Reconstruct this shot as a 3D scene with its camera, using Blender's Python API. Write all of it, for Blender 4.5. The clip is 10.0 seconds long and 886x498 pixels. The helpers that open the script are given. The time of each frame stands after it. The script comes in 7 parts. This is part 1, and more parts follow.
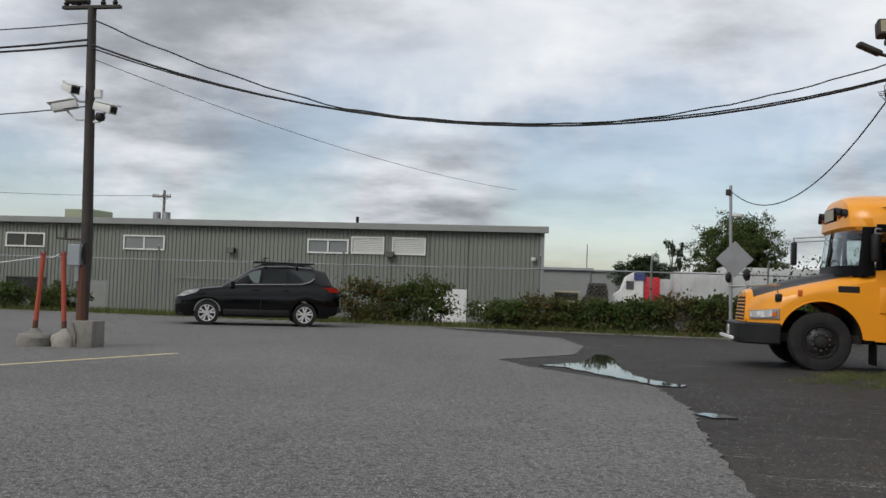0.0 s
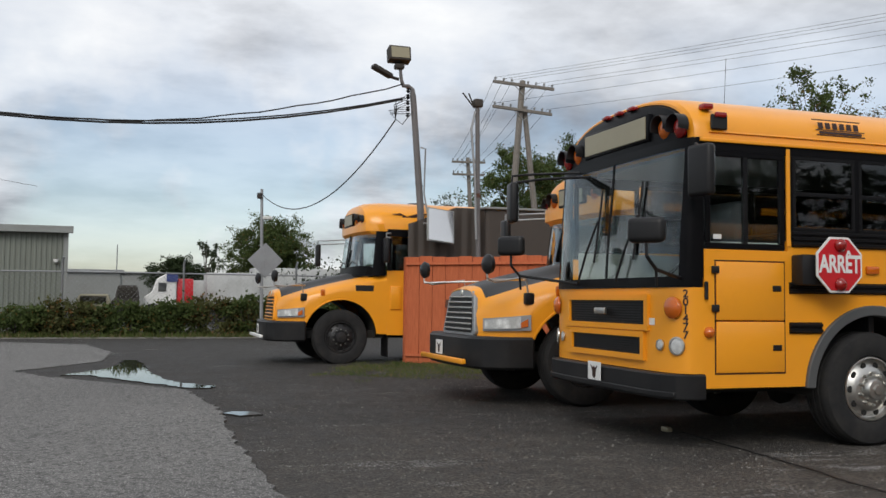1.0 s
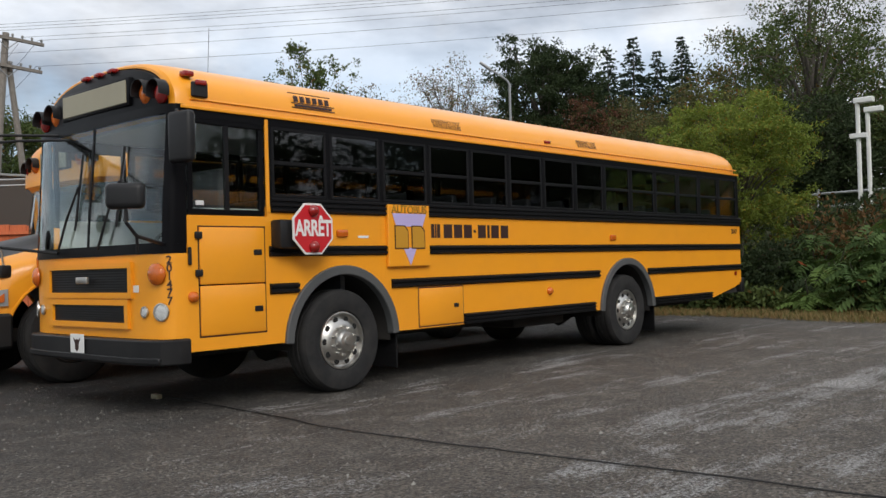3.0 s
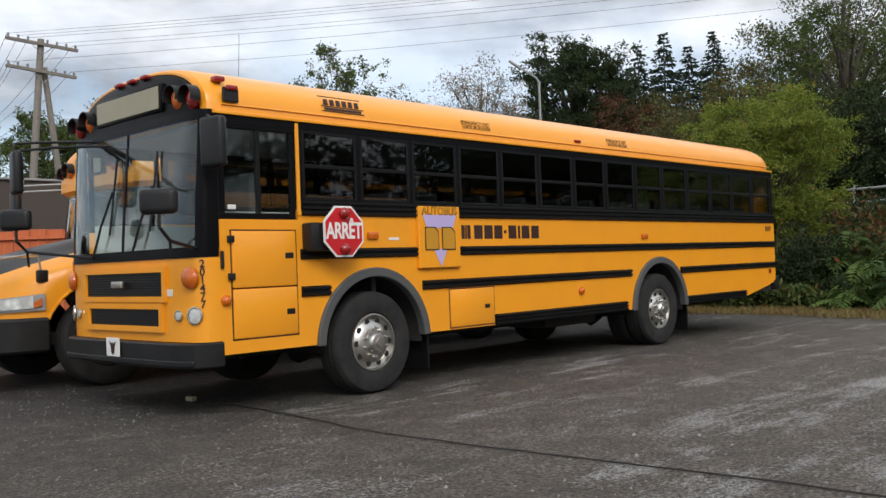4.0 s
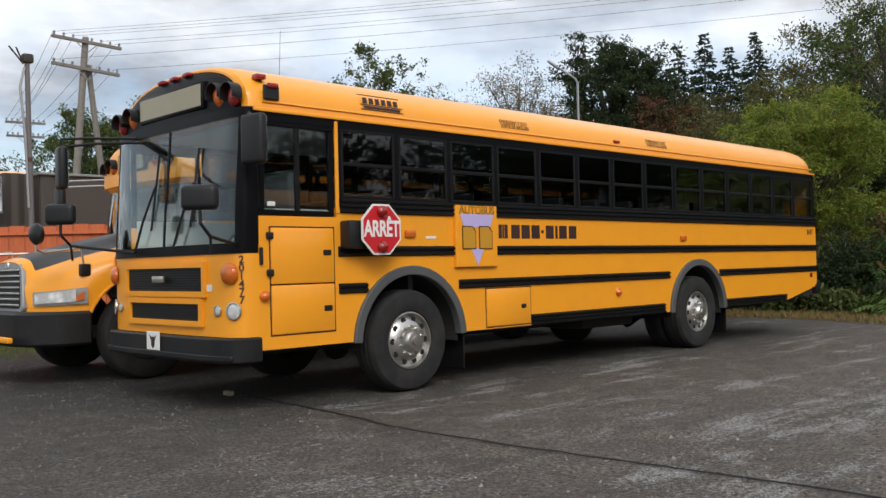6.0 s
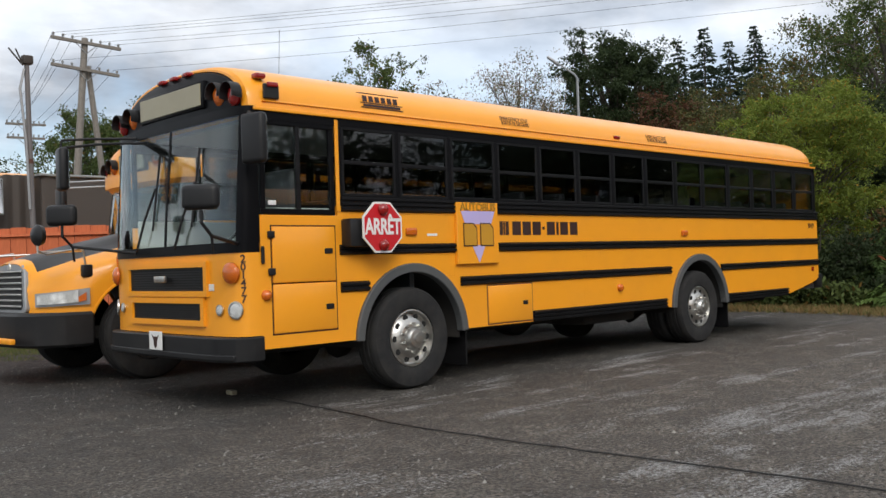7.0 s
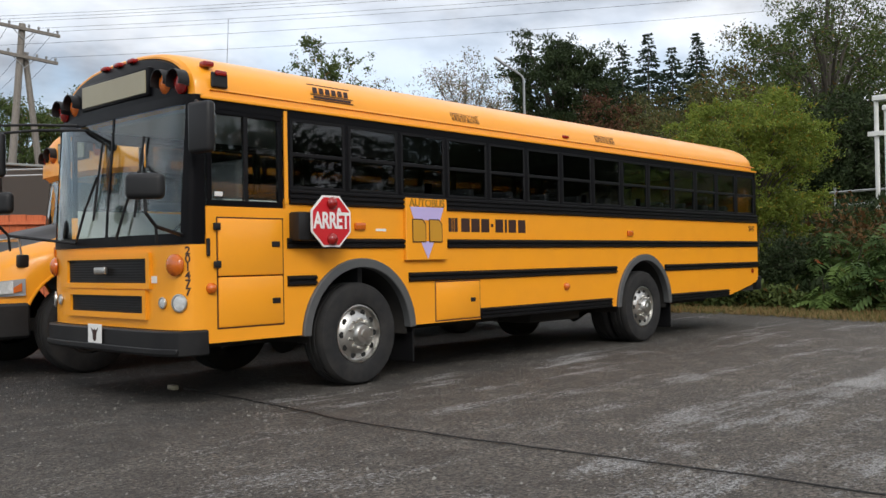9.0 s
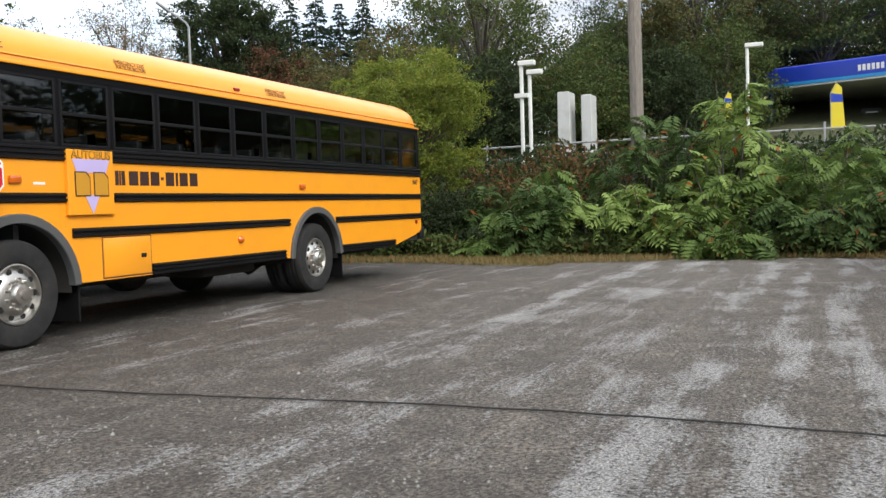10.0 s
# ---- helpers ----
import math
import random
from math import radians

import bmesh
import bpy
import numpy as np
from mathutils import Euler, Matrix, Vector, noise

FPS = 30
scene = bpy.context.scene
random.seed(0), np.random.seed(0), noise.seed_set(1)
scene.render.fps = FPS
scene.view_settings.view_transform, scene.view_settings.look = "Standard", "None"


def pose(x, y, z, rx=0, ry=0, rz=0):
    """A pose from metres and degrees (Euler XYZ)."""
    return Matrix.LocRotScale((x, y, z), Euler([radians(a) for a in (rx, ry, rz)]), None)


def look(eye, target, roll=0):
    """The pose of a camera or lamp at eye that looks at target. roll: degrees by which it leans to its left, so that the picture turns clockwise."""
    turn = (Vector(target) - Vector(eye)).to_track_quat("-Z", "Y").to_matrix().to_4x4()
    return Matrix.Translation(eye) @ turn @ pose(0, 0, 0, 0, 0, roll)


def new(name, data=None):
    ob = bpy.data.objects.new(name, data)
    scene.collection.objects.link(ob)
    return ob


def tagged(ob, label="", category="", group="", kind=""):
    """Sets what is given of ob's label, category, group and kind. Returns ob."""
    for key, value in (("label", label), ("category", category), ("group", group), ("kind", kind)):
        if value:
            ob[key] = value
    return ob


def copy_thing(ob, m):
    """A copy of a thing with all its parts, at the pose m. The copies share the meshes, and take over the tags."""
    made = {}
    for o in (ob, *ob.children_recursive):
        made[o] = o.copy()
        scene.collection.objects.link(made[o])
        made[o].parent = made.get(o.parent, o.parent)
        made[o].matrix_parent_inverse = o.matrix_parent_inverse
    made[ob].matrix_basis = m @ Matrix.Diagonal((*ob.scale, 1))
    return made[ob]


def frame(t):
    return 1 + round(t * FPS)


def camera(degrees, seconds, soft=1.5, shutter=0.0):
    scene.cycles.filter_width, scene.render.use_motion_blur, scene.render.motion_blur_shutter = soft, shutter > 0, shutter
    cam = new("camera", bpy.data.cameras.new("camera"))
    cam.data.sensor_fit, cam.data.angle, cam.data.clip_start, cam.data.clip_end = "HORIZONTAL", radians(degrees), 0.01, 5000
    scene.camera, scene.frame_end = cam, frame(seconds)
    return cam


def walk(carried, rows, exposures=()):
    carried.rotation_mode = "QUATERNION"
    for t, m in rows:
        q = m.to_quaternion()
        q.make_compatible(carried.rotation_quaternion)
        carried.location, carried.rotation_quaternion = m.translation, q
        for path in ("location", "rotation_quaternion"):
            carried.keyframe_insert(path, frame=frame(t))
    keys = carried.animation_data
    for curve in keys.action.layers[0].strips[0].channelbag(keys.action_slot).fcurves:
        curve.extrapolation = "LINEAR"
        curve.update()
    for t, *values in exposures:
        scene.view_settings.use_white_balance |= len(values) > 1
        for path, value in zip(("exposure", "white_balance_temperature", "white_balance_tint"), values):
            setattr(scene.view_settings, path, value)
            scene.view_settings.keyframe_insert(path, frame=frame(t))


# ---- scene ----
cam = camera(51.5, 10.0)
PATH = [
    (0, (-5.048, -6.348, 1.22), (-5.398, -4.381, 1.308), 1.9),
    (0.1, (-5.041, -6.391, 1.233), (-5.215, -4.4, 1.33), 2.0),
    (0.3, (-5.024, -6.43, 1.245), (-4.906, -4.436, 1.358), 1.8),
    (0.5, (-5.024, -6.479, 1.247), (-4.702, -4.509, 1.367), 1.5),
    (1, (-4.994, -6.513, 1.244), (-4.365, -4.617, 1.355), 0.6),
    (1.5, (-4.927, -6.541, 1.231), (-4.015, -4.763, 1.315), -0.1),
    (2, (-4.905, -6.599, 1.22), (-3.748, -4.969, 1.278), -0.6),
    (2.5, (-4.885, -6.649, 1.219), (-3.485, -5.221, 1.251), -0.9),
    (2.7, (-4.864, -6.685, 1.212), (-3.372, -5.354, 1.241), -1.5),
    (3.8, (-4.854, -6.717, 1.238), (-3.389, -5.356, 1.28), -2.3),
    (4, (-4.856, -6.708, 1.24), (-3.411, -5.326, 1.273), -2.1),
    (4.5, (-4.864, -6.706, 1.235), (-3.442, -5.3, 1.255), -1.7),
    (5, (-4.879, -6.707, 1.236), (-3.471, -5.287, 1.275), -1.0),
    (5.5, (-4.868, -6.699, 1.235), (-3.473, -5.266, 1.274), -1.0),
    (7, (-4.871, -6.704, 1.232), (-3.483, -5.265, 1.261), -1.9),
    (7.5, (-4.835, -6.693, 1.229), (-3.456, -5.244, 1.26), -1.9),
    (8, (-4.755, -6.67, 1.218), (-3.382, -5.216, 1.249), -2.0),
    (8.5, (-4.763, -6.65, 1.215), (-3.386, -5.2, 1.255), -1.8),
    (9, (-4.87, -6.627, 1.207), (-3.396, -5.276, 1.23), -1.0),
    (9.5, (-5.038, -6.651, 1.199), (-3.347, -5.585, 1.149), -1.5),
    (10, (-5.06, -6.712, 1.188), (-3.212, -5.954, 1.095), -1.7),
]
walk(cam, [(t, look(eye, target, roll)) for t, eye, target, roll in PATH],
     exposures=[(0.0, 0.0), (0.5, 0.0), (1.0, 0.12), (1.5, 0.16), (2.5, 0.26), (4.0, 0.46), (8.5, 0.46), (9.0, 0.52), (9.5, 0.72), (10.0, 1.06)])

# ---- light: bright overcast, sun behind thin cloud ----
SUN_ELEV, SUN_AZ = 40.0, 212.0
world = bpy.data.worlds.new("overcast_sky")
scene.world = world
world.use_nodes = True
wn, wl = world.node_tree.nodes, world.node_tree.links
wn.clear()
w_out = wn.new("ShaderNodeOutputWorld")
w_bg = wn.new("ShaderNodeBackground")
w_sky = wn.new("ShaderNodeTexSky")
w_sky.sky_type, w_sky.sun_disc = "NISHITA", False
w_sky.sun_elevation, w_sky.sun_rotation = radians(SUN_ELEV), radians(SUN_AZ)
w_tc = wn.new("ShaderNodeTexCoord")
w_sep = wn.new("ShaderNodeSeparateXYZ")
wl.new(w_tc.outputs["Generated"], w_sep.inputs[0])


def w_math(op, a, b, clamp=False):
    n = wn.new("ShaderNodeMath")
    n.operation, n.use_clamp = op, clamp
    for i, v in enumerate((a, b)):
        if isinstance(v, (int, float)):
            n.inputs[i].default_value = v
        else:
            wl.new(v, n.inputs[i])
    return n.outputs[0]


def w_noise(vec, scale, detail, rough):
    n = wn.new("ShaderNodeTexNoise")
    n.inputs["Scale"].default_value, n.inputs["Detail"].default_value, n.inputs["Roughness"].default_value = scale, detail, rough
    wl.new(vec, n.inputs["Vector"])
    return n.outputs["Fac"]


def w_ramp(fac, stops):
    n = wn.new("ShaderNodeValToRGB")
    while len(n.color_ramp.elements) < len(stops):
        n.color_ramp.elements.new(0.5)
    for e, (p, c) in zip(n.color_ramp.elements, stops):
        e.position, e.color = p, (*c, 1)
    wl.new(fac, n.inputs[0])
    return n.outputs[0]


zc = w_math("MAXIMUM", w_sep.outputs[2], 0.0)
den = w_math("ADD", zc, 0.16)
comb = wn.new("ShaderNodeCombineXYZ")
wl.new(w_math("DIVIDE", w_sep.outputs[0], den), comb.inputs[0])
wl.new(w_math("DIVIDE", w_sep.outputs[1], den), comb.inputs[1])
cloud_a = w_noise(comb.outputs[0], 1.25, 9, 0.56)
w_off = wn.new("ShaderNodeVectorMath")
w_off.operation = "ADD"
w_off.inputs[1].default_value = (7.3, 2.1, 0)
wl.new(comb.outputs[0], w_off.inputs[0])
cloud_b = w_noise(w_off.outputs[0], 0.55, 6, 0.5)
cloud_sum = w_math("ADD", w_math("MULTIPLY", cloud_a, 0.6), w_math("MULTIPLY", cloud_b, 0.4))
cloud_col = w_ramp(cloud_sum, [(0.37, (0.98, 0.99, 1.0)), (0.46, (0.80, 0.83, 0.88)), (0.52, (0.60, 0.625, 0.67)), (0.58, (0.38, 0.40, 0.44)), (0.66, (0.24, 0.25, 0.28))])
# open strip of pale blue low over the horizon
gap_noise = w_noise(w_tc.outputs["Generated"], 5.0, 5, 0.55)
low = w_ramp(zc, [(0.0, (1, 1, 1)), (0.17, (0.8, 0.8, 0.8)), (0.30, (0, 0, 0))])
gap = w_math("MULTIPLY", low, w_ramp(gap_noise, [(0.40, (0, 0, 0)), (0.56, (1, 1, 1))]), True)
w_skyb = wn.new("ShaderNodeMix")
w_skyb.data_type, w_skyb.blend_type = "RGBA", "MULTIPLY"
w_skyb.inputs[0].default_value = 1.0
w_skyb.inputs[7].default_value = (0.115, 0.115, 0.115, 1)
wl.new(w_sky.outputs[0], w_skyb.inputs[6])
w_mix = wn.new("ShaderNodeMix")
w_mix.data_type = "RGBA"
wl.new(w_math("MULTIPLY", gap, 0.8), w_mix.inputs[0])
wl.new(cloud_col, w_mix.inputs[6])
wl.new(w_skyb.outputs[2], w_mix.inputs[7])
wl.new(w_mix.outputs[2], w_bg.inputs[0])
w_bg.inputs[1].default_value = 0.95
wl.new(w_bg.outputs[0], w_out.inputs[0])

sun_data = bpy.data.lights.new("sun", "SUN")
sun_data.energy, sun_data.angle, sun_data.color = 1.45, radians(28), (1.0, 0.96, 0.9)
sun = new("sun", sun_data)
a = radians(SUN_AZ)
sun.matrix_world = look((math.sin(a) * 40, math.cos(a) * 40, 40 * math.tan(radians(SUN_ELEV))), (0, 0, 0))


# ---- materials ----
class Nodes:
    """Short hand for the node tree of one material."""

    def __init__(self, name):
        self.m = bpy.data.materials.new(name)
        self.m.use_nodes = True
        self.t = self.m.node_tree
        self.b = self.t.nodes["Principled BSDF"]
        self.pos = self.t.nodes.new("ShaderNodeTexCoord").outputs["Object"]

    def link(self, a, b):
        self.t.links.new(a, b)

    def scaled(self, sx, sy, sz, vec=None, rot=0):
        n = self.t.nodes.new("ShaderNodeMapping")
        n.inputs["Scale"].default_value = (sx, sy, sz)
        n.inputs["Rotation"].default_value = (0, 0, radians(rot))
        self.link(vec or self.pos, n.inputs[0])
        return n.outputs[0]

    def noise(self, scale, detail=4, rough=0.55, vec=None):
        n = self.t.nodes.new("ShaderNodeTexNoise")
        n.inputs["Scale"].default_value, n.inputs["Detail"].default_value, n.inputs["Roughness"].default_value = scale, detail, rough
        self.link(vec or self.pos, n.inputs["Vector"])
        return n.outputs["Fac"]

    def voronoi(self, scale, vec=None, out="Distance"):
        n = self.t.nodes.new("ShaderNodeTexVoronoi")
        n.inputs["Scale"].default_value = scale
        self.link(vec or self.pos, n.inputs["Vector"])
        return n.outputs[out]

    def ramp(self, fac, *stops):
        n = self.t.nodes.new("ShaderNodeValToRGB")
        while len(n.color_ramp.elements) < len(stops):
            n.color_ramp.elements.new(0.5)
        for e, (p, c) in zip(n.color_ramp.elements, stops):
            c = (c, c, c) if isinstance(c, (int, float)) else c
            e.position, e.color = p, (*c, 1)
        self.link(fac, n.inputs[0])
        return n.outputs[0]

    def mix(self, fac, a, b, mode="MIX"):
        n = self.t.nodes.new("ShaderNodeMix")
        n.data_type, n.blend_type = "RGBA", mode
        for i, v in ((0, fac), (6, a), (7, b)):
            if isinstance(v, (int, float)):
                n.inputs[i].default_value = v if i == 0 else (v, v, v, 1)
            elif isinstance(v, tuple):
                n.inputs[i].default_value = (*v, 1)
            else:
                self.link(v, n.inputs[i])
        return n.outputs[2]

    def math(self, op, a, b):
        n = self.t.nodes.new("ShaderNodeMath")
        n.operation = op
        for i, v in enumerate((a, b)):
            if isinstance(v, (int, float)):
                n.inputs[i].default_value = v
            else:
                self.link(v, n.inputs[i])
        return n.outputs[0]

    def random(self, island=False):
        if island:
            return self.t.nodes.new("ShaderNodeNewGeometry").outputs["Random Per Island"]
        return self.t.nodes.new("ShaderNodeObjectInfo").outputs["Random"]

    def color(self, v):
        if isinstance(v, tuple):
            self.b.inputs["Base Color"].default_value = (*v, 1)
        else:
            self.link(v, self.b.inputs["Base Color"])

    def rough(self, v):
        if isinstance(v, (int, float)):
            self.b.inputs["Roughness"].default_value = v
        else:
            self.link(v, self.b.inputs["Roughness"])

    def bump(self, h, strength=0.3, dist=0.01):
        n = self.t.nodes.new("ShaderNodeBump")
        n.inputs["Strength"].default_value, n.inputs["Distance"].default_value = strength, dist
        self.link(h, n.inputs["Height"])
        self.link(n.outputs[0], self.b.inputs["Normal"])

    def set(self, **kw):
        for k, v in kw.items():
            self.b.inputs[k.replace("_", " ")].default_value = v
        return self.m


def paint(name, col, rough=0.35, dirt=0.25, metal=0.0, coat=0.0, scale=1.0, dirt_col=(0.12, 0.1, 0.08), spec=0.5):
    """Painted or moulded surface with faint stains and a fine speckle of dust."""
    n = Nodes(name)
    big = n.noise(1.7 * scale, 6, 0.6)
    fine = n.noise(38 * scale, 3, 0.6)
    mask = n.math("MULTIPLY", n.ramp(big, (0.45, 0.0), (0.75, 1.0)), n.ramp(fine, (0.3, 0.4), (0.7, 1.0)))
    n.color(n.mix(n.math("MULTIPLY", mask, dirt), col, dirt_col))
    n.rough(n.math("ADD", n.math("MULTIPLY", big, 0.25), rough - 0.1))
    n.bump(fine, 0.04, 0.003)
    return n.set(Metallic=metal, Coat_Weight=coat, Specular_IOR_Level=spec)


M_YELLOW = paint("bus_yellow", (0.90, 0.35, 0.016), 0.33, 0.10, coat=0.25, dirt_col=(0.25, 0.15, 0.05))
M_BLACK = paint("black_paint", (0.003, 0.003, 0.004), 0.36, 0.06, dirt_col=(0.03, 0.028, 0.026), spec=0.12)
M_RAIL = paint("black_rub_rail", (0.006, 0.006, 0.007), 0.42, 0.15, dirt_col=(0.035, 0.033, 0.031), spec=0.2)
M_FLARE = paint("grey_rubber_flare", (0.075, 0.078, 0.08), 0.6, 0.4, dirt_col=(0.14, 0.13, 0.12))
M_BUMPER = paint("black_bumper", (0.009, 0.009, 0.010), 0.45, 0.35, dirt_col=(0.06, 0.055, 0.05), spec=0.35)
M_PLASTIC = paint("black_plastic", (0.010, 0.010, 0.011), 0.42, 0.15, dirt_col=(0.05, 0.05, 0.05), spec=0.35)
M_CHROME = paint("bright_metal", (0.62, 0.61, 0.58), 0.34, 0.5, metal=1.0, scale=3, dirt_col=(0.2, 0.17, 0.14))
M_STEEL = paint("galvanised_steel", (0.36, 0.37, 0.38), 0.5, 0.35, metal=0.7)
M_UNDER = paint("dark_underbody", (0.015, 0.014, 0.013), 0.9, 0.3)
M_WHITE = paint("white_paint", (0.78, 0.78, 0.76), 0.4, 0.15)
M_RED = paint("sign_red", (0.55, 0.012, 0.02), 0.35, 0.12)
M_LETTER = paint("dark_lettering", (0.035, 0.012, 0.008), 0.5, 0.1)
M_LILAC = paint("lilac_film", (0.50, 0.42, 0.72), 0.4, 0.1)
M_GOLD = paint("gold_lettering", (0.55, 0.27, 0.02), 0.4, 0.1)
M_CREAM = paint("destination_blind", (0.31, 0.28, 0.19), 0.35, 0.2)
M_SEAT = paint("dark_seat_vinyl", (0.045, 0.05, 0.056), 0.5, 0.1)
M_INSIDE = paint("cabin_lining", (0.42, 0.44, 0.42), 0.6, 0.1)
M_ALLOY = paint("silver_alloy", (0.80, 0.80, 0.79), 0.32, 0.15, metal=0.55, scale=3)
M_RUST = paint("rusty_steel", (0.10, 0.045, 0.03), 0.8, 0.5, dirt_col=(0.2, 0.09, 0.04))
M_CABLE = paint("cable_black", (0.01, 0.01, 0.01), 0.5, 0.1)
M_RAD = paint("radiator_dark", (0.006, 0.006, 0.006), 0.7, 0.1)


def lens(name, col, rough=0.15, clear=False):
    n = Nodes(name)
    v = n.voronoi(90)
    cell = n.ramp(n.voronoi(9), (0.1, 1.0), (0.55, 0.6))
    n.color(n.mix(1.0, n.mix(n.ramp(v, (0.0, 0.0), (0.6, 1.0)), tuple(c * 0.7 for c in col), col), cell, "MULTIPLY") if clear else n.mix(n.ramp(v, (0.0, 0.0), (0.6, 1.0)), tuple(c * 0.7 for c in col), col))
    n.rough(rough)
    n.bump(v, 0.15, 0.004)
    return n.set(Coat_Weight=0.6)


M_AMBER, M_REDLENS = lens("amber_lens", (0.62, 0.13, 0.008)), lens("red_lens", (0.28, 0.008, 0.006))
M_LAMP = lens("clear_lamp", (0.85, 0.87, 0.86), 0.05, True)


def glass(name, tint, rough=0.02):
    n = Nodes(name)
    n.color(tint)
    n.rough(n.math("MULTIPLY", n.noise(3, 4), rough * 2))
    return n.set(Transmission_Weight=1.0, IOR=1.45)


M_GLASS = glass("dark_tinted_glass", (0.15, 0.16, 0.17))
M_WSHIELD = glass("windshield_glass", (0.80, 0.90, 0.88))
M_CLEAR = glass("lightly_tinted_glass", (0.62, 0.68, 0.68))
# flat grey carries the panes' sky reflection and blinds in its colour
M_SHEDPANE = paint("grey_pane_reflection", (0.20, 0.22, 0.225), 0.12, 0.2)
M_SHEDPANE_DARK = paint("dark_pane", (0.03, 0.034, 0.036), 0.12, 0.2)
M_MIRROR = paint("mirror_glass", (0.8, 0.8, 0.8), 0.12, 0.05, metal=1.0)


def tyre_material():
    n = Nodes("tyre_rubber")
    d = n.noise(5, 5, 0.65)
    n.color(n.mix(n.ramp(d, (0.4, 0.0), (0.75, 0.7)), (0.010, 0.010, 0.011), (0.034, 0.032, 0.029)))
    n.rough(0.85)
    n.bump(n.noise(60, 2), 0.15, 0.004)
    return n.m


M_TYRE = tyre_material()


def lot_material():
    """Worn dark lot: tar, brown dirt and pale crushed gravel dragged out along the wheel tracks."""
    n = Nodes("worn_lot_surface")
    fine = n.noise(62, 5, 0.8)
    clump = n.noise(20, 7, 0.75)
    big = n.noise(0.35, 6, 0.6)
    mid = n.noise(1.6, 7, 0.68)
    sep = n.t.nodes.new("ShaderNodeSeparateXYZ")
    n.link(n.pos, sep.inputs[0])
    # base is paler and grittier on the open side, away from the parked row
    side = n.math("ADD", n.math("MULTIPLY", sep.outputs[0], 0.006), n.math("MULTIPLY", sep.outputs[1], -0.11))
    open_ = n.ramp(n.math("ADD", side, n.math("MULTIPLY", big, 0.6)), (-0.30, 0.0), (0.85, 1.0))
    dark = n.mix(n.ramp(mid, (0.35, 0.0), (0.68, 1.0)), (0.015, 0.014, 0.013), (0.042, 0.037, 0.033))
    pale = n.mix(n.ramp(mid, (0.36, 0.0), (0.66, 1.0)), (0.066, 0.056, 0.047), (0.148, 0.129, 0.108))
    base = n.mix(open_, dark, pale)
    mottle = n.ramp(n.noise(5.5, 6, 0.72), (0.36, 0.66), (0.5, 1.0), (0.64, 1.35))
    stony = n.ramp(n.noise(34, 5, 0.85), (0.38, 0.40), (0.5, 1.0), (0.60, 2.3))
    base = n.mix(1.0, n.mix(1.0, base, mottle, "MULTIPLY"), stony, "MULTIPLY")
    # wheel tracks run with the parked row; each wanders a little
    wander = n.math("MULTIPLY", n.math("SUBTRACT", n.noise(0.12, 3, 0.5), 0.5), 1.6)
    lane = n.math("ADD", sep.outputs[1], wander)
    tracks = None
    for y0, w_, k in ((-0.55, 0.16, 0.45), (-3.55, 0.30, 0.9), (-4.15, 0.22, 0.5), (-5.85, 0.26, 1.0), (-6.45, 0.18, 0.9), (-6.95, 0.20, 0.9), (-7.7, 0.3, 0.7), (-9.0, 0.3, 0.7)):
        d = n.math("DIVIDE", n.math("ABSOLUTE", n.math("SUBTRACT", lane, y0), 0), w_)
        band = n.math("MULTIPLY", n.ramp(d, (0.25, 1.0), (1.0, 0.0)), k)
        tracks = band if tracks is None else n.math("MAXIMUM", tracks, band)
    streak = n.noise(1.0, 9, 0.72, n.scaled(0.30, 2.3, 1, rot=3))
    patch = n.noise(0.8, 9, 0.74)
    dust = n.math("ADD", n.math("MULTIPLY", streak, 0.62), n.math("MULTIPLY", patch, 0.38))
    dust = n.math("ADD", dust, n.math("MULTIPLY", n.math("SUBTRACT", open_, 0.80), 0.09))
    dust = n.math("ADD", dust, n.math("MULTIPLY", n.math("MULTIPLY", tracks, n.ramp(patch, (0.36, 0.1), (0.56, 1.0))), 0.085))
    grain = n.noise(30, 6, 0.82)
    # gravel lies where dust is high, and breaks up into single stones at its rim
    cover = n.ramp(dust, (0.48, 0.0), (0.55, 0.45), (0.64, 1.0))
    mask = n.ramp(n.math("ADD", n.math("MULTIPLY", cover, 0.26), grain), (0.60, 0.0), (0.665, 0.9))
    chip = n.ramp(n.noise(70, 3, 0.7), (0.38, (0.14, 0.136, 0.132)), (0.5, (0.34, 0.335, 0.33)), (0.62, (0.68, 0.675, 0.67)))
    col = n.mix(mask, base, chip)
    salt = n.math("MULTIPLY", n.ramp(n.noise(46, 4, 0.75), (0.575, 0.0), (0.61, 1.0)), n.math("ADD", n.math("MULTIPLY", open_, 0.75), 0.12))
    col = n.mix(n.math("MULTIPLY", salt, 0.6), col, (0.36, 0.345, 0.32))
    pits = n.ramp(n.noise(34, 5, 0.78), (0.41, 0.85), (0.47, 0.0))
    n.color(n.mix(pits, col, (0.016, 0.014, 0.013)))
    n.rough(n.ramp(mid, (0.3, 0.6), (0.6, 0.9)))
    n.bump(n.math("ADD", fine, n.math("ADD", clump, n.math("MULTIPLY", mask, 0.4))), 0.9, 0.022)
    return n.m


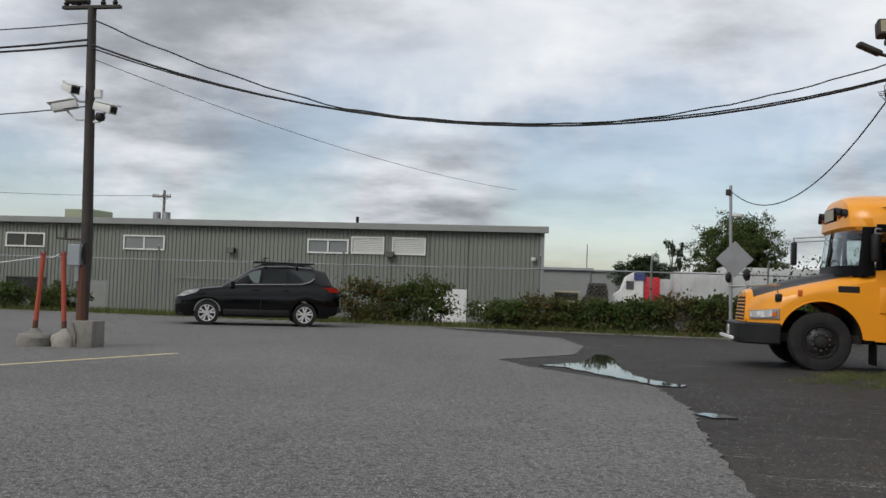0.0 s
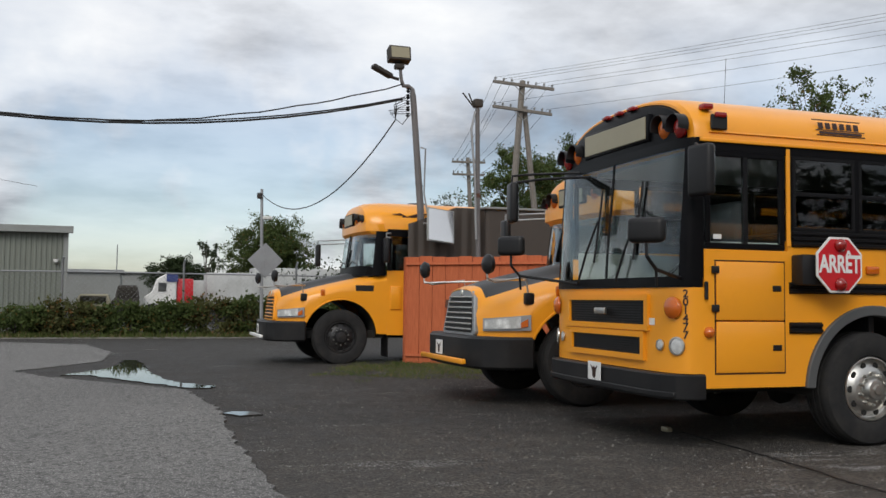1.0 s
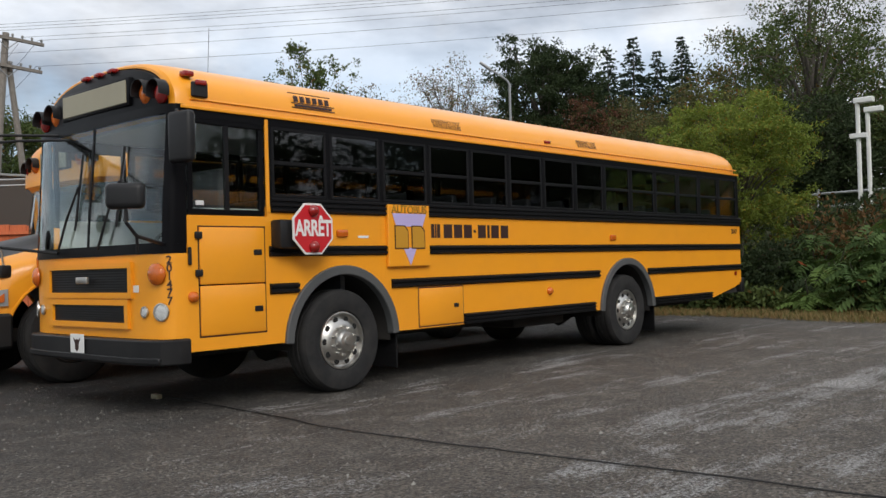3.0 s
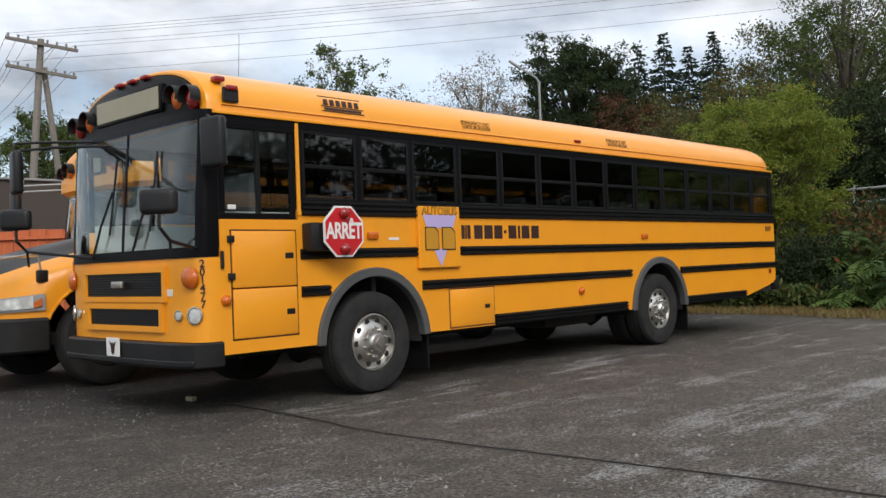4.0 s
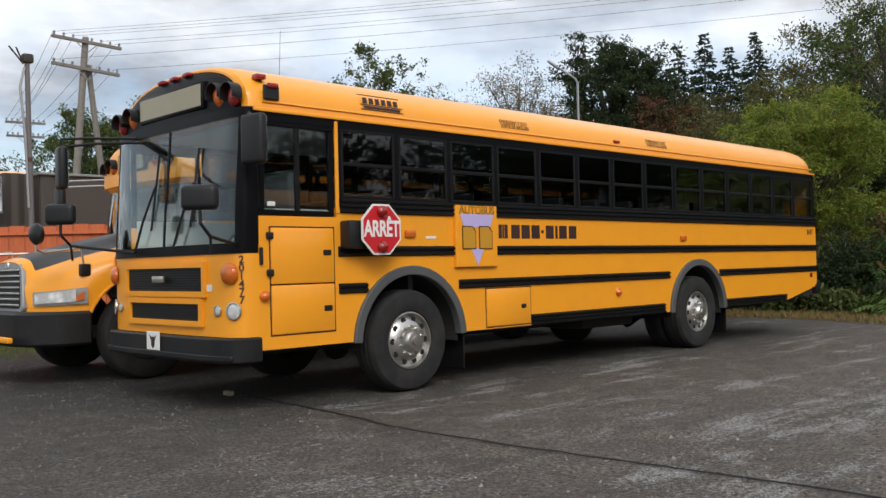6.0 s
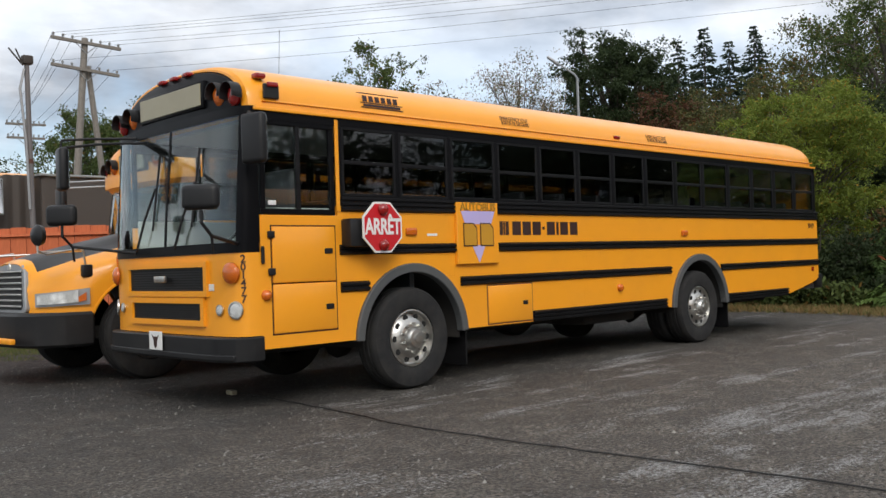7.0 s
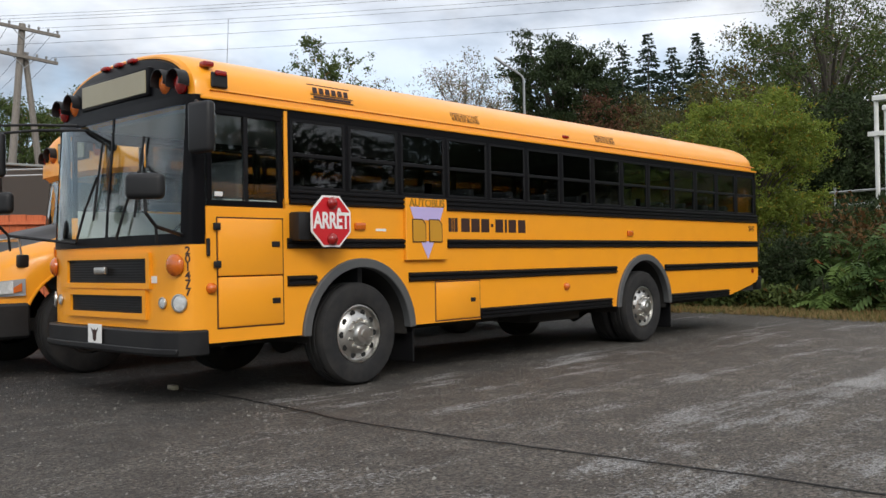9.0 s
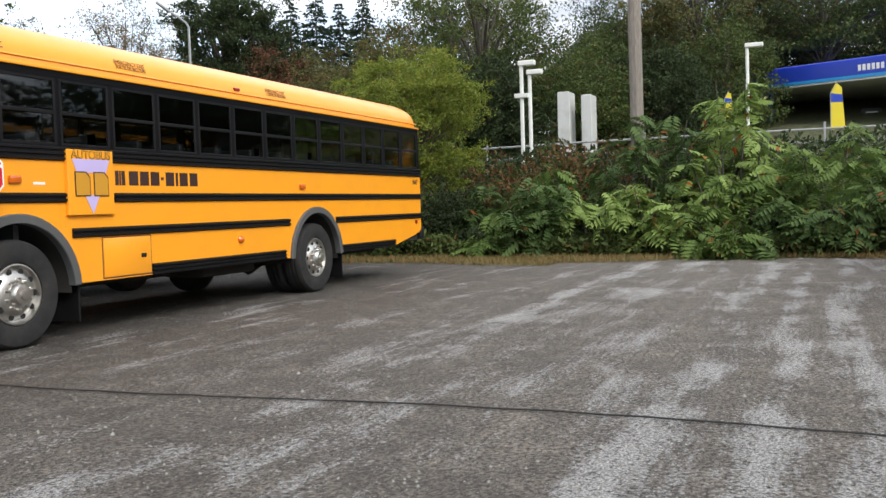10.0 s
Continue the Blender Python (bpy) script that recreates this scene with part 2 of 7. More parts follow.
def asphalt_material():
    """Old sun-bleached asphalt with pale aggregate."""
    n = Nodes("bleached_asphalt")
    fine = n.noise(70, 4, 0.7)
    grit = n.voronoi(60)
    big = n.noise(0.22, 6, 0.62)
    mid = n.noise(1.4, 6, 0.6)
    col = n.mix(n.ramp(big, (0.35, 0.0), (0.65, 1.0)), (0.098, 0.095, 0.092), (0.150, 0.146, 0.140))
    col = n.mix(n.ramp(mid, (0.4, 0.0), (0.75, 0.5)), col, (0.095, 0.092, 0.09))
    col = n.mix(n.ramp(grit, (0.04, 1.0), (0.45, 0.0)), col, (0.50, 0.49, 0.47))
    clump = n.noise(22, 5, 0.75)
    col = n.mix(n.ramp(n.noise(40, 4, 0.78), (0.58, 0.0), (0.62, 0.6)), col, (0.28, 0.272, 0.258))
    n.color(n.mix(n.ramp(clump, (0.41, 0.85), (0.49, 0.0)), col, (0.040, 0.039, 0.038)))
    n.rough(0.88)
    n.bump(n.math("ADD", fine, n.math("MULTIPLY", grit, -0.7)), 0.6, 0.01)
    return n.m


def water_material():
    n = Nodes("puddle_water")
    n.color((0.035, 0.033, 0.03))
    n.rough(0.03)
    n.bump(n.noise(6, 3), 0.035, 0.01)
    return n.set(IOR=1.33, Specular_IOR_Level=0.9)


M_LOT, M_ASPHALT, M_WATER = lot_material(), asphalt_material(), water_material()


# ---- mesh helpers ----
def mesh_of(bm, name, smooth=True):
    me = bpy.data.meshes.new(name)
    bm.normal_update()
    if smooth:
        for f in bm.faces:
            f.smooth = True
        for e in bm.edges:
            if len(e.link_faces) == 2 and e.calc_face_angle() > radians(34):
                e.smooth = False
    bm.to_mesh(me)
    bm.free()
    return me


def part(name, bm, material, parent=None, label="", m=None):
    """One mesh object under a thing or a part."""
    me = bm if isinstance(bm, bpy.types.Mesh) else mesh_of(bm, name)
    if material and not me.materials:
        for mm in (material if isinstance(material, (list, tuple)) else (material,)):
            me.materials.append(mm)
    ob = new(name, me)
    ob.parent = parent
    if m is not None:
        ob.matrix_local = m
    return tagged(ob, label)


def thing(name, label, category, m=None, group="", kind=""):
    ob = new(name)
    ob.empty_display_size = 0.2
    if m is not None:
        ob.matrix_world = m
    return tagged(ob, label, category, group, kind)


def bm_box(x0, x1, y0, y1, z0, z1, bevel=0.0, seg=2, bm=None):
    own = bmesh.new()
    r = bmesh.ops.create_cube(own, size=1)
    bmesh.ops.scale(own, vec=(x1 - x0, y1 - y0, z1 - z0), verts=own.verts)
    bmesh.ops.translate(own, vec=((x0 + x1) / 2, (y0 + y1) / 2, (z0 + z1) / 2), verts=own.verts)
    if bevel:
        bmesh.ops.bevel(own, geom=own.edges[:], offset=bevel, segments=seg, affect="EDGES", profile=0.5)
    if bm is None:
        return own
    join(bm, own)
    return bm


def join(bm, own):
    me = bpy.data.meshes.new("tmp")
    own.to_mesh(me)
    own.free()
    bm.from_mesh(me)
    bpy.data.meshes.remove(me)


def bm_tube(pts, r, n=8, bm=None, cap=True, radii=None):
    """A tube along points."""
    bm = bm or bmesh.new()
    pts = [Vector(p) for p in pts]
    rings = []
    up = None
    for i, p in enumerate(pts):
        d = (pts[min(i + 1, len(pts) - 1)] - pts[max(i - 1, 0)]).normalized()
        if up is None:
            up = d.orthogonal().normalized()
        up = (up - d * up.dot(d))
        up = up.normalized() if up.length > 1e-5 else d.orthogonal().normalized()
        side = d.cross(up)
        rr = radii[i] if radii else r
        rings.append([bm.verts.new(p + (up * math.cos(k * math.tau / n) + side * math.sin(k * math.tau / n)) * rr) for k in range(n)])
    for a, b in zip(rings, rings[1:]):
        for k in range(n):
            bm.faces.new((a[k], a[(k + 1) % n], b[(k + 1) % n], b[k]))
    if cap:
        bm.faces.new(rings[0][::-1])
        bm.faces.new(rings[-1])
    return bm


def bm_lathe(profile, n=32, axis="y", center=(0, 0, 0), bm=None):
    """Revolves (along, radius) pairs about an axis."""
    bm = bm or bmesh.new()
    c = Vector(center)

    def place(a, r, t):
        u, v = r * math.cos(t), r * math.sin(t)
        return c + Vector({"y": (u, a, v), "x": (a, u, v), "z": (u, v, a)}[axis])

    rings = []
    for a_, r in profile:
        if r < 1e-5:
            rings.append([bm.verts.new(place(a_, 0, 0))])
        else:
            rings.append([bm.verts.new(place(a_, r, k * math.tau / n)) for k in range(n)])
    for p, q in zip(rings, rings[1:]):
        for k in range(n):
            k2 = (k + 1) % n
            if len(p) == 1 and len(q) == 1:
                continue
            if len(p) == 1:
                bm.faces.new((p[0], q[k2], q[k]))
            elif len(q) == 1:
                bm.faces.new((p[k], p[k2], q[0]))
            else:
                bm.faces.new((p[k], p[k2], q[k2], q[k]))
    bmesh.ops.recalc_face_normals(bm, faces=bm.faces)
    return bm


def bm_prism(outline, axis, a0, a1, bm=None, bevel=0.0):
    """Extrudes a flat outline (pairs in the other two axes, in order) along an axis."""
    own = bmesh.new()

    def place(p, a_):
        return {"x": (a_, p[0], p[1]), "y": (p[0], a_, p[1]), "z": (p[0], p[1], a_)}[axis]

    lo = [own.verts.new(place(p, a0)) for p in outline]
    hi = [own.verts.new(place(p, a1)) for p in outline]
    n = len(outline)
    own.faces.new(lo)
    own.faces.new(hi[::-1])
    for i in range(n):
        own.faces.new((lo[i], hi[i], hi[(i + 1) % n], lo[(i + 1) % n]))
    bmesh.ops.recalc_face_normals(own, faces=own.faces)
    if bevel:
        bmesh.ops.bevel(own, geom=own.edges[:], offset=bevel, segments=1, affect="EDGES")
    if bm is None:
        return own
    join(bm, own)
    return bm


def bm_loft(rows, close=False, bm=None):
    bm = bm or bmesh.new()
    vs = [[bm.verts.new(p) for p in row] for row in rows]
    for a_, b_ in zip(vs, vs[1:]):
        n = len(a_)
        for k in range(n if close else n - 1):
            bm.faces.new((a_[k], a_[(k + 1) % n], b_[(k + 1) % n], b_[k]))
    bmesh.ops.recalc_face_normals(bm, faces=bm.faces)
    return bm


def bm_solid(bm, thick):
    bmesh.ops.solidify(bm, geom=bm.faces[:], thickness=thick)
    return bm


def text_mesh(body, size, depth=0.002, spacing=1.0, sx=1.0, bold=0.0):
    """Lettering in the built-in font as a mesh, centred, in the x-z plane facing -y."""
    cu = bpy.data.curves.new("lettering", "FONT")
    cu.body, cu.size, cu.extrude, cu.space_character, cu.offset = body, size, depth, spacing, bold
    cu.align_x, cu.align_y = "CENTER", "CENTER"
    ob = bpy.data.objects.new("lettering", cu)
    scene.collection.objects.link(ob)
    bpy.context.view_layer.update()
    me = bpy.data.meshes.new_from_object(ob.evaluated_get(bpy.context.evaluated_depsgraph_get()))
    bpy.data.objects.remove(ob)
    bpy.data.curves.remove(cu)
    me.materials.clear()
    me.transform(pose(0, 0, 0, 90) @ Matrix.Diagonal((sx, 1, 1, 1)))
    return me


# ---- ground ----
def grid_sheet(xs, ys, height):
    bm = bmesh.new()
    vs = [[bm.verts.new((x, y, height(x, y))) for x in xs] for y in ys]
    for j in range(len(ys) - 1):
        for i in range(len(xs) - 1):
            bm.faces.new((vs[j][i], vs[j][i + 1], vs[j + 1][i + 1], vs[j + 1][i]))
    return bm


def smooth_step(a_, b_, v):
    t = min(1.0, max(0.0, (v - a_) / (b_ - a_)))
    return t * t * (3 - 2 * t)


def ground_z(x, y):
    """Level lot; a bank climbs behind the bus to the fuel station and the woods."""
    edge = 13.6 + 0.35 * math.sin(y * 0.7)
    bank = 2.1 * smooth_step(edge + 0.8, edge + 7.5, x) * smooth_step(14, 7, y)
    hill = 4.5 * smooth_step(28, 80, x) * smooth_step(40, 12, y) + 3.0 * smooth_step(25, 70, x)
    n = noise.noise((x * 0.35, y * 0.35, 0)) * 0.025 if abs(x) < 60 and abs(y) < 60 else 0
    mound = 0.09 * math.exp(-((x + 0.4) ** 2 / 1.6 + (y - 8.6) ** 2 / 5))
    return bank + hill + n * smooth_step(0, 3, bank + hill) + mound


xs = [-900, -400, -150, -80, -50, -35] + [-25 + 1.25 * i for i in range(73)] + [70, 80, 95, 120, 200, 400, 900]
ys = [-900, -400, -150, -80, -50, -35] + [-25 + 1.25 * i for i in range(73)] + [70, 80, 95, 120, 200, 400, 900]
def bank_material():
    n = Nodes("weedy_bank_soil")
    g = n.noise(3, 7, 0.7)
    n.color(n.mix(n.ramp(g, (0.35, 0.0), (0.65, 1.0)), (0.035, 0.042, 0.018), (0.10, 0.105, 0.045)))
    n.rough(0.95)
    n.bump(n.noise(20, 5, 0.7), 0.8, 0.05)
    return n.m


ground = part("ground", grid_sheet(xs, ys, ground_z), [M_LOT, bank_material()])
for p in ground.data.polygons:
    if (p.center.x > 14.0 and p.center.y < 20) or p.center.x > 24:
        p.material_index = 1
tagged(ground, "dark worn gravelly asphalt lot with pale dust streaks", "ground", kind="structure")


def ragged(points, amp, step, seed, closed=True):
    """A polygon with its edges broken up."""
    rnd = random.Random(seed)
    out = []
    n = len(points)
    for i in range(n if closed else n - 1):
        p, q = Vector(points[i]), Vector(points[(i + 1) % n])
        d = q - p
        k = max(1, int(d.length / step))
        nrm = Vector((-d.y, d.x)).normalized()
        for j in range(k):
            out.append(p + d * (j / k) + nrm * rnd.uniform(-amp, amp) * (1 if d.length < 40 else 0))
    return [(p.x, p.y) for p in out]


apron_edge = [(-3.8, -30), (-3.95, -8), (-4.1, -0.7), (-4.15, 1.1), (-4.12, 4.3), (-4.35, 6.3), (-6.3, 8.8), (-6.9, 10.0), (-5.6, 12.2), (-5.5, 15.2), (-6.2, 18.7), (-9.5, 21.2), (-10.6, 22.4), (-40, 22.4), (-60, 22), (-60, -30)]
apron = part("pavement", bm_prism(ragged(apron_edge, 0.045, 0.11, 3), "z", -0.05, 0.014), M_ASPHALT)
tagged(apron, "sun-bleached grey asphalt with a crumbling edge", "pavement", kind="structure")


def puddle(outline, seed, label):
    ob = part("puddle", bm_prism(ragged(outline, 0.05, 0.12, seed), "z", -0.01, 0.019), M_WATER)
    return tagged(ob, label, "puddle", "puddles on the lot")


puddle([(-6.1, 9.0), (-5.7, 8.9), (-5.3, 8.2), (-4.75, 7.3), (-4.35, 6.55), (-3.98, 6.45), (-3.95, 6.75), (-4.2, 7.1), (-4.45, 7.5), (-4.75, 8.9), (-4.85, 10.6), (-4.95, 12.3), (-5.2, 12.5), (-5.25, 11.5), (-5.45, 10.2)], 5, "long shallow puddle mirroring the white sky")
puddle([(-4.12, 3.55), (-3.95, 3.33), (-3.72, 3.38), (-3.8, 3.6), (-4.0, 3.72)], 6, "small round puddle on dark asphalt")


# ---- wheels ----
def bus_wheel(r=0.50, width=0.27, rim_mat=None, label="polished steel rim"):
    """A bus wheel about the y axis, its face towards -y."""
    w = new("wheel")
    w.empty_display_size = 0.1
    rr = r * 0.57
    prof = [(0.02, rr), (0.0, rr + 0.012), (-0.012, rr + 0.05), (-0.018, r * 0.80), (-0.006, r * 0.94), (0.02, r * 0.985), (0.05, r), (width - 0.05, r), (width - 0.02, r * 0.985), (width, r * 0.92), (width, rr)]
    groove = [(0.05, r), (0.065, r), (0.07, r - 0.012), (0.085, r - 0.012), (0.09, r), (0.13, r), (0.135, r - 0.012), (0.15, r - 0.012), (0.155, r), (0.19, r), (0.195, r - 0.012), (0.21, r - 0.012), (0.215, r)]
    part("tyre", bm_lathe(prof[:6] + groove + prof[8:], 48), M_TYRE, w, "black bus tyre with dusty tread")
    rim = part("rim", bm_lathe([(0.03, rr), (0.006, rr - 0.004), (0.004, rr - 0.016), (0.045, rr - 0.03), (0.05, rr * 0.84), (0.02, rr * 0.70), (-0.004, rr * 0.58), (-0.006, rr * 0.40), (-0.05, rr * 0.36), (-0.07, rr * 0.30), (-0.075, rr * 0.16), (-0.09, rr * 0.14), (-0.092, 0.0)], 40), rim_mat or M_CHROME, w, label)
    hole = bm_lathe([(0.0, 0.031), (-0.006, 0.027), (-0.004, 0.0)], 12)
    hole_me = mesh_of(hole, "hand_hole")
    nut = mesh_of(bm_lathe([(0.0, 0.017), (-0.03, 0.016), (-0.04, 0.010), (-0.042, 0)], 6), "lug_nut")
    for k in range(10):
        t = k * math.tau / 10
        part("hand_hole", hole_me, M_RAD, rim, m=Matrix.Translation((math.cos(t) * rr * 0.745, 0.023, math.sin(t) * rr * 0.745)))
        t += math.tau / 20
        part("lug_nut", nut, M_CHROME, rim, m=Matrix.Translation((math.cos(t) * rr * 0.49, -0.004, math.sin(t) * rr * 0.49)))
    return w


def put_part(ob, parent, m):
    ob.parent = parent
    ob.matrix_local = m
    return ob


def arc_pts(cx, cz, r, a0, a1, n):
    return [(cx + r * math.cos(radians(a0 + (a1 - a0) * k / n)), cz + r * math.sin(radians(a0 + (a1 - a0) * k / n))) for k in range(n + 1)]


def roof_section(x, s=1.0, h=0.50, z0=2.6, n=28, e=0.78):
    out = []
    for k in range(n + 1):
        t = math.pi * k / n
        c, v = math.cos(t), math.sin(t)
        out.append((x, 1.22 - 1.22 * s * math.copysign(abs(c) ** e, c), z0 + h * s * abs(v) ** e))
    return out


# ---- the near bus, flat-nosed ----
bus = thing("school_bus", "yellow flat-nosed school bus with black rub rails", "school bus", group="parked school buses")


def front_x(y, z):
    u = min(1.0, abs((y - 1.22) / 1.22))
    d = 0.25 - 0.10 * smooth_step(1.3, 2.8, z)
    return -0.56 - d * (1 - u ** 4.4) ** (1 / 4.4)


def front_pose(y, z, off=0.0):
    """Pose on the nose: local -y points out of it, x to its right side as seen from ahead."""
    e = 0.01
    dx = (front_x(y + e, z) - front_x(y - e, z)) / (2 * e)
    ang = math.atan2(1.0, dx)
    nrm = Vector((-1, dx, 0)).normalized()
    p = Vector((front_x(y, z), y, z)) + nrm * off
    return Matrix.Translation(p) @ Matrix.Rotation(math.atan2(nrm.x, -nrm.y), 4, "Z")


def front_loft(y0, y1, z0, z1, off=0.0, ny=30, nz=5, thick=0.03):
    rows = []
    for j in range(nz + 1):
        z = z0 + (z1 - z0) * j / nz
        row = []
        for i in range(ny + 1):
            y = y0 + (y1 - y0) * (0.5 - 0.5 * math.cos(math.pi * i / ny))
            row.append((front_x(y, z) - off, y, z))
        rows.append(row)
    bm = bm_loft(rows)
    return bm_solid(bm, thick)


def side_outline():
    return ([(-0.56, 0.54), (0.511, 0.54)] + arc_pts(1.17, 0.50, 0.66, 177, 3, 18) + [(1.829, 0.54), (5.86, 0.54)] + arc_pts(6.52, 0.50, 0.66, 177, 3, 18)
            + [(7.18, 0.54), (9.12, 0.54), (10.05, 0.70), (10.29, 0.78), (10.29, 1.78), (0.27, 1.78), (0.27, 1.69), (-0.56, 1.69)])


def bus_side(y0, y1, flip):
    s = part("side_panel", bm_prism(side_outline(), "y", y0, y1), M_YELLOW, bus)
    out = -1 if not flip else 1
    f = y0 if not flip else y1

    def rail(name, x0, x1, z0, z1, ribs):
        h = (z1 - z0) / ribs
        o_ = [(f - out * 0.002, z0), (f + out * 0.012, z0)]
        for k in range(ribs):
            za, zb = z0 + h * k + h * 0.14, z0 + h * (k + 1) - h * 0.14
            o_ += [(f + out * 0.012, za), (f + out * 0.030, za + h * 0.16), (f + out * 0.030, zb - h * 0.16), (f + out * 0.012, zb)]
        o_ += [(f + out * 0.012, z1), (f - out * 0.002, z1)]
        bm = bm_prism(o_, "x", x0, x1)
        part(name, bm, M_RAIL, s)

    rail("rub_rail", 0.31, 10.28, 1.73, 1.87, 3)
    rail("rub_rail", 0.28, 1.81, 1.33, 1.425, 2)
    rail("rub_rail", 2.42, 10.28, 1.33, 1.425, 2)
    rail("rub_rail", 0.28, 0.61, 0.99, 1.085, 2)
    rail("rub_rail", 1.83, 5.79, 0.985, 1.08, 2)
    rail("rub_rail", 7.10, 10.27, 0.985, 1.08, 2)
    rail("rub_rail", 2.96, 5.66, 0.535, 0.66, 3)
    rail("rub_rail", 7.22, 9.15, 0.535, 0.65, 3)
    for cx in (1.17, 6.52):
        o = arc_pts(cx, 0.50, 0.735, 178, 2, 24) + arc_pts(cx, 0.50, 0.645, 2, 178, 24)
        part("wheel_arch", bm_prism(o, "y", min(f - out * 0.06, f + out * 0.035), max(f - out * 0.06, f + out * 0.035), bevel=0.008), M_FLARE, s, "grey rubber wheel arch trim")
        o = arc_pts(cx, 0.50, 0.655, 184, -4, 20)
        lin = bm_loft([[(x, f - out * 0.03, z) for x, z in o], [(x, f - out * 0.75, z) for x, z in o]])
        part("arch_liner", lin, M_UNDER, s)
    # sheet joints and rivets
    for x in (1.72, 3.94, 6.02, 8.2):
        if flip:
            break
        for z0, z1 in ((0.60, 0.97), (1.10, 1.31), (1.44, 1.71)):
            if x in (1.72, 6.02) and z0 < 1:
                continue
            bm = bmesh.new()
            k = 0
            while z0 + 0.05 * k < z1:
                for dx in (-0.03, 0.03):
                    own = bm_lathe([(0, 0.006), (-0.004, 0.004), (-0.005, 0)], 5, "y", (x + dx, f, z0 + 0.05 * k))
                    join(bm, own)
                k += 1
            part("rivet_row", bm, M_YELLOW, s)["kind"] = "stuff"
    return s


side = bus_side(0.0, 0.045, False)
side_far = bus_side(2.395, 2.44, True)


def side_box(name, x0, x1, z0, z1, d, mat, label="", parent=None, bevel=0.004, y=0.0):
    return part(name, bm_box(x0, x1, y - d, y + 0.01, z0, z1, bevel, 1), mat, parent or side, label)


def frame_bm(x0, x1, z0, z1, w, y0, y1, bevel=0.0):
    bm = bmesh.new()
    bm_box(x0, x1, y0, y1, z1 - w, z1, bevel, 1, bm)
    bm_box(x0, x1, y0, y1, z0, z0 + w, bevel, 1, bm)
    bm_box(x0, x0 + w, y0, y1, z0 + w, z1 - w, bevel, 1, bm)
    bm_box(x1 - w, x1, y0, y1, z0 + w, z1 - w, bevel, 1, bm)
    return bm


# windows: black band with framed split panes
edges = [0.31 + 0.708 * k for k in range(13)] + [9.50, 10.22]
for fy, back in ((0.0, 1), (2.44, -1)):
    host = side if back == 1 else side_far
    ya, yb = sorted((fy, fy + back * 0.05))
    part("window_header", bm_box(-0.56, 10.25, ya, yb, 2.515, 2.60), M_BLACK, host)
    for e0 in edges:
        part("window_post", bm_box(e0 - 0.026, e0 + 0.026, ya - 0.002, yb + 0.002, 1.86, 2.516, 0.006, 1), M_BLACK, host)
    part("rear_corner_post", bm_box(10.18, 10.27, ya, yb, 1.78, 2.60, 0.01, 2), M_BLACK, host)
    for e0, e1 in zip(edges, edges[1:]):
        a0, a1 = e0 + 0.027, e1 - 0.027
        wf = part("window", frame_bm(a0, a1, 1.872, 2.514, 0.028, fy + back * 0.012 - 0.012, fy + back * 0.012 + 0.012, 0.003), M_RAIL, host)
        part("window_rail", bm_box(a0 + 0.02, a1 - 0.02, fy + back * 0.014 - 0.014, fy + back * 0.014 + 0.014, 2.17, 2.205, 0.004, 1), M_RAIL, wf)
        part("pane", bm_box(a0 + 0.02, a1 - 0.02, fy + back * 0.020 - 0.003, fy + back * 0.020 + 0.003, 1.89, 2.175), M_GLASS, wf)
        part("pane", bm_box(a0 + 0.02, a1 - 0.02, fy + back * 0.012 - 0.003, fy + back * 0.012 + 0.003, 2.20, 2.50), M_GLASS, wf)
    # driver's window
    dw = part("driver_window", frame_bm(-0.54, 0.25, 1.695, 2.52, 0.05, ya + 0.004, yb - 0.004, 0.006), M_BLACK, host)
    part("window_rail", bm_box(-0.165, -0.125, ya + 0.006, yb - 0.008, 1.74, 2.475), M_RAIL, dw)
    part("pane", bm_box(-0.50, -0.15, fy + back * 0.022 - 0.003, fy + back * 0.022 + 0.003, 1.74, 2.475), M_CLEAR, dw)
    part("pane", bm_box(-0.14, 0.21, fy + back * 0.030 - 0.003, fy + back * 0.030 + 0.003, 1.74, 2.475), M_CLEAR, dw)
side_box("yellow_post", 0.262, 0.298, 1.73, 2.57, 0.012, M_YELLOW)
side_box("white_sticker", -0.47, -0.39, 1.775, 1.815, 0.002, M_WHITE, parent=side)
for k, x in ((2, 2.10), (4, 3.74), (6, 5.02), (8, 6.36)):
    side_box("window_sticker", x, x + 0.11, 1.90, 2.01, -0.010, paint("grey_sticker", (0.12, 0.13, 0.15), 0.5, 0.1) if k == 2 else bpy.data.materials["grey_sticker"])

# roof
rows = [roof_section(-0.635, 0.90), roof_section(-0.635, 0.93), roof_section(-0.615, 0.965), roof_section(-0.57, 0.985), roof_section(-0.48, 0.996), roof_section(-0.35)] + [roof_section(x) for x in (0.5, 3, 6, 9, 9.85)]
rows += [roof_section(10.05, 0.995), roof_section(10.18, 0.975), roof_section(10.26, 0.93), roof_section(10.30, 0.86)]
roof = part("roof", bm_solid(bm_loft(rows), 0.03), M_YELLOW, bus, "glossy yellow rounded roof")
part("roof_rear", bm_prism([(y, z) for _, y, z in roof_section(0, 0.87)] , "x", 10.27, 10.298), M_YELLOW, roof)
for yy in (-0.022, 2.44):
    part("drip_rail", bm_box(-0.60, 10.27, yy, yy + 0.022, 2.585, 2.615, 0.006, 2), M_YELLOW, roof)
    part("roof_seam", bm_box(-0.5, 10.2, yy + (0.012 if yy < 1 else -0.012), yy + (0.034 if yy < 1 else 0.010), 2.665, 2.680, 0.005, 1), M_YELLOW, roof)
